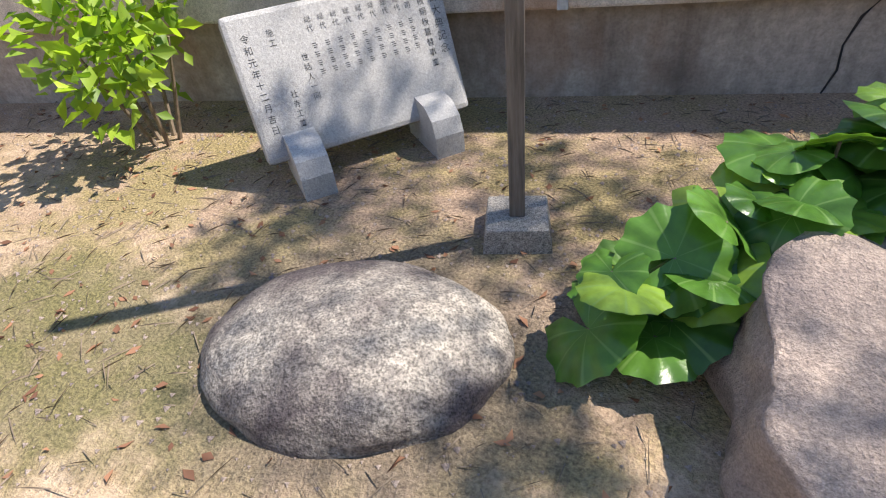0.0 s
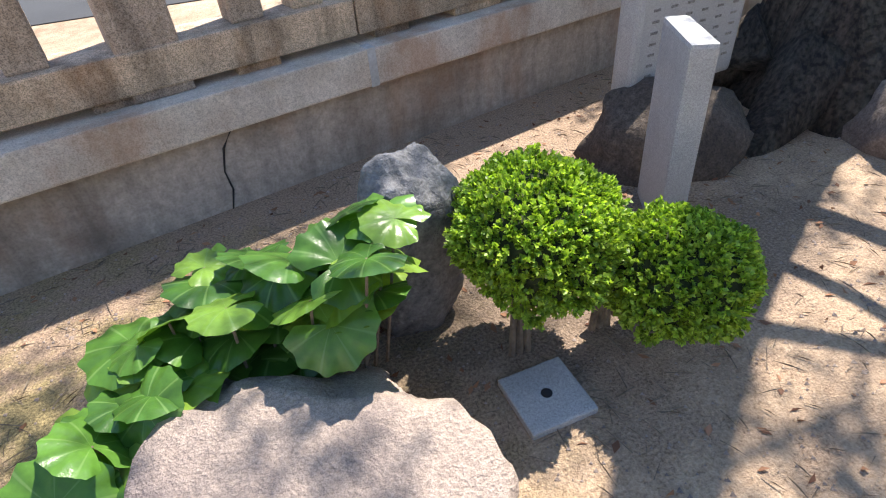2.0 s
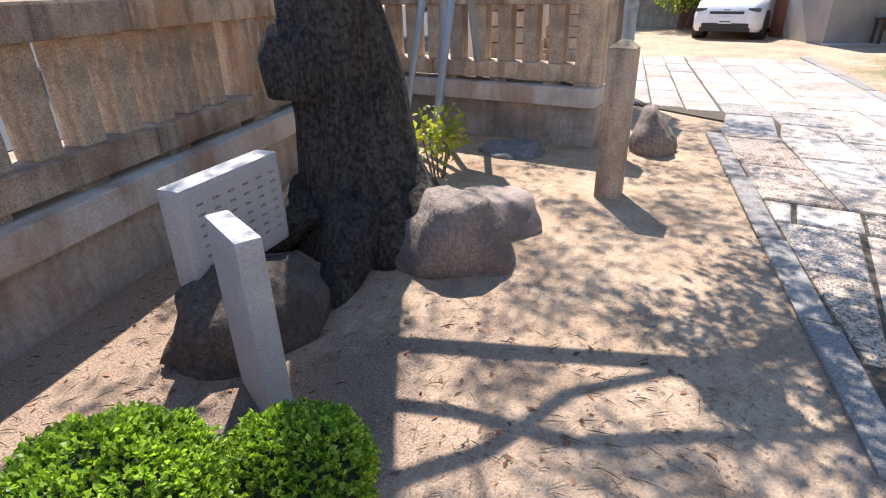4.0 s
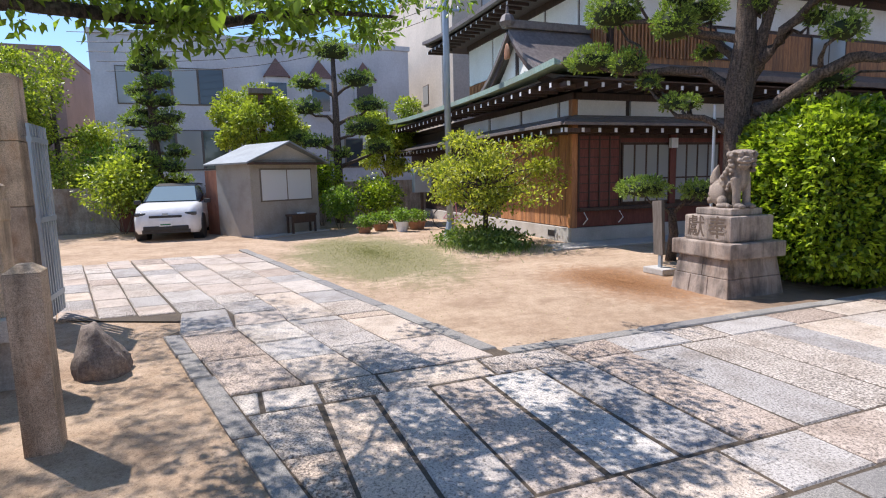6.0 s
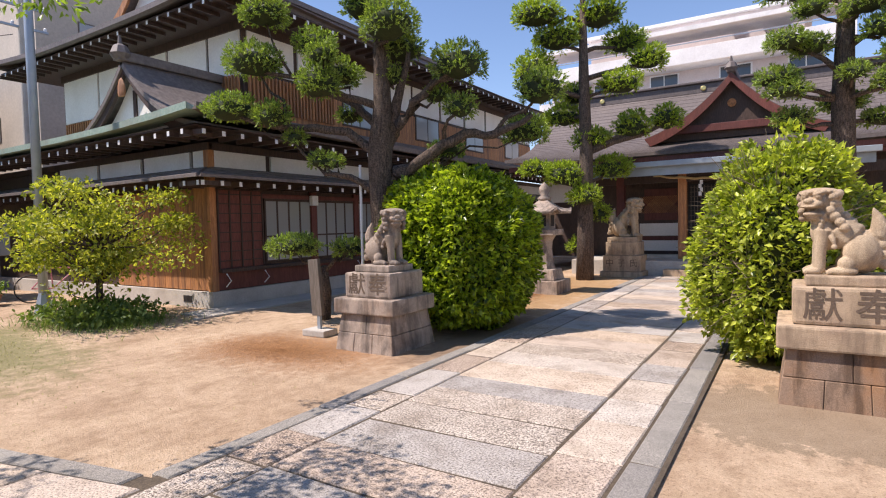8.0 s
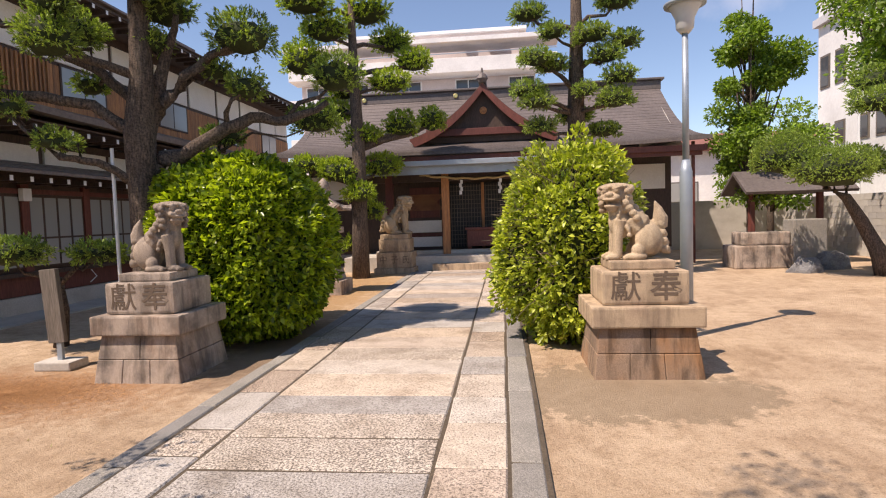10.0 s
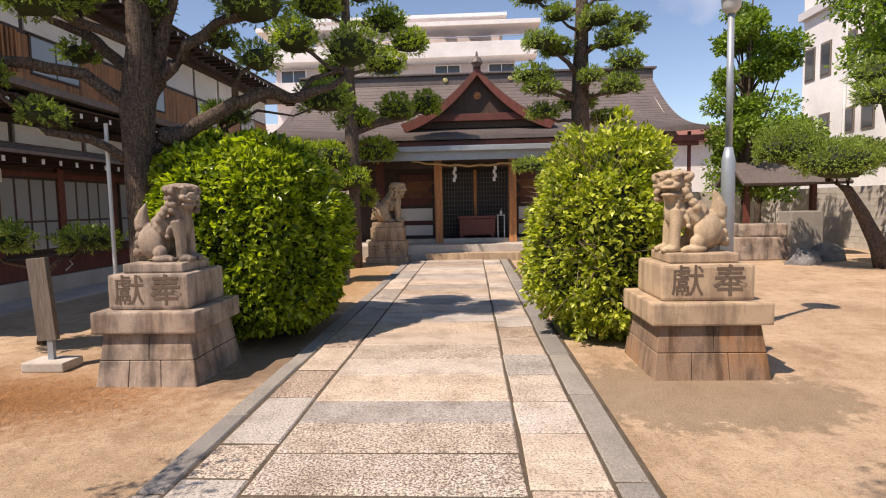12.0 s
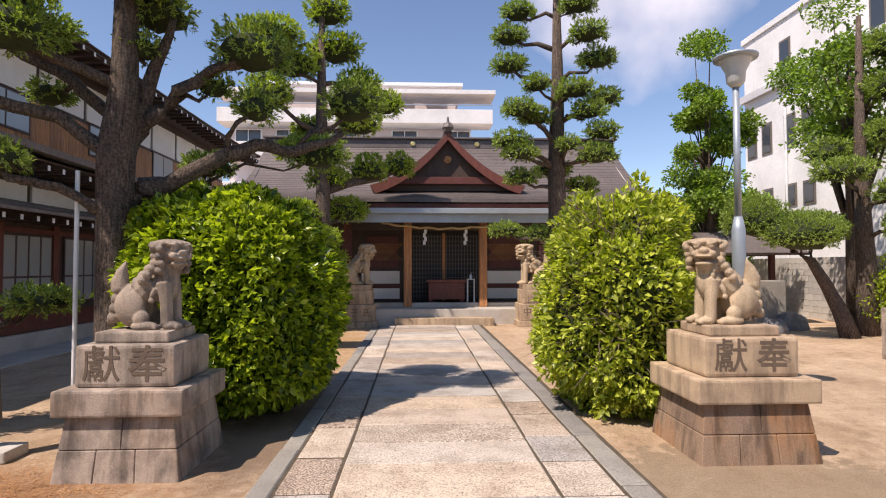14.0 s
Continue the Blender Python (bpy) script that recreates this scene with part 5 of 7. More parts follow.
for k in range(2):
    part("pane", bx(0.02, 0.028, 0.34 + k * 0.88, 1.18 + k * 0.88, 1.04, 1.91), CURTAIN, win)
part("lean_to", bx(-2.5, -1.81, 0.02, 2.2, -0.1, 1.95), wood("rust_boards", (0.2, 0.08, 0.05), (0.36, 0.16, 0.1)), hut, "rust-brown boarded lean-to")
part("step", bx(0.002, 0.3, -0.05, 2.5, -0.1, 0.05, 0.01), CONCRETE, hut, "low concrete step")
bench = thing("small_table", "dark wooden table before the hut window", "table", (-18.05, 1.6, 0.05), 30)
part("top", bx(-0.16, 0.16, -0.45, 0.45, 0.5, 0.56, 0.006), DARK_WOOD, bench)
part("panel", bx(0.1, 0.13, -0.4, 0.4, 0.3, 0.5), DARK_WOOD, bench)
for y in (-0.4, 0.4):
    for x in (-0.12, 0.12):
        part("leg", bx(x - 0.025, x + 0.025, y - 0.025, y + 0.025, 0, 0.5), DARK_WOOD, bench)
card = tagged(part("paper_notice", bx(-0.08, 0.08, -0.1, 0.1, 0, 0.04), WHITE_PAINT), "white paper notice on the small table", "notice")
card.matrix_basis = pose(-18.05, 1.6, 0.61, 0, 0, 30)

# ---- trees ----
TAU = 2 * math.pi
prn = random.Random(11)


def spiral_pads(n, z0, z1, r0, r1, s0, s1, seed, start=0.0):
    """Pads round a stem, from low and wide to high and small."""
    rr = random.Random(seed)
    out = []
    for i in range(n):
        u = i / (n - 1)
        a = start + i * 2.4
        R = r0 + (r1 - r0) * u
        s = s0 + (s1 - s0) * u
        out.append((R * math.cos(a) * rr.uniform(0.75, 1.1), R * math.sin(a) * rr.uniform(0.75, 1.1), z0 + (z1 - z0) * u + rr.uniform(-0.12, 0.12), s * rr.uniform(0.8, 1.15), s * rr.uniform(0.45, 0.6)))
    return out


# the old pine between the hall and the hedge
pads = [(-1.5, -0.9, 4.98, 0.42, 0.26), (-1.76, -0.9, 4.27, 0.52, 0.3), (-2.25, -1.0, 3.58, 0.46, 0.28), (-1.49, -0.8, 3.4, 0.32, 0.26), (-0.58, -0.7, 3.82, 0.36, 0.34), (-0.84, -0.5, 4.5, 0.35, 0.26), (-0.45, -0.75, 4.2, 0.25, 0.2), (0.49, -0.3, 4.6, 0.47, 0.36), (-1.2, -0.6, 3.06, 0.2, 0.13), (-0.78, -0.5, 2.66, 0.2, 0.15),
        (1.29, 0.3, 4.02, 0.42, 0.36), (1.36, 0.2, 3.34, 0.25, 0.22), (0.5, 1.2, 2.88, 0.36, 0.17), (0.84, 0.4, 3.63, 0.2, 0.16), (2.34, 0.95, 3.62, 0.38, 0.34), (1.8, 1.6, 3.12, 0.42, 0.28), (-1.3, 0.3, 2.74, 0.22, 0.14), (-0.85, 0.3, 3.5, 0.24, 0.16), (-0.9, 0.1, 4.15, 0.42, 0.28), (0.16, 0.15, 3.95, 0.22, 0.18), (0.25, 0.3, 4.4, 0.4, 0.26),
        (-0.4, 0.2, 5.2, 0.4, 0.3), (0.1, 0.3, 6.1, 0.55, 0.38), (-0.7, -0.5, 6.0, 0.45, 0.32), (0.8, -0.5, 6.2, 0.45, 0.3)]
mains = [([(0.0, 0.05, 2.2), (0.12, 0.15, 2.42), (0.45, 0.2, 2.5), (1.0, 0.3, 2.85), (1.3, 0.45, 2.99), (1.7, 0.65, 2.97), (2.2, 0.9, 3.25)], [0.15, 0.13, 0.115, 0.095, 0.085, 0.07, 0.045]),
         ([(-0.05, 0.05, 2.3), (-0.04, 0.15, 2.6), (0.1, 0.18, 3.1), (0.3, 0.18, 3.75), (0.5, 0.15, 4.3)], [0.13, 0.12, 0.11, 0.075, 0.04]),
         ([(0.1, 0.16, 3.0), (0.35, 0.2, 3.3), (0.7, 0.2, 3.62), (1.0, 0.25, 3.82), (1.25, 0.3, 3.85)], [0.1, 0.09, 0.075, 0.06, 0.035]),
         ([(0.0, 0.1, 3.2), (-0.4, 0.12, 3.5), (-0.8, 0.1, 3.75), (-1.2, -0.1, 3.95)], [0.09, 0.075, 0.06, 0.035]),
         ([(0.0, 0.0, 2.75), (-0.45, -0.2, 3.1), (-0.9, -0.45, 3.2), (-1.5, -0.75, 3.25), (-2.1, -0.95, 3.45)], [0.1, 0.08, 0.07, 0.055, 0.035]),
         ([(0.0, 0.0, 2.1), (-0.4, -0.25, 2.42), (-0.75, -0.45, 2.5), (-1.2, -0.6, 2.95)], [0.07, 0.06, 0.045, 0.02]),
         ([(0.05, 0.0, 3.5), (-0.35, -0.35, 3.65), (-0.9, -0.6, 3.95), (-1.6, -0.85, 4.1)], [0.07, 0.06, 0.05, 0.03]),
         ([(0.0, 0.1, 2.0), (0.2, 0.5, 2.35), (0.45, 0.95, 2.6), (0.5, 1.2, 2.8)], [0.07, 0.06, 0.045, 0.025])]
cloud_tree("old_pine", -7.44, 6.82, [(0, 0, -0.05), (0.02, 0, 0.8), (-0.02, 0, 1.9), (0, 0, 2.8), (0.06, 0.02, 3.5), (0.08, 0, 4.6), (0.15, -0.1, 6.0)], [0.29, 0.2, 0.175, 0.185, 0.14, 0.11, 0.06], pads, PINE_LEAF, PINE_BARK, "old pine with crooked spreading limbs and clipped needle pads", 21, 0.062, 5200, 0.016, mains=mains)
pads = [(-1.0, -0.8, 7.2, 0.68, 0.42), (-0.7, -0.1, 6.7, 0.7, 0.46), (0.3, 0.5, 7.3, 0.7, 0.43), (-1.2, -0.5, 5.8, 0.6, 0.55), (0.8, 1.3, 6.7, 0.6, 0.43), (1.5, 0.9, 6.0, 0.56, 0.41), (0.9, 0.3, 5.3, 0.59, 0.37), (-0.4, 0.5, 5.2, 0.47, 0.32), (1.1, 0.8, 4.2, 0.53, 0.42), (1.9, 1.4, 4.4, 0.45, 0.42),
        (-0.7, 0.4, 4.6, 0.6, 0.35), (0.1, 0.3, 3.9, 0.55, 0.34), (-1.3, -0.3, 3.1, 0.5, 0.25), (-0.5, -0.3, 2.9, 0.55, 0.4), (0.5, 0.8, 3.1, 0.6, 0.4), (0.1, -0.3, 2.3, 0.45, 0.33), (0.2, 0.4, 1.8, 0.4, 0.3), (-0.3, 0.2, 0.9, 0.3, 0.25), (0.1, 0.2, 8.2, 0.6, 0.5)]
cloud_tree("tall_conifer", -6.75, 14.99, [(0, 0, -0.05), (0, 0, 1.5), (0.05, 0, 3.5), (0, 0.05, 5.5), (0, 0, 8.5)], [0.26, 0.22, 0.19, 0.14, 0.05], pads, NEW_PINE_LEAF, PINE_BARK, "tall conifer with light green clipped pads", 31, 0.095, 2600, 0.026)
pads = [(-0.6, -0.5, 5.8, 0.34, 0.2), (-1.0, -0.6, 5.2, 0.45, 0.23), (-0.6, -0.3, 5.1, 0.42, 0.24), (-1.2, -0.5, 4.5, 0.46, 0.23), (-1.0, -0.6, 4.2, 0.41, 0.2), (-0.9, -0.2, 3.7, 0.4, 0.21), (0.0, 0.4, 4.0, 0.48, 0.22), (-1.2, 0.3, 2.5, 0.41, 0.18), (-0.4, 0.3, 2.4, 0.49, 0.2), (0.3, -0.5, 5.7, 0.47, 0.26), (1.1, -0.2, 5.6, 0.4, 0.24),
        (0.6, -0.5, 5.2, 0.42, 0.24), (0.9, -0.6, 4.7, 0.41, 0.22), (0.1, -0.6, 4.4, 0.28, 0.2), (0.8, -0.5, 4.2, 0.47, 0.28), (0.7, 0.4, 3.6, 0.44, 0.22), (-0.9, 0.2, 7.8, 0.44, 0.24), (-1.1, 0.2, 7.2, 0.47, 0.24), (-1.1, 0.2, 6.5, 0.47, 0.25)]
pads += [(0.9, -0.3, 6.5, 0.47, 0.25), (0.6, -0.6, 7.0, 0.47, 0.25), (0.4, -0.5, 7.7, 0.47, 0.25), (-0.3, 0.1, 8.5, 0.45, 0.25), (0.4, 0.2, 8.9, 0.4, 0.25), (0, 0, 9.4, 0.3, 0.25)]
cloud_tree("tiered_pine", -1.0, 14.0, [(0, 0, -0.05), (0, 0, 2.0), (-0.03, 0, 4.0), (0.02, 0, 6.0), (0, 0, 9.2)], [0.24, 0.22, 0.19, 0.15, 0.05], pads, PINE_LEAF, PINE_BARK, "tall pine clipped into tiers of flat pads", 41, 0.08, 3600, 0.02)
cloud_tree("low_pine", -8.9, 7.0, [(0, 0, -0.05), (0.05, 0, 0.5), (0.1, -0.1, 0.95)], [0.1, 0.08, 0.06], [(-0.2, -0.5, 1.3, 0.46, 0.24), (0.55, 0.1, 1.25, 0.36, 0.18)], PINE_LEAF, PINE_BARK, "low trained pine branch with two needle pads", 51, 0.06, 6000, 0.016)
# clipped pines behind the hut
cloud_tree("clipped_pine", -21.5, 3.4, [(0, 0, -0.05), (0, 0, 2), (0.1, 0, 4), (0, 0, 6.0)], [0.17, 0.15, 0.12, 0.07], [(0, 0, 6.1, 0.75, 0.42), (-0.3, -0.9, 5.0, 0.65, 0.3), (0.2, 0.8, 5.1, 0.65, 0.35), (0, -1.0, 4.1, 0.6, 0.35), (0.3, 1.2, 4.2, 0.7, 0.3), (0.3, 0.9, 3.4, 0.8, 0.4), (0.1, -0.8, 2.9, 0.6, 0.28), (0.2, 1.5, 2.7, 0.6, 0.35), (-0.2, -1.3, 3.1, 0.5, 0.25), (0.2, 0.1, 2.5, 0.4, 0.25)], PINE_LEAF, PINE_BARK, "clipped pine with round needle pads behind the hut", 61, 0.09, 1300, 0.03)
cloud_tree("clipped_pine", -22.5, -2.6, [(0, 0, -0.05), (0, 0, 2), (0.1, 0, 4), (0, 0, 6.0)], [0.2, 0.17, 0.12, 0.06], spiral_pads(22, 1.4, 6.0, 0.95, 0.3, 0.55, 0.45, 12), PINE_LEAF, PINE_BARK, "clipped pine in stacked pads behind the parked car", 71, 0.09, 1300, 0.03)


def leafy_tree(name, x, y, height, crown_r, crown_z, material, label, seed, leaf=0.14, count=9000, trunk_r=0.14, lean=(0, 0), blobs=16, bark=PINE_BARK, width=0.6, category="tree", squash=0.75):
    """A trunk with limbs and a crown of many leaves gathered in uneven clumps."""
    rng = np.random.default_rng(seed)
    t = thing(name, label, category, (x, y, 0))
    top = Vector((lean[0], lean[1], height * 0.75))
    tr = [Vector((0, 0, -0.05)), Vector((lean[0] * 0.2, lean[1] * 0.2, height * 0.25)), Vector((lean[0] * 0.6, lean[1] * 0.6, height * 0.5)), top]
    part("trunk", tube(bm_new(), tr, [trunk_r, trunk_r * 0.8, trunk_r * 0.6, trunk_r * 0.25], 10, 0.2), bark, t, smooth=True)
    ch = []
    for i in range(blobs):
        n = sphere_points(1, rng)[0] * rng.uniform(0.35, 1.0)
        c = np.array([lean[0] + n[0] * crown_r, lean[1] + n[1] * crown_r, crown_z + n[2] * (height - crown_z)])
        s = crown_r * rng.uniform(0.22, 0.42)
        ch.append(puff(c, (s, s, s * squash), count // blobs, leaf, leaf * width, rng, seed + i, -1, 0.4, 1.0, 0.6, 0.9, 0.75))
        j = 2 if i % 2 else 1
        e = Vector(c)
        mid = tr[j].lerp(e, 0.5) + Vector((0, 0, 0.1))
        part("limb", tube(bm_new(), [tr[j], mid, e], [trunk_r * 0.4, trunk_r * 0.22, trunk_r * 0.06], 6, 0.2), bark, t, smooth=True)
    v, f = merge(ch)
    from_arrays("crown", v, f, material, t)["kind"] = "stuff"
    return t


leafy_tree("young_maple", -12.7, 5.1, 2.7, 1.5, 1.6, MAPLE_LEAF, "young maple with yellow-green leaves on a low mound", 81, 0.085, 9000, 0.07, (0.2, 0), 44, squash=0.35)
leafy_tree("leafy_tree", -23.0, 1.0, 5.6, 1.7, 3.6, BRIGHT_LEAF, "small light green tree behind the hut", 82, 0.13, 15000)
leafy_tree("leafy_tree", -24.0, 6.0, 6.0, 1.5, 3.8, BRIGHT_LEAF, "light green tree beside the beige building", 83, 0.13, 15000)
leafy_tree("leafy_tree", -25.0, -6.0, 6.5, 2.2, 3.6, BRIGHT_LEAF, "light green street tree beyond the parked car", 84, 0.13, 15000)
leafy_tree("leafy_tree", -23.5, -9.5, 7.0, 2.6, 4.0, BRIGHT_LEAF, "light green street tree beyond the fence", 85, 0.13, 15000)
leafy_tree("street_tree", -17.0, -13.0, 7.5, 3.2, 4.2, BRIGHT_LEAF, "bright green street tree beyond the fence", 86, 0.13, 15000)
leafy_tree("street_tree", -9.0, -15.0, 7.5, 3.2, 4.2, BRIGHT_LEAF, "bright green street tree beyond the fence", 87, 0.13, 15000)
leafy_tree("leafy_tree", 4.25, 17.0, 9.0, 1.15, 5.3, BROAD_LEAF, "slender broadleaf tree before the white building", 88, 0.12, 20000, 0.13, blobs=34)
leafy_tree("leafy_tree", 6.9, 14.8, 9.2, 1.7, 6.0, BROAD_LEAF, "broadleaf tree beside the white building", 89, 0.13, 11000, 0.2, blobs=26)
# the tree over the camera: trunk in the garden, limbs reaching over the path
big = thing("camphor_tree", "large dark-barked tree with overhanging leafy limbs", "tree", (-3.45, -2.75, 0))
part("trunk", tube(bm_new(), [(-0.05, 0, -0.1), (-0.05, -0.02, 0.15), (-0.1, -0.1, 0.5), (-0.16, -0.18, 1.0), (-0.1, -0.2, 1.5), (0.02, -0.16, 2.0), (0.2, 0.0, 3.0), (0.3, 0.2, 4.3)], [0.62, 0.48, 0.38, 0.34, 0.3, 0.24, 0.19, 0.11], 24, 0.3), BARK, big, smooth=True)
part("stub", rock(bm_new(), (0.16, 0.16, 0.3), 8, 3, 0.4), BARK, big, smooth=True).matrix_basis = pose(-0.75, 1.3, 2.42)
part("burl", rock(bm_new(), (0.28, 0.3, 0.4), 5, 3, 0.35), BARK, big, smooth=True).matrix_basis = pose(0.0, -0.32, 0.95)
for a, r in ((0.4, 0.2), (1.6, 0.18), (2.9, 0.2), (4.2, 0.2), (5.4, 0.22)):
    part("root", tube(bm_new(), [(0.3 * math.cos(a), 0.3 * math.sin(a), 0.3), (0.55 * math.cos(a), 0.55 * math.sin(a), 0.1), (0.95 * math.cos(a), 0.95 * math.sin(a), -0.06)], [r, r * 0.75, 0.05], 10, 0.3), BARK, big, smooth=True)
brng = np.random.default_rng(90)
ch = []


def bent(a, b, c, amp, n=11):
    """A crooked limb through three points."""
    out = []
    for i in range(n):
        u = i / (n - 1)
        q = Vector(a) * (1 - u) ** 2 + Vector(b) * 2 * u * (1 - u) + Vector(c) * u * u
        out.append(q + Vector(brng.normal(0, amp * min(1, 4 * u), 3)))
    return out


def crown_clump(p, s, leaves):
    ch.append(puff(p, (s, s, s * 0.55), leaves, 0.085, 0.038, brng, len(ch), -1, 0.4, 1.0, 0.8, 0.9, 0.9))


limbs = [((0.2, 0.1, 2.2), (-0.85, 1.55, 3.0), (-2.9, 4.1, 3.45), 0.04), ((0.2, 0.1, 2.9), (-1.9, 1.2, 3.6), (-4.4, 2.6, 3.7), 0.04), ((0.3, 0.2, 4.2), (-0.6, 1.6, 5.6), (-1.0, 3.6, 6.3), 0.022), ((0.3, 0.2, 4.2), (-2.0, 0.4, 5.6), (-5.0, 1.0, 6.4), 0.022), ((0.3, 0.2, 4.2), (-1.4, -0.9, 5.4), (-4.2, -1.4, 6.2), 0.022), ((0.3, 0.2, 4.2), (1.0, -0.6, 5.4), (2.4, -1.4, 6.1), 0.018), ((0.3, 0.2, 4.2), (1.0, 1.2, 5.6), (1.4, 2.6, 6.3), 0.018)]
for k, (a, b, c, r) in enumerate(limbs):
    pts = bent(a, b, c, 0.07)
    part("limb", tube(bm_new(), pts, [r * (1 - 0.9 * i / 10) for i in range(11)], 9, 0.25), BARK, big, smooth=True)
    for i in range(24 if k < 2 else 8):
        j = int(brng.integers(5, 11))
        p = pts[j] + Vector((brng.uniform(-0.9, 0.9), brng.uniform(-0.9, 0.9), brng.uniform(-0.4, 0.4)))
        crown_clump(p, brng.uniform(0.2, 0.45), 130)
        if i % 3 == 1:
            part("twig", tube(bm_new(), [pts[j], pts[j].lerp(p, 0.5) + Vector((0, 0, 0.08)), p], [0.008, 0.006, 0.003], 5), BARK, big)
# a low crooked branch hanging over the path
low_branch = [Vector(q) for q in ((-0.1, -0.1, 2.1), (-0.88, 1.13, 2.54), (-1.2, 1.48, 2.54), (-1.48, 1.89, 2.59), (-1.69, 2.42, 2.65), (-1.81, 3.03, 2.8), (-1.87, 3.64, 2.82))]
part("limb", tube(bm_new(), low_branch, [0.06, 0.05, 0.045, 0.04, 0.032, 0.022, 0.01], 9, 0.35), BARK, big, smooth=True)
for i in range(46):
    j = int(brng.integers(1, 6))
    p = low_branch[j].lerp(low_branch[j + 1], brng.uniform(0, 1)) + Vector((brng.uniform(-0.35, 0.35), brng.uniform(-0.35, 0.35), brng.uniform(-0.1, 0.4)))
    crown_clump(p, brng.uniform(0.12, 0.24), 70)
    if i % 3 == 1:
        part("twig", tube(bm_new(), [low_branch[j], low_branch[j].lerp(p, 0.5) + Vector((0, 0, 0.05)), p], [0.008, 0.006, 0.003], 5), BARK, big)
# unseen upper crown, added to dapple path and garden; denser over the garden
for i in range(330):
    x, y, z = brng.uniform(-6.3, 3.6), brng.uniform(-3.3, 0.4), brng.uniform(5.0, 7.2)
    near = 0.5 if x < -0.6 else 0.62
    if brng.uniform() < near:
        crown_clump((x - 1.9, y + 0.45, z), brng.uniform(0.22, 0.5), 75)
v, f = merge(ch)
from_arrays("crown", v, f, leaf_material("canopy_leaf", (0.09, 0.14, 0.025), (0.22, 0.32, 0.05), 0.4, 0.45), big)["kind"] = "stuff"

# ---- street and buildings beyond ----
def block(name, label, x0, x1, y0, y1, h, material, windows=(), roof=None):
    """A plain building with window openings. windows: (side, u0, u1, z0, z1)."""
    t = thing(name, label, "building", ((x0 + x1) / 2, (y0 + y1) / 2, 0))
    hx, hy = (x1 - x0) / 2, (y1 - y0) / 2
    part("wall", bx(-hx, hx, -hy, hy, -0.2, h, 0.02), material, t)
    part("parapet", bx(-hx - 0.08, hx + 0.08, -hy - 0.08, hy + 0.08, h, h + 0.25, 0.02), material, t)
    for side, u0, u1, z0, z1 in windows:
        if side == "E":
            w = part("window", bx(hx - 0.02, hx + 0.03, u0, u1, z0, z1), GREY_WOOD, t)
            k = max(1, round((u1 - u0) / 1.1))
            for i in range(k):
                s = (u1 - u0) / k
                part("pane", bx(hx + 0.03, hx + 0.045, u0 + i * s + 0.05, u0 + (i + 1) * s - 0.05, z0 + 0.06, z1 - 0.06), DARK_GLASS if i % 2 else PALE_GLASS, w)
        elif side == "S":
            w = part("window", bx(u0, u1, -hy - 0.03, -hy + 0.02, z0, z1), GREY_WOOD, t)
            k = max(1, round((u1 - u0) / 1.1))
            for i in range(k):
                s = (u1 - u0) / k
                part("pane", bx(u0 + i * s + 0.05, u0 + (i + 1) * s - 0.05, -hy - 0.045, -hy - 0.03, z0 + 0.06, z1 - 0.06), DARK_GLASS if i % 2 else PALE_GLASS, w)
        else:
            w = part("window", bx(-hx - 0.03, -hx + 0.02, u0, u1, z0, z1), GREY_WOOD, t)
            part("pane", bx(-hx - 0.045, -hx - 0.03, u0 + 0.08, u1 - 0.08, z0 + 0.08, z1 - 0.08), DARK_GLASS, w)
    return t


grey = block("office_building", "pale grey building with two pointed oriel windows", -44, -32, -6, 9.6, 8.6, GREY_FACADE, [("E", -6.8, -2.0, 2.2, 4.2), ("E", -6.8, -2.0, 5.4, 7.2), ("E", 3.0, 5.0, 2.2, 3.8)])
for y in (0.0, 2.2, 4.6):
    part("oriel", bx(6.0, 6.3, y, y + 1.15, 5.0, 6.9, 0.01), GREY_FACADE, grey)
    part("oriel_pane", bx(6.3, 6.32, y + 0.12, y + 1.03, 5.2, 6.6), DARK_GLASS, grey)
    bm = bm_new()
    pk = bm.verts.new((6.02, y + 0.57, 7.9))
    b = [bm.verts.new(p) for p in ((6.0, y - 0.1, 6.9), (6.4, y - 0.1, 6.9), (6.4, y + 1.25, 6.9), (6.0, y + 1.25, 6.9))]
    for i in range(4):
        bm.faces.new((b[i], b[(i + 1) % 4], pk))
    part("oriel_roof", bm, surface("rust_brown_roof", (0.18, 0.1, 0.08), (0.28, 0.17, 0.14), 20, 1), grey)
block("tall_building", "beige building behind the hall", -46, -30, 11.5, 21, 13.2, BEIGE_FACADE, [("E", -3.0, -2.2, 10.4, 11.4), ("E", -0.5, 1.0, 10.2, 11.8), ("S", 3.0, 4.0, 6.0, 7.2)])
block("street_building", "brown tiled building beyond the street", -48, -36, -24, -8, 8.5, BROWN_FACADE, [("E", -6.5, 6.5, 5.6, 7.0), ("E", -6.5, 6.5, 2.4, 3.8)])
block("street_building", "low grey building across the street", -32, 6, -34, -26, 5.5, GREY_FACADE, [])
pink = thing("apartment_block", "pale pink apartment block with white balconies behind the shrine", "building", (-8.5, 50, 0))
part("wall", bx(-11.2, 8.6, -3, 8, 0, 14.5), PINK_FACADE, pink)
part("penthouse", bx(-8, 7.4, -2, 8, 14.5, 17.0), PINK_FACADE, pink)
part("penthouse_roof", bx(-8.4, 8.0, -2.4, 8.2, 17.0, 17.25), WHITE_FACADE, pink)
for z in (4.0, 7.2, 10.4, 13.1):
    part("balcony", bx(-11.6, 10.2, -5.0, -2.9, z, z + 1.15, 0.03), WHITE_FACADE, pink)
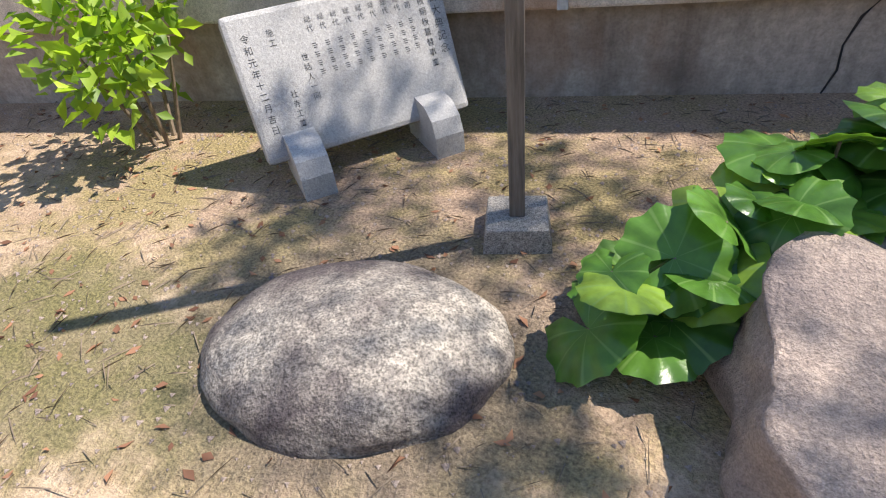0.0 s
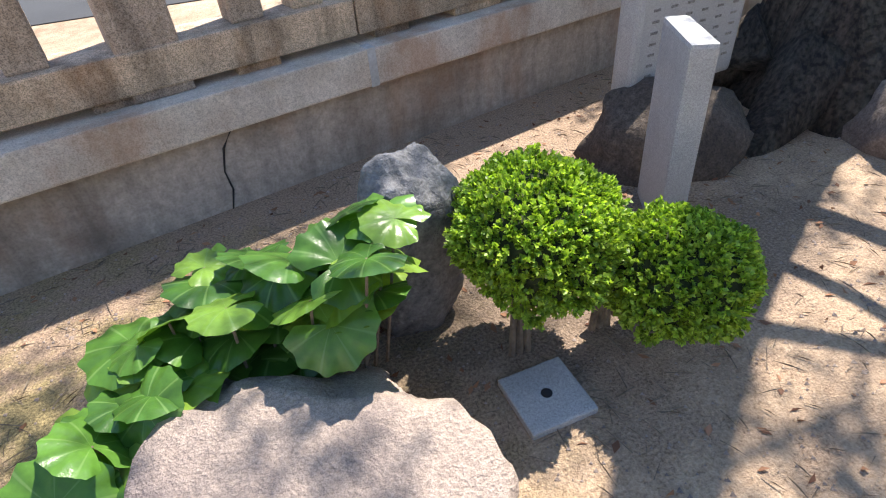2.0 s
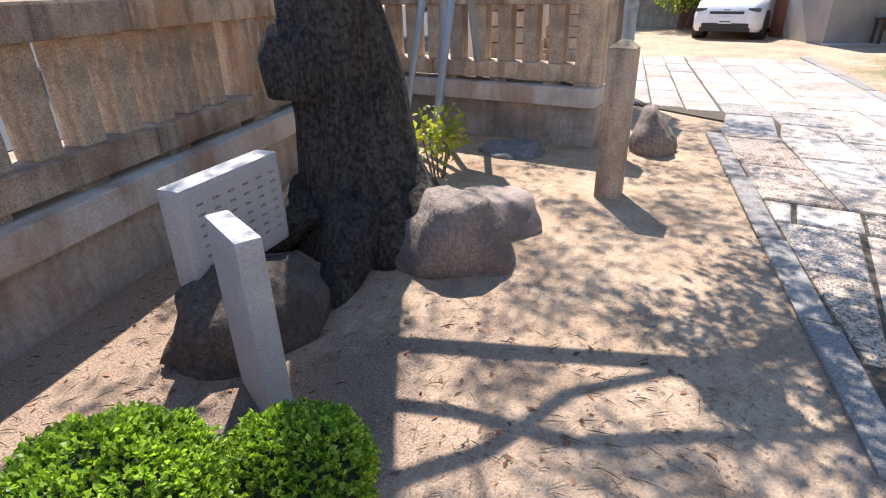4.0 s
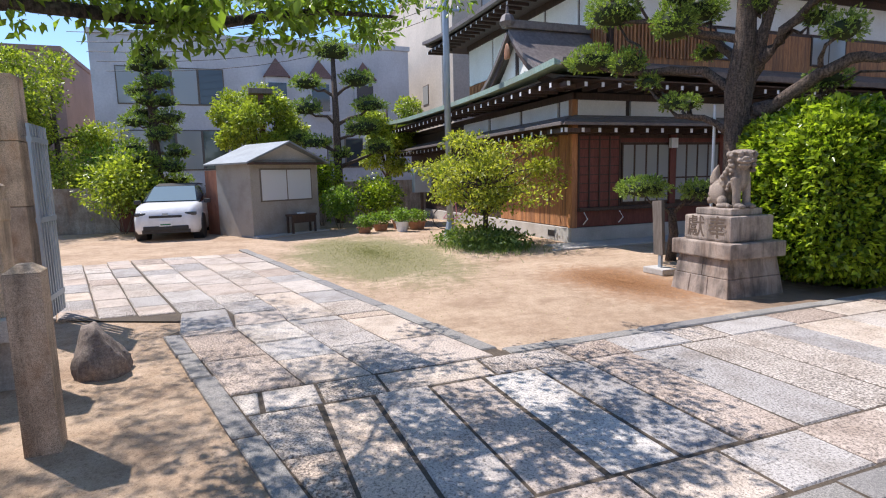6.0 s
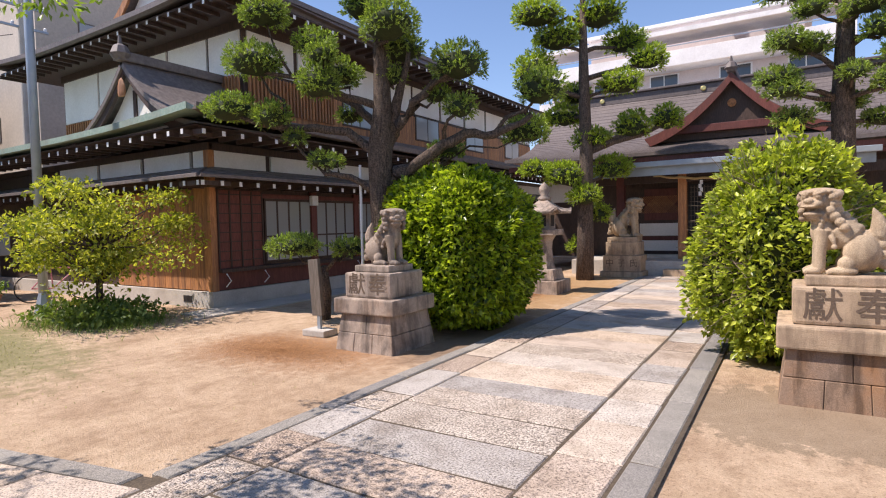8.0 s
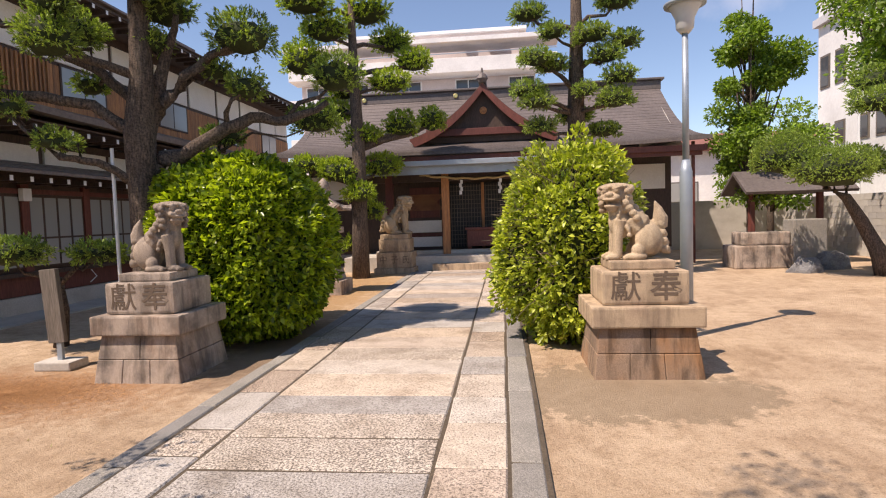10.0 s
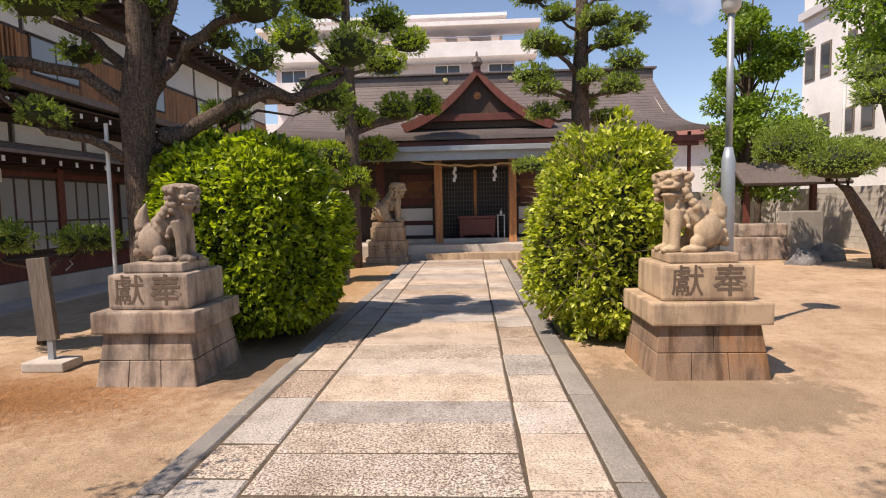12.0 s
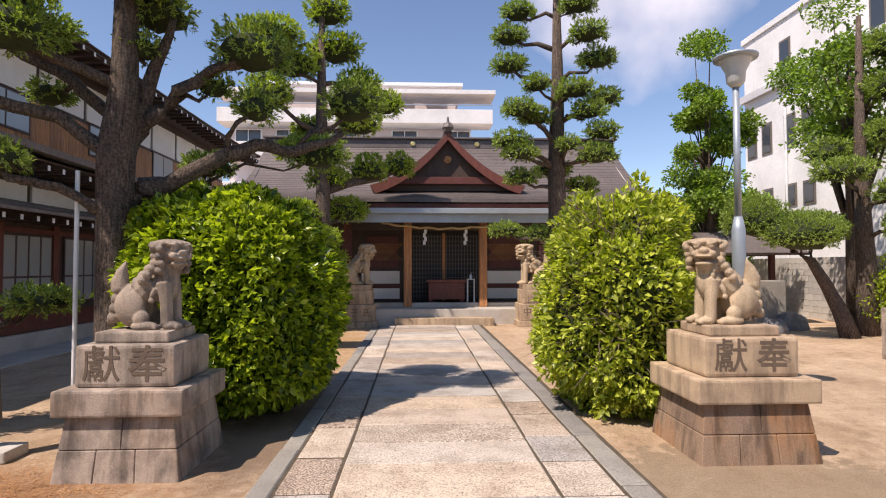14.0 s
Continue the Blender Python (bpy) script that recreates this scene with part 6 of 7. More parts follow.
part("balcony_roof", bx(-11.9, 10.4, -5.3, -2.5, 15.4, 15.75, 0.03), WHITE_FACADE, pink)
part("handrail", bx(-11.6, 10.2, -5.02, -4.96, 14.55, 14.62), METAL_BLUE, pink)
for x in (-10.8, -7.5, -3, 2.0, 6.4):
    w = part("window", bx(x, x + 2.2, -3.06, -2.98, 11.7, 13.0), WHITE_PAINT, pink)
    for k in (0, 1):
        part("pane", bx(x + 0.1 + k * 1.03, x + 1.05 + k * 1.03, -3.08, -3.06, 11.8, 12.9), DARK_GLASS, w)
for x in (2.6, 4.6, 5.4):
    part("air_unit", bx(x, x + 0.7, -2.5, -2.05, 15.9, 16.6, 0.02), WHITE_PAINT, pink)
white = block("white_building", "white rendered building with narrow dark windows", 10.0, 24, 8, 24.5, 11.3, WHITE_FACADE, [("W", y - 16.6, y - 15.95, z, z + h) for y in (12.0, 14.0, 16.5, 18.4, 20.6, 21.6, 23.0, 24.0) for z, h in ((3.9, 0.9), (6.2, 1.3))] + [("W", y - 16.6, y - 15.95, 9.0, 10.5) for y in (13.0, 17.4, 21.8)])
part("ledge", bx(-7.2, 7.1, -8.3, 8.3, 8.7, 9.0), GREY_FACADE, white)
part("downpipe", tube(bm_new(), [(-7.06, 5.5, 0), (-7.06, 5.5, 8.4)], [0.05, 0.05], 8), WHITE_PAINT, white)
low = block("low_building", "low pale house with a rust-red roof beyond the yard", 4.5, 15, 30, 38, 4.4, WHITE_FACADE, [("S", -4.2, -2.6, 1.6, 3.0), ("S", -1.0, 0.8, 1.6, 3.0)])
part("roof", sheet(bm_new(), [[(-5.6, -4.5, 4.6), (5.6, -4.5, 4.6)], [(-5.6, 0, 5.9), (5.6, 0, 5.9)], [(-5.6, 4.5, 4.6), (5.6, 4.5, 4.6)]], 0.12), surface("rust_red_roof", (0.2, 0.075, 0.055), (0.32, 0.14, 0.1), 14, 1.0, 0.7, 0.3), low, "rust-red sloping roof")
bwall = thing("block_wall", "grey concrete block wall along the side yard", "wall", (0, 0, 0), 0, "", "structure")
part("wall_body", bx(8.0, 8.15, 6, 30, -0.2, 1.9), CONCRETE, bwall)
part("wall_body", bx(3.6, 8.0, 23.0, 23.15, -0.2, 1.9), CONCRETE, bwall)
gwall = thing("garden_wall", "low grey wall behind the flower beds", "wall", (-21.5, 0, 0), 0, "", "structure")
part("wall_body", bx(-1.0, -0.85, -9, 8.0, -0.2, 1.5), RENDERED, gwall)
back = thing("boundary_wall", "plain grey wall closing the yard", "wall", (0, 0, 0), 0, "", "structure")
part("wall_body", bx(8.0, 8.2, -6, 6, -0.2, 2.2), CONCRETE, back)
road = tagged(part("road", bx(-60, 40, -27, -7.6, -0.05, 0.012), surface("asphalt", (0.04, 0.04, 0.042), (0.07, 0.07, 0.07), 80, 1, 0.9, 0.3)), "grey asphalt street beyond the fence", "road", kind="structure")

# ---- car ----
car = thing("car", "white compact crossover car parked beside the hut", "car", (-20.2, -1.85, 0), -6)
PAINTW = plain("car_paint", (0.8, 0.8, 0.8), 0.2)
TYRE = plain("tyre_rubber", (0.02, 0.02, 0.02), 0.8)
CARB = plain("black_plastic", (0.025, 0.025, 0.027), 0.5)


def loft(sections, material, name, parent, label="", bevel=0.0):
    """Skin through cross sections (x, half width low, half width high, z low, z high)."""
    bm = bm_new()
    rings = []
    for x, w0, w1, z0, z1 in sections:
        zm = z0 + (z1 - z0) * 0.55
        wm = max(w0, w1)
        rings.append([bm.verts.new(p) for p in ((x, -w0 * 0.92, z0), (x, -wm, z0 + 0.1), (x, -wm, zm), (x, -w1 * 0.97, z1 - 0.04), (x, -w1 * 0.8, z1), (x, w1 * 0.8, z1), (x, w1 * 0.97, z1 - 0.04), (x, wm, zm), (x, wm, z0 + 0.1), (x, w0 * 0.92, z0))])
    for a, b in zip(rings, rings[1:]):
        for k in range(10):
            bm.faces.new((a[k], a[(k + 1) % 10], b[(k + 1) % 10], b[k]))
    bm.faces.new(rings[0])
    bm.faces.new(rings[-1][::-1])
    bmesh.ops.recalc_face_normals(bm, faces=bm.faces)
    ob = part(name, bm, material, parent, label, True)
    return ob


loft([(2.02, 0.6, 0.55, 0.3, 0.62), (1.95, 0.78, 0.72, 0.22, 0.82), (1.7, 0.86, 0.8, 0.2, 0.98), (1.0, 0.88, 0.84, 0.2, 1.06), (0.0, 0.88, 0.85, 0.2, 1.04), (-1.4, 0.88, 0.84, 0.2, 1.1), (-1.95, 0.84, 0.8, 0.3, 1.08), (-2.08, 0.7, 0.7, 0.4, 0.95)], PAINTW, "body", car)
cab = loft([(1.02, 0.78, 0.76, 0.98, 1.07), (0.35, 0.8, 0.64, 0.98, 1.5), (-0.3, 0.8, 0.64, 0.98, 1.58), (-1.3, 0.8, 0.62, 0.98, 1.54), (-1.95, 0.78, 0.6, 0.98, 1.15)], DARK_GLASS, "cabin", car, "dark glass cabin")
part("roof_panel", sheet(bm_new(), [[(0.3, -0.55, 1.52), (0.3, 0.55, 1.52)], [(-0.4, -0.57, 1.595), (-0.4, 0.57, 1.595)], [(-1.4, -0.55, 1.555), (-1.4, 0.55, 1.555)]], 0.02), CARB, car, "black roof")
part("windscreen", sheet(bm_new(), [[(1.0, -0.68, 1.085), (1.0, 0.68, 1.085)], [(0.38, -0.56, 1.5), (0.38, 0.56, 1.5)]], 0.01), glass("windscreen_glass", (0.2, 0.27, 0.3)), car, "reflecting windscreen")
part("grille", bx(1.96, 2.05, -0.58, 0.58, 0.3, 0.43, 0.03), CARB, car)
part("lower_intake", bx(1.97, 2.02, -0.62, 0.62, 0.22, 0.33, 0.015), CARB, car)
part("upper_intake", bx(1.93, 2.012, -0.42, 0.42, 0.64, 0.72, 0.02), CARB, car)
part("badge", bx(2.012, 2.02, -0.07, 0.07, 0.73, 0.78, 0.004), METAL_BLUE, car, "small plain metal badge")
part("number_plate", bx(2.05, 2.062, -0.165, 0.165, 0.42, 0.585, 0.004), WHITE_PAINT, car)
part("plate_bar", bx(2.062, 2.064, -0.13, 0.13, 0.45, 0.49), plain("plate_green", (0.05, 0.2, 0.1)), car, "dark green plate marks")
for s in (-1, 1):
    part("headlight", bx(1.8, 1.975, s * 0.64 - 0.15, s * 0.64 + 0.15, 0.7, 0.8, 0.03), DARK_GLASS, car, "dark glass headlight")
    part("mirror", bx(0.75, 0.9, s * 0.95 - 0.09, s * 0.95 + 0.09, 1.0, 1.12, 0.03), CARB, car)
    for x in (1.28, -1.28):
        wh = part("wheel", tube(bm_new(), [(x, s * 0.88, 0.33), (x, s * 0.66, 0.33)], [0.33, 0.33], 22), TYRE, car, "black tyre")
        part("rim", tube(bm_new(), [(x, s * 0.885, 0.33), (x, s * 0.8, 0.33)], [0.2, 0.2], 16), METAL_BLUE, wh, "silver rim")
        part("arch", tube(bm_new(), [(x, s * 0.892, 0.34), (x, s * 0.6, 0.34)], [0.39, 0.39], 20), CARB, car, "black wheel arch")

# ---- lamp post, flagpole, signs ----
lamp = thing("street_lamp", "pale blue-grey lamp post with a cone-shaped head", "lamp", (-0.6, 7.25, 0))
part("base_tube", tube(bm_new(), [(0, 0, 0), (0, 0, 2.05), (0, 0, 2.2)], [0.075, 0.075, 0.045], 16), METAL_BLUE, lamp, smooth=True)
part("pole", tube(bm_new(), [(0, 0, 2.15), (0, 0, 3.75)], [0.04, 0.036], 14), METAL_BLUE, lamp, smooth=True)
part("lantern_cone", lathe(bm_new(), [(0.05, 3.72), (0.1, 3.78), (0.11, 3.9), (0.17, 4.02), (0.2, 4.06)], 20), plain("frosted_globe", (0.55, 0.56, 0.55), 0.4), lamp, "frosted cone", True)
part("cap", lathe(bm_new(), [(0.24, 4.05), (0.245, 4.08), (0.12, 4.13), (0.02, 4.14)], 24), METAL_BLUE, lamp, "", True)
fl = thing("flagpole", "tall pale blue-grey steel pole with a flared foot", "pole", (-14.5, 4.95, 0))
part("foot", tube(bm_new(), [(0, 0, 0), (0, 0, 0.45)], [0.2, 0.09], 8), METAL_BLUE, fl)
part("pole", tube(bm_new(), [(0, 0, 0.4), (0, 0, 6.0), (0, 0, 6.05), (0, 0, 11)], [0.085, 0.08, 0.065, 0.05], 14), METAL_BLUE, fl, smooth=True)
st = thing("wooden_marker", "leaning weathered grey wooden marker board on a small concrete foot", "sign", (-7.95, 5.9, 0))
part("foot", bx(-0.22, 0.22, -0.15, 0.15, 0, 0.1, 0.015), CONCRETE, st)
part("stake", bx(-0.03, 0.03, -0.02, 0.02, 0.05, 0.4), METAL_BLUE, st)
part("board", bx(-0.1, 0.1, -0.03, 0.03, 0.3, 1.15, 0.006), GREY_WOOD, st).matrix_basis = pose(0, 0, 0, 0, -4, 0)
# stone lantern
def lantern(x, y, s=1.0):
    t = thing("stone_lantern", "weathered grey stone lantern with upturned cap", "lantern", (x, y, 0))
    part("base", bx(-0.45, 0.45, -0.45, 0.45, -0.02, 0.3, 0.02), PEDESTAL, t)
    part("base", bx(-0.34, 0.34, -0.34, 0.34, 0.302, 0.55, 0.02, top=0.05), PEDESTAL, t)
    part("shaft", lathe(bm_new(), [(0.25, 0.55), (0.2, 0.7), (0.17, 1.0), (0.19, 1.2), (0.27, 1.32)], 6), PEDESTAL, t)
    part("platform", bx(-0.33, 0.33, -0.33, 0.33, 1.322, 1.46, 0.02), PEDESTAL, t)
    fb = part("fire_box", bx(-0.19, 0.19, -0.19, 0.19, 1.462, 1.85, 0.01), PEDESTAL, t)
    for sx, sy in ((0, -1), (1, 0)):
        part("opening", bx(-0.11 if sx == 0 else 0.185, 0.11 if sx == 0 else 0.195, -0.195 if sy else -0.11, -0.185 if sy else 0.11, 1.53, 1.78), INK, fb, "dark opening")
    bm = bm_new()
    n = 8
    grid = []
    for i in range(7):
        u = i / 6
        r = 0.52 * (1 - u) + 0.1 * u
        z = 1.86 + 0.28 * u ** 1.6
        grid.append([(r * math.copysign(min(1, abs(math.cos(a)) * 1.3), math.cos(a)), r * math.copysign(min(1, abs(math.sin(a)) * 1.3), math.sin(a)), z + (0.1 * (1 - u) ** 3 if abs(abs(math.cos(a)) - abs(math.sin(a))) < 0.2 else 0)) for a in [TAU * (k / 24) + TAU / 48 * 0 for k in range(25)]])
    sheet(bm, grid, 0.05)
    part("cap", bm, PEDESTAL, t)
    part("finial", lathe(bm_new(), [(0.14, 2.12), (0.16, 2.18), (0.08, 2.24), (0.13, 2.33), (0.12, 2.42), (0.01, 2.54)], 14), PEDESTAL, t, "", True)
    return t


lantern(-6.75, 12.0)

# ---- garden by the fence ----
def wall_y(x):
    return WALL_AT[1] + WALL_SLOPE * (x - WALL_AT[0])


tab = thing("inscribed_tablet", "pale grey granite tablet with columns of small carved writing", "tablet", (1.405, -2.01, 0), 51.4)
lean = pose(0, -0.02, 0.09, 24, 0, 0)
part("panel", bx(-0.42, 0.42, -0.05, 0.05, 0.0, 0.53, 0.02), GRANITE, tab).matrix_basis = lean
for x in (-0.255, 0.28):
    bm = bm_new()
    prof = [(0.165, 0.0), (0.165, 0.09), (0.14, 0.15), (0.08, 0.19), (-0.06, 0.2), (-0.12, 0.16), (-0.12, 0)]
    sheet(bm, [[(x - 0.06, y, z), (x + 0.06, y, z)] for y, z in prof])
    for sx in (-0.06, 0.06):
        bm.faces.new([bm.verts.new((x + sx, y, z)) for y, z in (prof if sx > 0 else prof[::-1])])
    bmesh.ops.remove_doubles(bm, verts=bm.verts, dist=0.0005)
    bmesh.ops.recalc_face_normals(bm, faces=bm.faces)
    part("foot", bm, GRANITE, tab)


def column_text(text, x, top, size):
    for k, c in enumerate(text):
        words(c, size * 0.84, 0.0006, INK, tab, lean @ pose(x, 0.0505, top - (k + 0.5) * size * 1.04, 90, 0, 180), "carved black character", -0.0004)


def column_bars(x, top, size, n):
    for k in range(n):
        z = top - (k + 0.5) * size * 1.04
        bm = bm_new()
        for j in (-1, 0, 1):
            box(bm, x - size * (0.3 - 0.08 * abs(j)), x + size * (0.26 + 0.04 * j), 0.05, 0.0508, z + j * size * 0.24 - size * 0.035, z + j * size * 0.24 + size * 0.035)
        part("carved_mark", bm, INK, tab, "carved black mark").matrix_basis = lean


column_text("御大典記念", -0.375, 0.46, 0.046)
column_text("屋根銅板葺替事業", -0.32, 0.49, 0.037)
column_text("宮司", -0.265, 0.48, 0.033)
column_bars(-0.265, 0.39, 0.03, 4)
for k in range(8):
    column_text("総代", -0.222 + 0.049 * k, 0.475, 0.03)
    column_bars(-0.222 + 0.049 * k, 0.385, 0.03, 4)
column_text("世話人一同", 0.17, 0.355, 0.034)
column_text("施工", 0.265, 0.46, 0.033)
column_text("社寺工業", 0.25, 0.24, 0.034)
column_text("令和元年十二月吉日", 0.355, 0.46, 0.039)
boul = tagged(part("round_boulder", rock(bm_new(), (0.41, 0.31, 0.16), 2, 5, 0.07, 0.0), BOULDER, None, "", True), "speckled grey rounded boulder set in soil", "boulder")
boul.matrix_basis = pose(0.93, -1.1, -0.02, 0, 0, 18)
pl = thing("steel_post", "thin grey square post in a concrete foot", "post", (0.70, -1.72, 0), 20)
part("foot", bx(-0.11, 0.11, -0.11, 0.11, -0.02, 0.08, 0.006, top=0.015), KERB, pl)
part("post", bx(-0.024, 0.024, -0.024, 0.024, 0.08, 2.2, 0.004), GREY_WOOD, pl)
bigr = tagged(part("flat_rock", rock(bm_new(), (0.44, 0.47, 0.40), 7, 5, 0.16, 0.62, 3, 2.2, 0.78), PALE_ROCK, None, "", True), "large pale pinkish flat-topped rock", "rock")
bigr.matrix_basis = pose(-0.35, -1.38, -0.05, -14, 0, 10)
ups = tagged(part("standing_stone", rock(bm_new(), (0.165, 0.135, 0.35), 9, 5, 0.16, 0.0, 0, 1.5, 0.7, -0.95), DARK_ROCK, None, "", True), "dark grey upright natural stone", "rock")
ups.matrix_basis = pose(-0.78, -1.98, -0.03, 0, -4, 20)
cov = thing("valve_cover", "pale blue-grey square stone cover with a centre hole", "cover", (-1.047, -1.455, 0), 4)
part("plate", bx(-0.112, 0.112, -0.112, 0.112, -0.02, 0.025, 0.008), GRANITE, cov)
part("hole", lathe(bm_new(), [(0.018, 0.024), (0.018, 0.027)], 12), INK, cov, "dark centre hole")


def leaf_disc(seed, r):
    """One large lobed glossy leaf with a cupped, wavy blade."""
    rr = random.Random(seed)
    bm = bm_new()
    c = bm.verts.new((0, 0, 0))
    rings = []
    n = 67
    for k, f in enumerate((0.3, 0.55, 0.8, 1.0)):
        ring = []
        for i in range(n):
            a = 0.22 + (TAU - 0.44) * i / (n - 1)
            lobe = 1 + (0.11 * (1 - abs(math.sin(a * 5.5))) - 0.04) * f * f + 0.012 * rr.uniform(-1, 1) * f
            notch = 1 - 0.35 * math.exp(-((min(a, TAU - a)) / 0.35) ** 2)
            x, y = r * f * lobe * notch * math.cos(a), r * f * lobe * notch * math.sin(a)
            z = r * (0.22 * f - 0.3 * f * f + 0.018 * math.cos(a * 11) * f * f + 0.09 * math.sin(a * 2 + seed) * f * f)
            ring.append(bm.verts.new((x, y, z)))
        rings.append(ring)
    for i in range(n - 1):
        bm.faces.new((c, rings[0][i], rings[0][i + 1]))
        for a, b in zip(rings, rings[1:]):
            bm.faces.new((a[i], b[i], b[i + 1], a[i + 1]))
    return bm


def big_leaf_material():
    m, n, l, b = nodes_of("glossy_leaf")
    tc = n.new("ShaderNodeTexCoord")
    oi = n.new("ShaderNodeObjectInfo")
    sep = n.new("ShaderNodeSeparateXYZ")
    l.new(tc.outputs["Object"], sep.inputs[0])
    at = n.new("ShaderNodeMath")
    at.operation = "ARCTAN2"
    l.new(sep.outputs[1], at.inputs[0])
    l.new(sep.outputs[0], at.inputs[1])
    ml = n.new("ShaderNodeMath")
    ml.operation = "MULTIPLY"
    ml.inputs[1].default_value = 8.0
    l.new(at.outputs[0], ml.inputs[0])
    cs = n.new("ShaderNodeMath")
    cs.operation = "COSINE"
    l.new(ml.outputs[0], cs.inputs[0])
    k = ramp(n, [(0.93, (0, 0, 0)), (1.0, (0.6, 0.6, 0.6))])
    l.new(cs.outputs[0], k.inputs[0])
    r = ramp(n, [(0.0, (0.05, 0.13, 0.022)), (0.6, (0.1, 0.225, 0.035)), (0.85, (0.17, 0.3, 0.045)), (1.0, (0.25, 0.38, 0.06))])
    l.new(oi.outputs["Random"], r.inputs[0])
    nz = noise_tex(n, l, tc.outputs["Object"], 18, 5)
    kk = ramp(n, [(0.3, (0.75, 0.75, 0.75)), (0.7, (1.2, 1.2, 1.1))])
    l.new(nz, kk.inputs[0])
    c0 = mix(n, l, 1.0, r.outputs[0], kk.outputs[0], "MULTIPLY")
    col = mix(n, l, k.outputs[0], c0, (0.2, 0.33, 0.1))
    l.new(col, b.inputs["Base Color"])
    b.inputs["Roughness"].default_value = 0.28
    bp = n.new("ShaderNodeBump")
    bp.inputs["Strength"].default_value, bp.inputs["Distance"].default_value = 0.5, 0.006
    l.new(nz, bp.inputs["Height"])
    l.new(bp.outputs[0], b.inputs["Normal"])
    t = n.new("ShaderNodeBsdfTranslucent")
    br = mix(n, l, 1.0, col, (1.5, 1.7, 0.6), "MULTIPLY")
    l.new(br, t.inputs[0])
    ms = n.new("ShaderNodeMixShader")
    ms.inputs[0].default_value = 0.25
    l.new(b.outputs[0], ms.inputs[1])
    l.new(t.outputs[0], ms.inputs[2])
    l.new(ms.outputs[0], n["Material Output"].inputs[0])
    return m


GLOSSY = big_leaf_material()
plant = thing("leopard_plant", "clump of large glossy round green leaves behind the flat rock", "plant", (-0.1, -1.66, 0.03))
lrng = random.Random(17)
meshes = []
for k in range(6):
    me = to_mesh(leaf_disc(k, 0.12), "leaf", True)
    me.materials.append(GLOSSY)
    meshes.append(me)
LEAF_SPOTS = 135
for i in range(LEAF_SPOTS):
    u = i / LEAF_SPOTS
    # an arc of leaves round the back of the rock
    ax = 0.40 - 0.92 * u + lrng.uniform(-0.12, 0.12)
    ay = 0.30 * (1 - u) ** 2 - 0.18 * math.sin(math.pi * u) + lrng.uniform(-0.14, 0.14) - 0.05
    z = max(0.07, 0.1 + 0.38 * u + lrng.uniform(-0.2, 0.12))
    lf = new("leaf", meshes[i % 6])
    lf.parent = plant
    s = lrng.uniform(0.7, 1.15)
    lf.matrix_basis = pose(ax, ay, z, lrng.uniform(-40, 4), lrng.uniform(-20, 20), lrng.uniform(0, 360)) @ Matrix.Scale(s, 4)
    part("leaf_stalk", tube(bm_new(), [(ax * 0.85, ay * 0.7 - 0.05, 0), (ax * 0.93, ay * 0.85, z * 0.6), (ax, ay, z)], [0.006, 0.005, 0.004], 5), TWIG, plant)

ball = thing("clipped_bush", "two-lobed clipped box bush with bright green small leaves", "bush", (-1.2, -1.75, 0))
for k, (dx, dy, z, r) in enumerate(((0.08, 0.04, 0.44, 0.26), (-0.30, 0.24, 0.31, 0.22))):
    rg = np.random.default_rng(100 + k)
    v, f = tufted((dx, dy, z), (r * 0.96, r * 0.96, r * 0.8), 38000 if k == 0 else 27000, 0.02, 0.0135, rg, k, 0.2)
    from_arrays("foliage", v, f, BOX_LEAF, ball)["kind"] = "stuff"
    # core painted dark for the shade within each lobe
    part("shade_core", core(bm_new(), (dx, dy, z), (r, r, r * 0.82), 3, 0.88, k, 0.16), INNER_SHADE, ball, "dark solid core with the foliage's inner shade put into its colour", True)
    for j in range(3):
        part("stem", tube(bm_new(), [(0.12 + 0.03 * j - 0.3 * k, 0.1, -0.02), (0.1 - 0.32 * k + 0.02 * j, 0.03, 0.2), (dx, dy, z - 0.1)], [0.014, 0.011, 0.008], 6), TWIG, ball)

slab = tagged(part("tall_stone_slab", bx(-0.05, 0.05, -0.2, 0.2, -0.05, 0.98, 0.018), GRANITE), "tall pale grey granite slab marker", "stone slab")
slab.matrix_basis = pose(-1.93, -2.13, -0.2, 3, 0, -24)
trock = tagged(part("dark_boulder", rock(bm_new(), (0.45, 0.36, 0.36), 13, 4, 0.2, 0, 5), surface("dark_brown_rock", (0.06, 0.045, 0.035), (0.17, 0.13, 0.1), 35, 2.5, 0.9, 0.8, (0.04, 0.03, 0.025), 0.6, 0, None, 0, 0.3, 0.02), None, "", True), "dark brown boulder under a stone tablet", "rock")
trock.matrix_basis = pose(-2.3, -2.65, -0.03)
t2 = thing("stone_tablet", "pale granite tablet with weathered carving set on a dark boulder", "tablet", (-2.42, -2.78, 0.28), 8)
part("panel", bx(-0.34, 0.34, -0.07, 0.07, 0.0, 0.5, 0.03), GRANITE, t2)
for k in range(6):
    bm = bm_new()
    for j in range(7):
        box(bm, -0.26 + k * 0.1 - 0.02, -0.26 + k * 0.1 + 0.02, 0.07, 0.0715, 0.1 + j * 0.05, 0.112 + j * 0.05)
    part("carved_column", bm, KERB, t2, "worn carved column of marks")


def stone(name, size, seed, mat_, loc, rz, label, facets=5, rough_=0.2, flat=0.0):
    ob = tagged(part(name, rock(bm_new(), size, seed, 4, rough_, flat, facets), mat_, None, "", True), label, "rock", "garden rocks")
    ob.matrix_basis = pose(*loc, 0, 0, rz)
    return ob


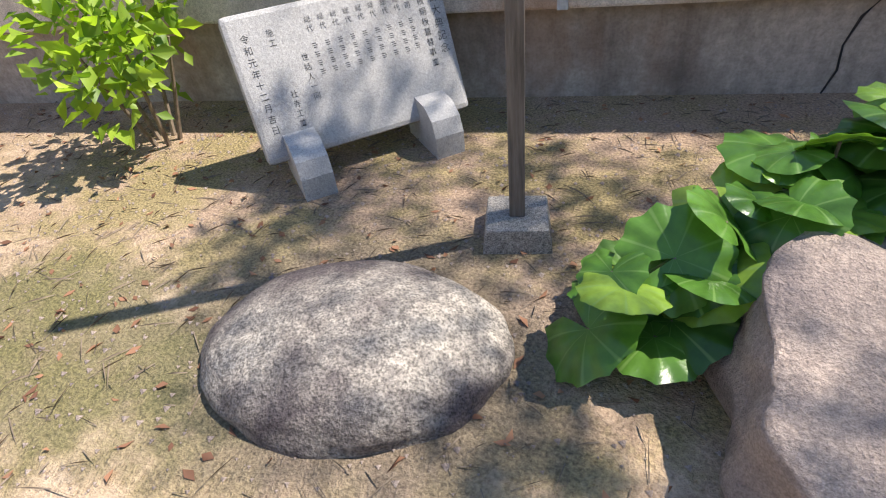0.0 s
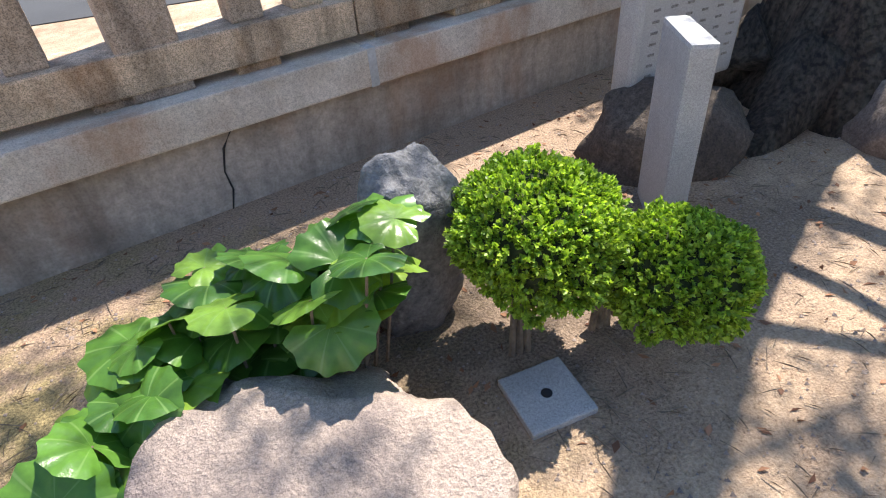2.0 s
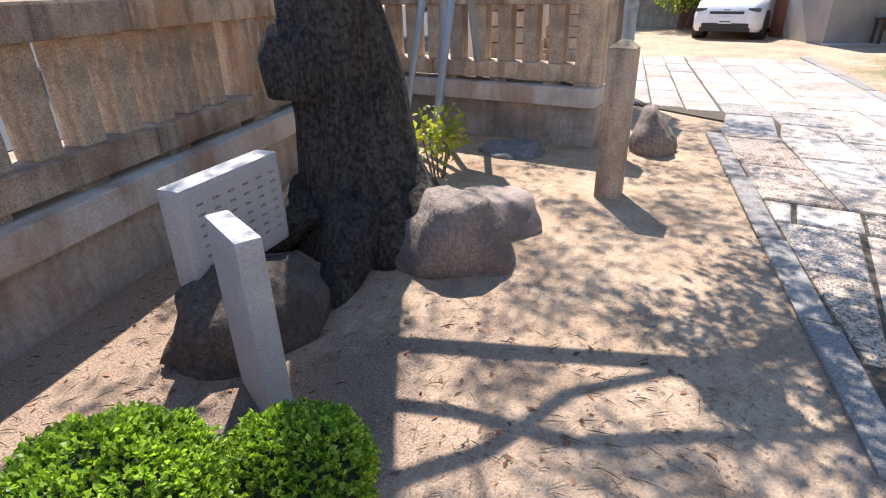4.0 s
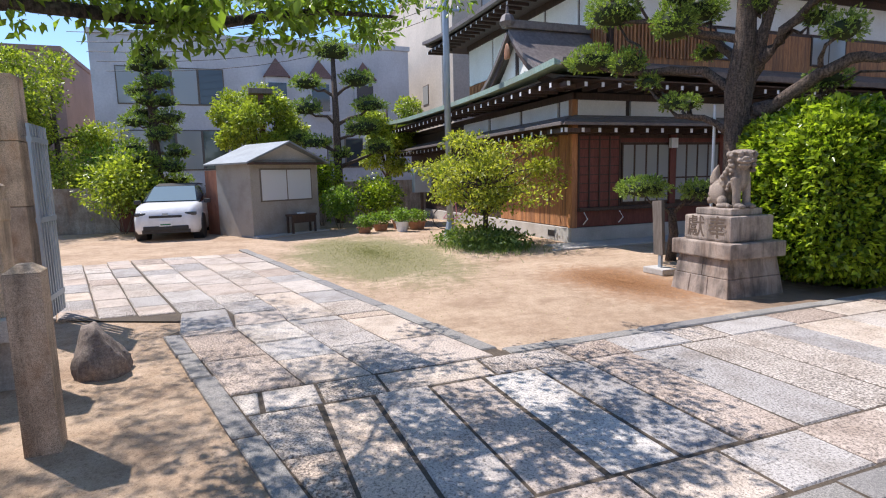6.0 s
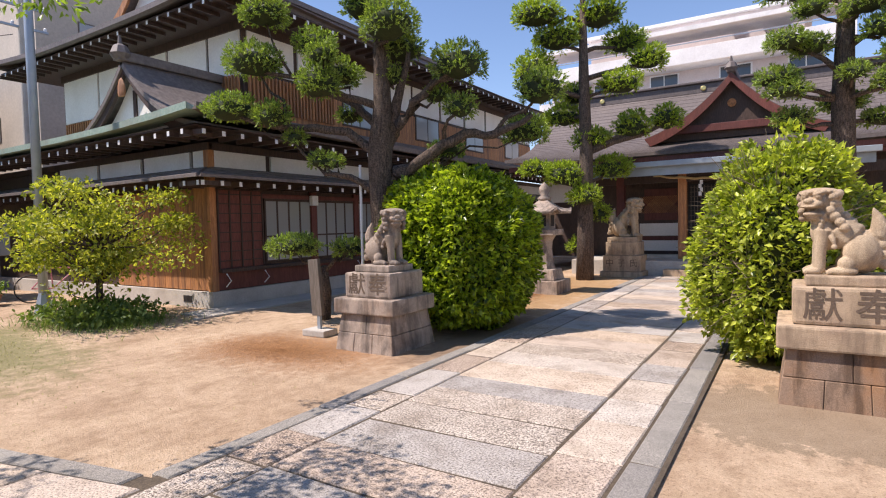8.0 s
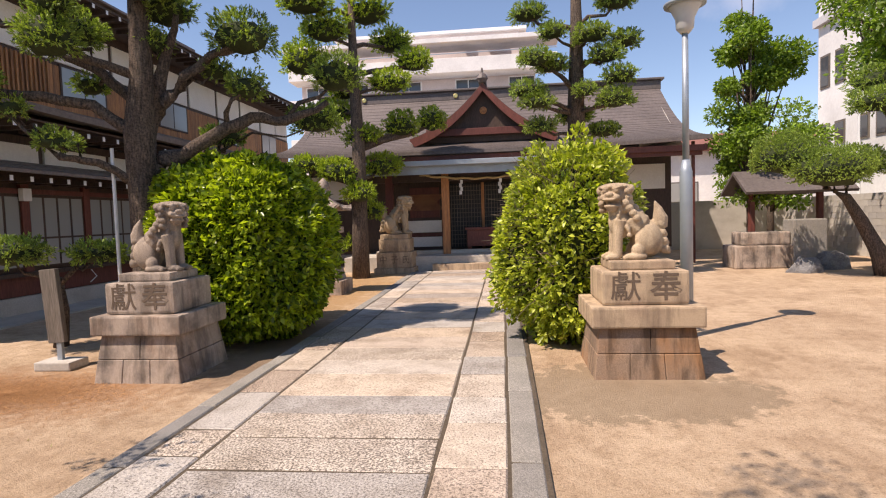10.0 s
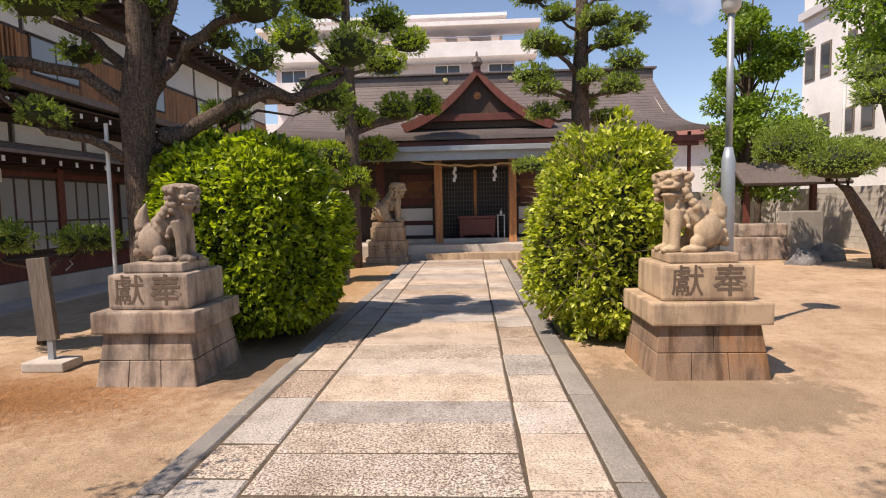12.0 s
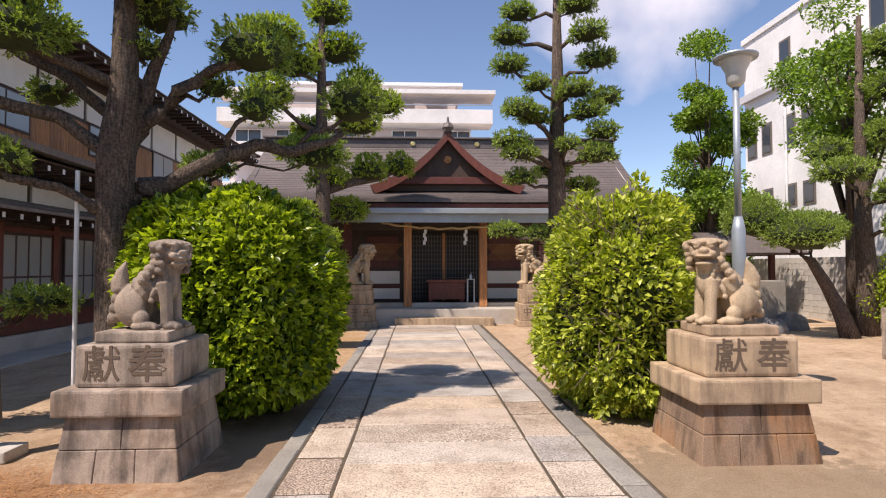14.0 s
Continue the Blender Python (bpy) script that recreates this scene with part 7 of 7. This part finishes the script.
stone("garden_rock", (0.34, 0.4, 0.5), 21, BROWN_ROCK, (-3.45, -2.12, -0.04), 20, "rounded grey-brown rock at the foot of the tree", 6, 0.2, 0.7)
stone("garden_rock", (0.3, 0.36, 0.33), 22, PALE_ROCK, (-4.05, -2.15, -0.04), 0, "pale flat rock behind the grey-brown rock", 5, 0.15, 0.6)
stone("garden_rock", (0.2, 0.36, 0.17), 23, DARK_ROCK, (-5.75, -2.68, -0.02), 5, "low layered grey rock beside the sign legs", 5, 0.2, 0.7)
stone("garden_rock", (0.25, 0.22, 0.4), 24, BROWN_ROCK, (-6.45, -1.5, -0.03), 0, "reddish brown upright rock beside the stone post", 5)
post = thing("stone_post", "square tan granite marker post with worn carving", "stone post", (-5.0, -1.55, 0), 3)
part("shaft", bx(-0.095, 0.095, -0.095, 0.095, -0.05, 1.11, 0.008), FENCE_STONE, post)
part("cap", bx(-0.095, 0.095, -0.095, 0.095, 1.112, 1.16, 0, top=0.06), FENCE_STONE, post)

# lettered sign box on three legs
sg = thing("shrine_sign", "white boxed sign with black characters on splayed blue-grey legs", "sign", (-5.8, -3.38, 0), -12)
for (a, b) in (((0.5, 0.12), (0.1, 0.12)), ((-0.25, -0.45), (-0.1, -0.2)), ((-0.95, -0.35), (-0.08, 0.1)), ((0.35, -0.45), (0.12, -0.22))):
    part("leg", tube(bm_new(), [(a[0], a[1], -0.02), (b[0], b[1], 1.68)], [0.035, 0.035], 8), METAL_BLUE, sg)
part("box", bx(-0.15, 0.15, -0.21, 0.21, 1.68, 2.95, 0.008, top=-0.03), WHITE_PAINT, sg)
for k, chn in enumerate("神社"):
    words(chn, 0.3, 0.002, INK, sg, pose(0.172, 0.0, 2.32 - 0.38 * k + 0.0, 90, 0, 90), "black brush character", 0.004)
    words(chn, 0.24, 0.002, INK, sg, pose(0.0, 0.232, 2.32 - 0.38 * k, 90, 0, 180), "black brush character", 0.004)

# ---- gate ----
for k, (x, y) in enumerate(((-10.9, -5.53), (-13.9, -5.78))):
    p = tagged(part("gate_pillar", tube(bm_new(), [(0, 0, -0.1), (0, 0, 7.0)], [0.38, 0.32], 32), surface("pillar_granite_%d" % k, (0.5, 0.49, 0.48), (0.62, 0.61, 0.6), 60, 2, 0.8, 0.2), None, "", True), "tall round pale granite gate pillar", "pillar", "gate pillars")
    p.matrix_basis = pose(x, y, 0)
gp = thing("gatepost", "square tan stone gatepost in stacked blocks", "gatepost", (-8.7, -2.69, 0))
for k in range(4):
    part("block", bx(-0.2, 0.2, -0.2, 0.2, 0.72 * k - 0.05, 0.72 * k + 0.665, 0.015), FENCE_STONE, gp)
gt = thing("steel_gate", "pale blue steel gate leaf folded open against the gatepost", "gate", (-8.5, -2.42, 0))
for z in (0.3, 1.2, 2.1):
    part("rail", bx(-0.62, 0.0, 0, 0.05, z, z + 0.06), METAL_BLUE, gt)
for k in range(7):
    part("bar", bx(-0.62 + k * 0.097, -0.58 + k * 0.097, 0.01, 0.04, 0.1, 2.3), METAL_BLUE, gt)


LANTERN_CAP = surface("lantern_cap_stone", (0.3, 0.2, 0.15), (0.48, 0.35, 0.27), 40, 3, 0.9, 0.6, (0.18, 0.12, 0.1), 0.5)


def gate_lantern(x, y, s):
    t = thing("roadside_lantern", "brown stone lantern with a domed cap beyond the fence", "lantern", (x, y, 0), 0, "roadside lanterns")
    part("base", bx(-0.55 * s, 0.55 * s, -0.55 * s, 0.55 * s, -0.02, 0.35 * s, 0.02), FENCE_STONE, t)
    for k in range(4):
        part("course", bx((-0.42 + 0.03 * k) * s, (0.42 - 0.03 * k) * s, (-0.42 + 0.03 * k) * s, (0.42 - 0.03 * k) * s, (0.35 + 0.22 * k) * s, (0.56 + 0.22 * k) * s, 0.012), FENCE_STONE, t)
    part("fire_box", bx(-0.26 * s, 0.26 * s, -0.26 * s, 0.26 * s, 1.24 * s, 1.5 * s, 0.01), FENCE_STONE, t)
    part("cap", lathe(bm_new(), [(0.68 * s, 1.52 * s), (0.72 * s, 1.58 * s), (0.5 * s, 1.66 * s), (0.32 * s, 1.78 * s), (0.14 * s, 1.84 * s)], 28), LANTERN_CAP, t, "", True)
    part("finial", lathe(bm_new(), [(0.2 * s, 1.82 * s), (0.22 * s, 1.92 * s), (0.14 * s, 1.96 * s), (0.2 * s, 2.02 * s), (0.2 * s, 2.2 * s), (0.08 * s, 2.32 * s), (0.01, 2.38 * s)], 18), FENCE_STONE, t, "", True)
    return t


gate_lantern(-8.85, -4.1, 0.96)
gate_lantern(-12.3, -4.34, 0.95)

# ---- small growth ----
def bush(name, x, y, r, h, material, label, seed, count=2500, leaf=0.09, category="bush"):
    rg = np.random.default_rng(seed)
    t = thing(name, label, category, (x, y, 0))
    ch = []
    for i in range(7):
        n = sphere_points(1, rg, -0.2)[0] * 0.5
        ch.append(puff((n[0] * r, n[1] * r, h * 0.55 + n[2] * h * 0.5), (r * 0.55, r * 0.55, h * 0.4), count // 7, leaf, leaf * 0.6, rg, seed + i, -0.9, 0.35, 1.0, 0.5, 0.9, 0.6))
    v, f = merge(ch)
    from_arrays("foliage", v, f, material, t)["kind"] = "stuff"
    for i in range(5):
        a = i * 1.256
        part("stem", tube(bm_new(), [(0.05 * math.cos(a), 0.05 * math.sin(a), -0.02), (r * 0.5 * math.cos(a), r * 0.5 * math.sin(a), h * 0.6)], [0.012, 0.006], 5), TWIG, t)
    return t


bush("hydrangea", 2.45, -1.85, 0.36, 0.75, leaf_material("hydrangea_leaf", (0.14, 0.24, 0.03), (0.36, 0.5, 0.06), 0.5, 0.45), "hydrangea with bright yellow-green leaves and bare stems", 201, 420, 0.095)
bush("young_shrub", -4.8, -3.0, 0.26, 0.55, MAPLE_LEAF, "small shrub with reddish green leaves beside the sign", 202, 170, 0.09)
bush("garden_bush", -19.6, 4.3, 0.9, 1.5, HEDGE_LEAF, "rounded dark green bush in the flower bed", 203, 4000, 0.1)
bush("garden_bush", -19.0, 2.9, 0.6, 1.2, BROAD_LEAF, "loose green bush in the flower bed", 204, 2000, 0.1)
bush("garden_bush", -20.6, 2.6, 0.9, 2.0, HEDGE_LEAF, "dark green bush behind the hut", 205, 3000, 0.12)
bush("garden_bush", -21.5, -3.6, 1.5, 2.2, BRIGHT_LEAF, "light green bushes behind the parked car", 206, 5000, 0.14)
bush("garden_bush", -24.5, -4.4, 1.8, 2.6, BROAD_LEAF, "light green bushes behind the parked car", 207, 5000, 0.14)
mound = bush("mound_plants", -12.6, 5.0, 1.25, 0.35, GRASS_LEAF, "low green plants on the mound under the maple", 208, 1800, 0.1, "plants")
# right-hand yard
cloud_tree("round_pine", 5.5, 13.2, [(0, 0, -0.05), (-0.15, 0.1, 0.6), (-0.45, 0.15, 1.2), (-0.75, 0.2, 1.75), (-1.2, 0.2, 2.0)], [0.2, 0.17, 0.14, 0.1, 0.06], [(-1.95, 0.4, 2.72, 0.85, 0.6), (-1.35, -0.3, 2.36, 0.86, 0.56), (-0.25, 0.6, 2.5, 0.7, 0.45)], PINE_LEAF, PINE_BARK, "dome-clipped pine with a crooked leaning trunk", 301, 0.05, 7000, 0.016)
cloud_tree("round_pine", 6.2, 13.6, [(0, 0, -0.05), (0.05, 0, 1.2), (0, 0, 2.6), (-0.05, 0, 4.5), (0.0, 0, 7.6)], [0.24, 0.21, 0.18, 0.13, 0.05], [(-1.0, -0.6, 3.75, 0.62, 0.3), (0.35, -0.7, 3.3, 0.6, 0.3), (0.3, -0.9, 2.5, 0.5, 0.26), (0.4, -0.6, 4.7, 0.7, 0.35), (-0.4, 0.5, 4.4, 0.6, 0.35), (0.5, -0.5, 5.8, 0.7, 0.4), (0.6, -0.4, 6.8, 0.7, 0.4)], PINE_LEAF, PINE_BARK, "spreading pine with drooping needle pads", 302, 0.1, 2500, 0.022)

# ---- litter on the garden soil ----
grng = np.random.default_rng(400)


def scatter(k, x0, x1, y0, y1):
    q = np.stack([grng.uniform(x0, x1, k), grng.uniform(y0, y1, k), np.full(k, 0.004)], 1)
    return q[q[:, 1] > WALL_AT[1] + WALL_SLOPE * (q[:, 0] - WALL_AT[0]) + 0.05]


q = scatter(1300, -3.0, 3.6, -4.0, -0.4)
v, f = leaf_cloud(q, np.tile([0, 0, 0.12], (len(q), 1)), 0.045, 0.022, grng, 0.3, 0.9)
v[:, 2] = np.clip(np.abs(v[:, 2]) * 0.4, 0.003, 0.03)
tagged(from_arrays("fallen_leaves", v, f, DEAD_LEAF), "brown fallen leaves on the soil", "leaves", kind="stuff")
q = scatter(11000, -3.5, 3.8, -4.0, 0.3)
tet = np.array([[1, 0, -0.3], [-0.6, 0.9, -0.3], [-0.6, -0.9, -0.3], [0.1, 0, 0.7]])
s = grng.uniform(0.002, 0.0045, (len(q), 1, 1)) * grng.uniform(0.8, 2.2, (len(q), 1, 1)) ** 1.3
v = (q[:, None, :] + tet[None] * s).reshape(-1, 3)
i = np.arange(len(q))[:, None] * 4
f = np.concatenate([i + np.array([[a, b, c]]) for a, b, c in ((0, 1, 3), (1, 2, 3), (2, 0, 3))])
tagged(from_arrays("pebbles", v, f, PALE_ROCK), "small pale grit and pebbles on the soil", "pebbles", kind="stuff")
q = scatter(2600, -3.0, 3.6, -3.6, -0.4)
a = grng.uniform(0, TAU, len(q))
L = grng.uniform(0.03, 0.12, len(q))
dd = np.stack([np.cos(a) * L, np.sin(a) * L, grng.uniform(0, 0.01, len(q))], 1)
w = np.stack([-np.sin(a), np.cos(a), 0 * a], 1) * 0.0016
v = np.stack([q - w, q + w, q + dd + w * 0.3, q + dd * 0.5 + [0, 0, 0.006]], 1).reshape(-1, 3)
i = np.arange(len(q))[:, None] * 4
f = np.concatenate([i + np.array([[0, 1, 3]]), i + np.array([[1, 2, 3]])])
tagged(from_arrays("dry_needles", v, f, TWIG), "dry straw and needles on the soil", "straw", kind="stuff")

# ---- yard details ----
crack = tagged(part("wall_crack", tube(bm_new(), [(-0.33, 0.003, 0.39), (-0.27, 0.003, 0.31), (-0.24, 0.003, 0.2), (-0.25, 0.003, 0.1), (-0.22, 0.003, 0.0)], [0.005, 0.006, 0.004, 0.005, 0.004], 5), INK), "dark crack running down the cement wall", "crack", kind="structure")
crack.matrix_basis = pose(-0.2 + 0.25, wall_y(0.05), 0, 0, 0, WALL_RZ)


def pot(x, y, r, h, material, label, seed, grow=0.35):
    t = thing("flower_pot", label, "pot", (x, y, 0), 0, "flower pots")
    part("pot", lathe(bm_new(), [(r * 0.72, 0), (r, h * 0.9), (r * 1.08, h * 0.92), (r * 1.08, h), (r * 0.9, h), (r * 0.85, h * 0.85)], 18), material, t)
    rg = np.random.default_rng(seed)
    v, f = puff((0, 0, h + grow * 0.45), (r * 1.2, r * 1.2, grow * 0.6), 500, 0.08, 0.045, rg, seed, -0.8, 0.4, 1.0, 0.6, 0.9, 0.8)
    from_arrays("plant", v, f, BROAD_LEAF, t)["kind"] = "stuff"


TERRA = surface("terracotta", (0.3, 0.14, 0.08), (0.42, 0.22, 0.13), 40, 3, 0.85, 0.2)
for k, (x, y, r, h, m_) in enumerate(((-17.2, 3.3, 0.22, 0.18, TERRA), (-17.6, 3.9, 0.24, 0.22, TERRA), (-17.0, 4.4, 0.2, 0.3, WHITE_PAINT), (-17.4, 5.0, 0.28, 0.25, TERRA), (-17.9, 4.6, 0.25, 0.3, TERRA))):
    pot(x, y, r, h, m_, "white pot with green plants" if m_ is WHITE_PAINT else "terracotta pot with green plants", 500 + k)
meter = thing("meter_box", "pale grey utility meter box on a post", "meter box", (-18.6, 5.6, 0))
part("post", bx(-0.04, 0.04, -0.04, 0.04, 0, 1.3), DARK_WOOD, meter)
part("box", bx(-0.12, 0.14, -0.3, 0.3, 1.1, 1.9, 0.015), METAL_BLUE, meter)
for y in (-0.12, 0.1):
    part("dial", lathe(bm_new(), [(0.07, 0), (0.07, 0.03), (0.05, 0.05)], 14), DARK_GLASS, meter, "round glass dial").matrix_basis = pose(0.14, y, 1.7, 0, 90, 0)
bike = thing("bicycle", "bicycle leaning by the hall wall", "bicycle", (-16.8, 6.2, 0), 75)
for x in (-0.52, 0.52):
    bm = bm_new()
    ring = [(x + 0.32 * math.cos(TAU * k / 24), 0, 0.335 + 0.32 * math.sin(TAU * k / 24)) for k in range(25)]
    part("wheel", tube(bm, ring, [0.015] * 25, 6), TYRE, bike)
for a, b in (((-0.52, 0, 0.335), (-0.12, 0, 0.8)), ((-0.12, 0, 0.8), (0.4, 0, 0.78)), ((-0.1, 0, 0.32), (0.4, 0, 0.78)), ((-0.1, 0, 0.32), (-0.14, 0, 0.92)), ((0.52, 0, 0.335), (0.38, 0, 0.98)), ((-0.52, 0, 0.335), (-0.1, 0, 0.32))):
    part("frame_tube", tube(bm_new(), [a, b], [0.016, 0.016], 7), plain("pink_enamel", (0.6, 0.25, 0.3), 0.4), bike)
part("saddle", rock(bm_new(), (0.13, 0.07, 0.05), 4, 2, 0.05), CARB, bike).matrix_basis = pose(-0.15, 0, 0.92)
part("handlebar", tube(bm_new(), [(0.3, -0.25, 1.0), (0.38, 0, 0.98), (0.3, 0.25, 1.0)], [0.012] * 3, 6), METAL_BLUE, bike)
brown = tagged(part("brown_post", bx(-0.09, 0.09, -0.09, 0.09, -0.05, 4.6, 0.01), surface("rust_paint", (0.13, 0.06, 0.045), (0.2, 0.1, 0.075), 30, 3)), "rust-brown square post behind the hut", "post")
brown.matrix_basis = pose(-22.0, 0.9, 0)
cap = tagged(part("post_lamp", bx(-0.25, 0.25, -0.4, 0.4, 0, 0.18, 0.02), GREY_WOOD), "grey flat lamp head on the brown post", "lamp")
cap.matrix_basis = pose(-22.0, 0.9, 4.6)
bin_ = tagged(part("storage_box", bx(-0.35, 0.35, -0.35, 0.35, 0, 1.0, 0.02), RED_WOOD), "dark brown storage box behind the parked car", "box")
bin_.matrix_basis = pose(-22.6, -3.5, 0)
upole = thing("utility_pole", "grey concrete utility pole with crossarms and wires", "pole", (-27, 9.8, 0))
part("pole", tube(bm_new(), [(0, 0, 0), (0, 0, 11.5)], [0.17, 0.12], 12), CONCRETE, upole)
for z in (9.5, 10.3, 11.0):
    part("crossarm", bx(-0.05, 0.05, -0.9, 0.9, z, z + 0.08), METAL_BLUE, upole)
    for y in (-0.8, -0.3, 0.3, 0.8):
        part("insulator", lathe(bm_new(), [(0.05, z + 0.08), (0.06, z + 0.18), (0.03, z + 0.22)], 10, (0, y)), WHITE_PAINT, upole)
for k in range(5):
    pts = [(0.3 * u, -1.5 + 0.3 * k - 14 * u, 10.6 - 0.35 * k - 3.2 * u - 1.4 * math.sin(math.pi * u) * 0.6) for u in [i / 10 for i in range(11)]]
    part("wire", tube(bm_new(), pts, [0.014] * 11, 5), INK, upole)
# right-hand yard: block courses, stone basin, low stones
me = to_mesh(bx(-0.004, 0.0, 0.004, 0.386, 0.004, 0.186, 0.004), "concrete_block")
me.materials.append(surface("block_face", (0.40, 0.38, 0.35), (0.54, 0.52, 0.49), 60, 2, 0.92, 0.4, (0.3, 0.28, 0.25), 0.4, 0.14))
for r in range(10):
    for c in range(26):
        b = new("concrete_block", me)
        b.parent = bwall
        b.matrix_basis = pose(7.998, 10.2 + c * 0.39 + 0.195 * (r % 2), r * 0.19)
basin = thing("stone_basin", "grey stone water basin on a rough block base", "basin", (3.9, 15.6, 0))
part("base", bx(-0.8, 0.8, -0.45, 0.45, 0, 0.6, 0.04), PEDESTAL, basin)
part("bowl", bx(-0.6, 0.6, -0.36, 0.36, 0.602, 0.95, 0.05), PEDESTAL, basin)
part("water", bx(-0.5, 0.5, -0.27, 0.27, 0.952, 0.956), DARK_GLASS, basin)
roof4 = thing("basin_shelter", "small dark roofed shelter over the water basin", "shelter", (5.0, 16.6, 0))
for x in (-0.9, 0.9):
    part("post", bx(x - 0.07, x + 0.07, -0.07, 0.07, 0, 2.1, 0.008), RED_WOOD, roof4)
part("roof", sheet(bm_new(), [[(-1.4, -0.9, 2.0), (1.4, -0.9, 2.0)], [(-1.4, 0, 2.6), (1.4, 0, 2.6)], [(-1.4, 0.9, 2.0), (1.4, 0.9, 2.0)]], 0.08), ROOF_BROWN, roof4)
stone("garden_rock", (0.4, 0.3, 0.35), 31, DARK_ROCK, (4.3, 14.2, -0.03), 0, "dark low rock under the dome-clipped pine", 5)
stone("garden_rock", (0.5, 0.35, 0.4), 32, DARK_ROCK, (5.3, 14.9, -0.03), 30, "dark low rock under the dome-clipped pine", 5)
mk = thing("stone_marker", "grey slatted stone marker box beside the pine", "stone marker", (4.9, 15.4, 0))
part("body", bx(-0.4, 0.4, -0.3, 0.3, 0, 1.25, 0.03), KERB, mk)
stp = tagged(part("square_stone_post", bx(-0.2, 0.2, -0.2, 0.2, -0.05, 0.9, 0.02), PEDESTAL), "square brown stone post at the yard edge", "stone post")
stp.matrix_basis = pose(4.0, 10.2, 0)
pipe = tagged(part("drain_pipe", tube(bm_new(), [(0, 0, 0), (0, 0, 2.6)], [0.022, 0.022], 10), WHITE_PAINT), "thin pale grey pipe standing behind the lion pedestal", "pipe")
pipe.matrix_basis = pose(-7.75, 6.7, 0)
rp = tagged(part("red_post", bx(-0.04, 0.04, -0.04, 0.04, 0, 3.6), RED_WOOD), "thin dark red post under the shrine eave", "post")
rp.matrix_basis = pose(2.8, 17.4, 0)
leafy_tree("leafy_tree", 6.6, 21.0, 5.5, 1.6, 3.4, BROAD_LEAF, "broadleaf tree by the block wall", 91, 0.16, 5000)
bush("garden_bush", 6.9, 13.2, 0.9, 1.6, HEDGE_LEAF, "dark bush beside the block wall", 209, 2500, 0.1)

# ---- fallen pine needles and worn turf ----
def blades(name, k, inside, material, length, wide, lift, label):
    q = inside(k)
    a = grng.uniform(0, TAU, len(q))
    L = grng.uniform(0.5, 1.2, len(q)) * length
    d = np.stack([np.cos(a) * L, np.sin(a) * L, grng.uniform(0.1, 1, len(q)) * lift], 1)
    w = np.stack([-np.sin(a), np.cos(a), 0 * a], 1) * wide
    v = np.stack([q - w, q + w, q + d], 1).reshape(-1, 3)
    tagged(from_arrays(name, v, np.arange(len(v)).reshape(-1, 3), material), label, name.split("_")[-1], kind="stuff")


def disc(cx, cy, rx, ry):
    def pick(k):
        r = np.abs(grng.normal(0, 0.5, k))
        a = grng.uniform(0, TAU, k)
        q = np.stack([cx + rx * r * np.cos(a), cy + ry * r * np.sin(a), np.full(k, 0.004)], 1)
        return q[(q[:, 0] < -5.56) | (q[:, 0] > -2.6)]
    return pick


NEEDLE = leaf_material("dry_needle", (0.22, 0.095, 0.04), (0.5, 0.27, 0.12), 0.8, 0.1)
blades("pine_needles", 15000, disc(-7.7, 4.95, 1.5, 0.75), NEEDLE, 0.09, 0.0022, 0.02, "orange-brown fallen pine needles beside the lion pedestal")
blades("pine_needles", 7000, disc(-6.9, 11.5, 1.0, 3.2), NEEDLE, 0.1, 0.003, 0.02, "orange-brown fallen pine needles along the path edge")
blades("turf_grass", 15000, disc(-12.8, 2.4, 4.6, 1.7), leaf_material("dry_turf", (0.13, 0.14, 0.045), (0.32, 0.3, 0.13), 0.8, 0.2), 0.035, 0.005, 0.03, "thin worn green turf by the hut")
blades("mound_grass", 9000, disc(-12.6, 5.0, 1.5, 0.9), GRASS_LEAF, 0.16, 0.006, 0.22, "long green grass on the mound under the maple")
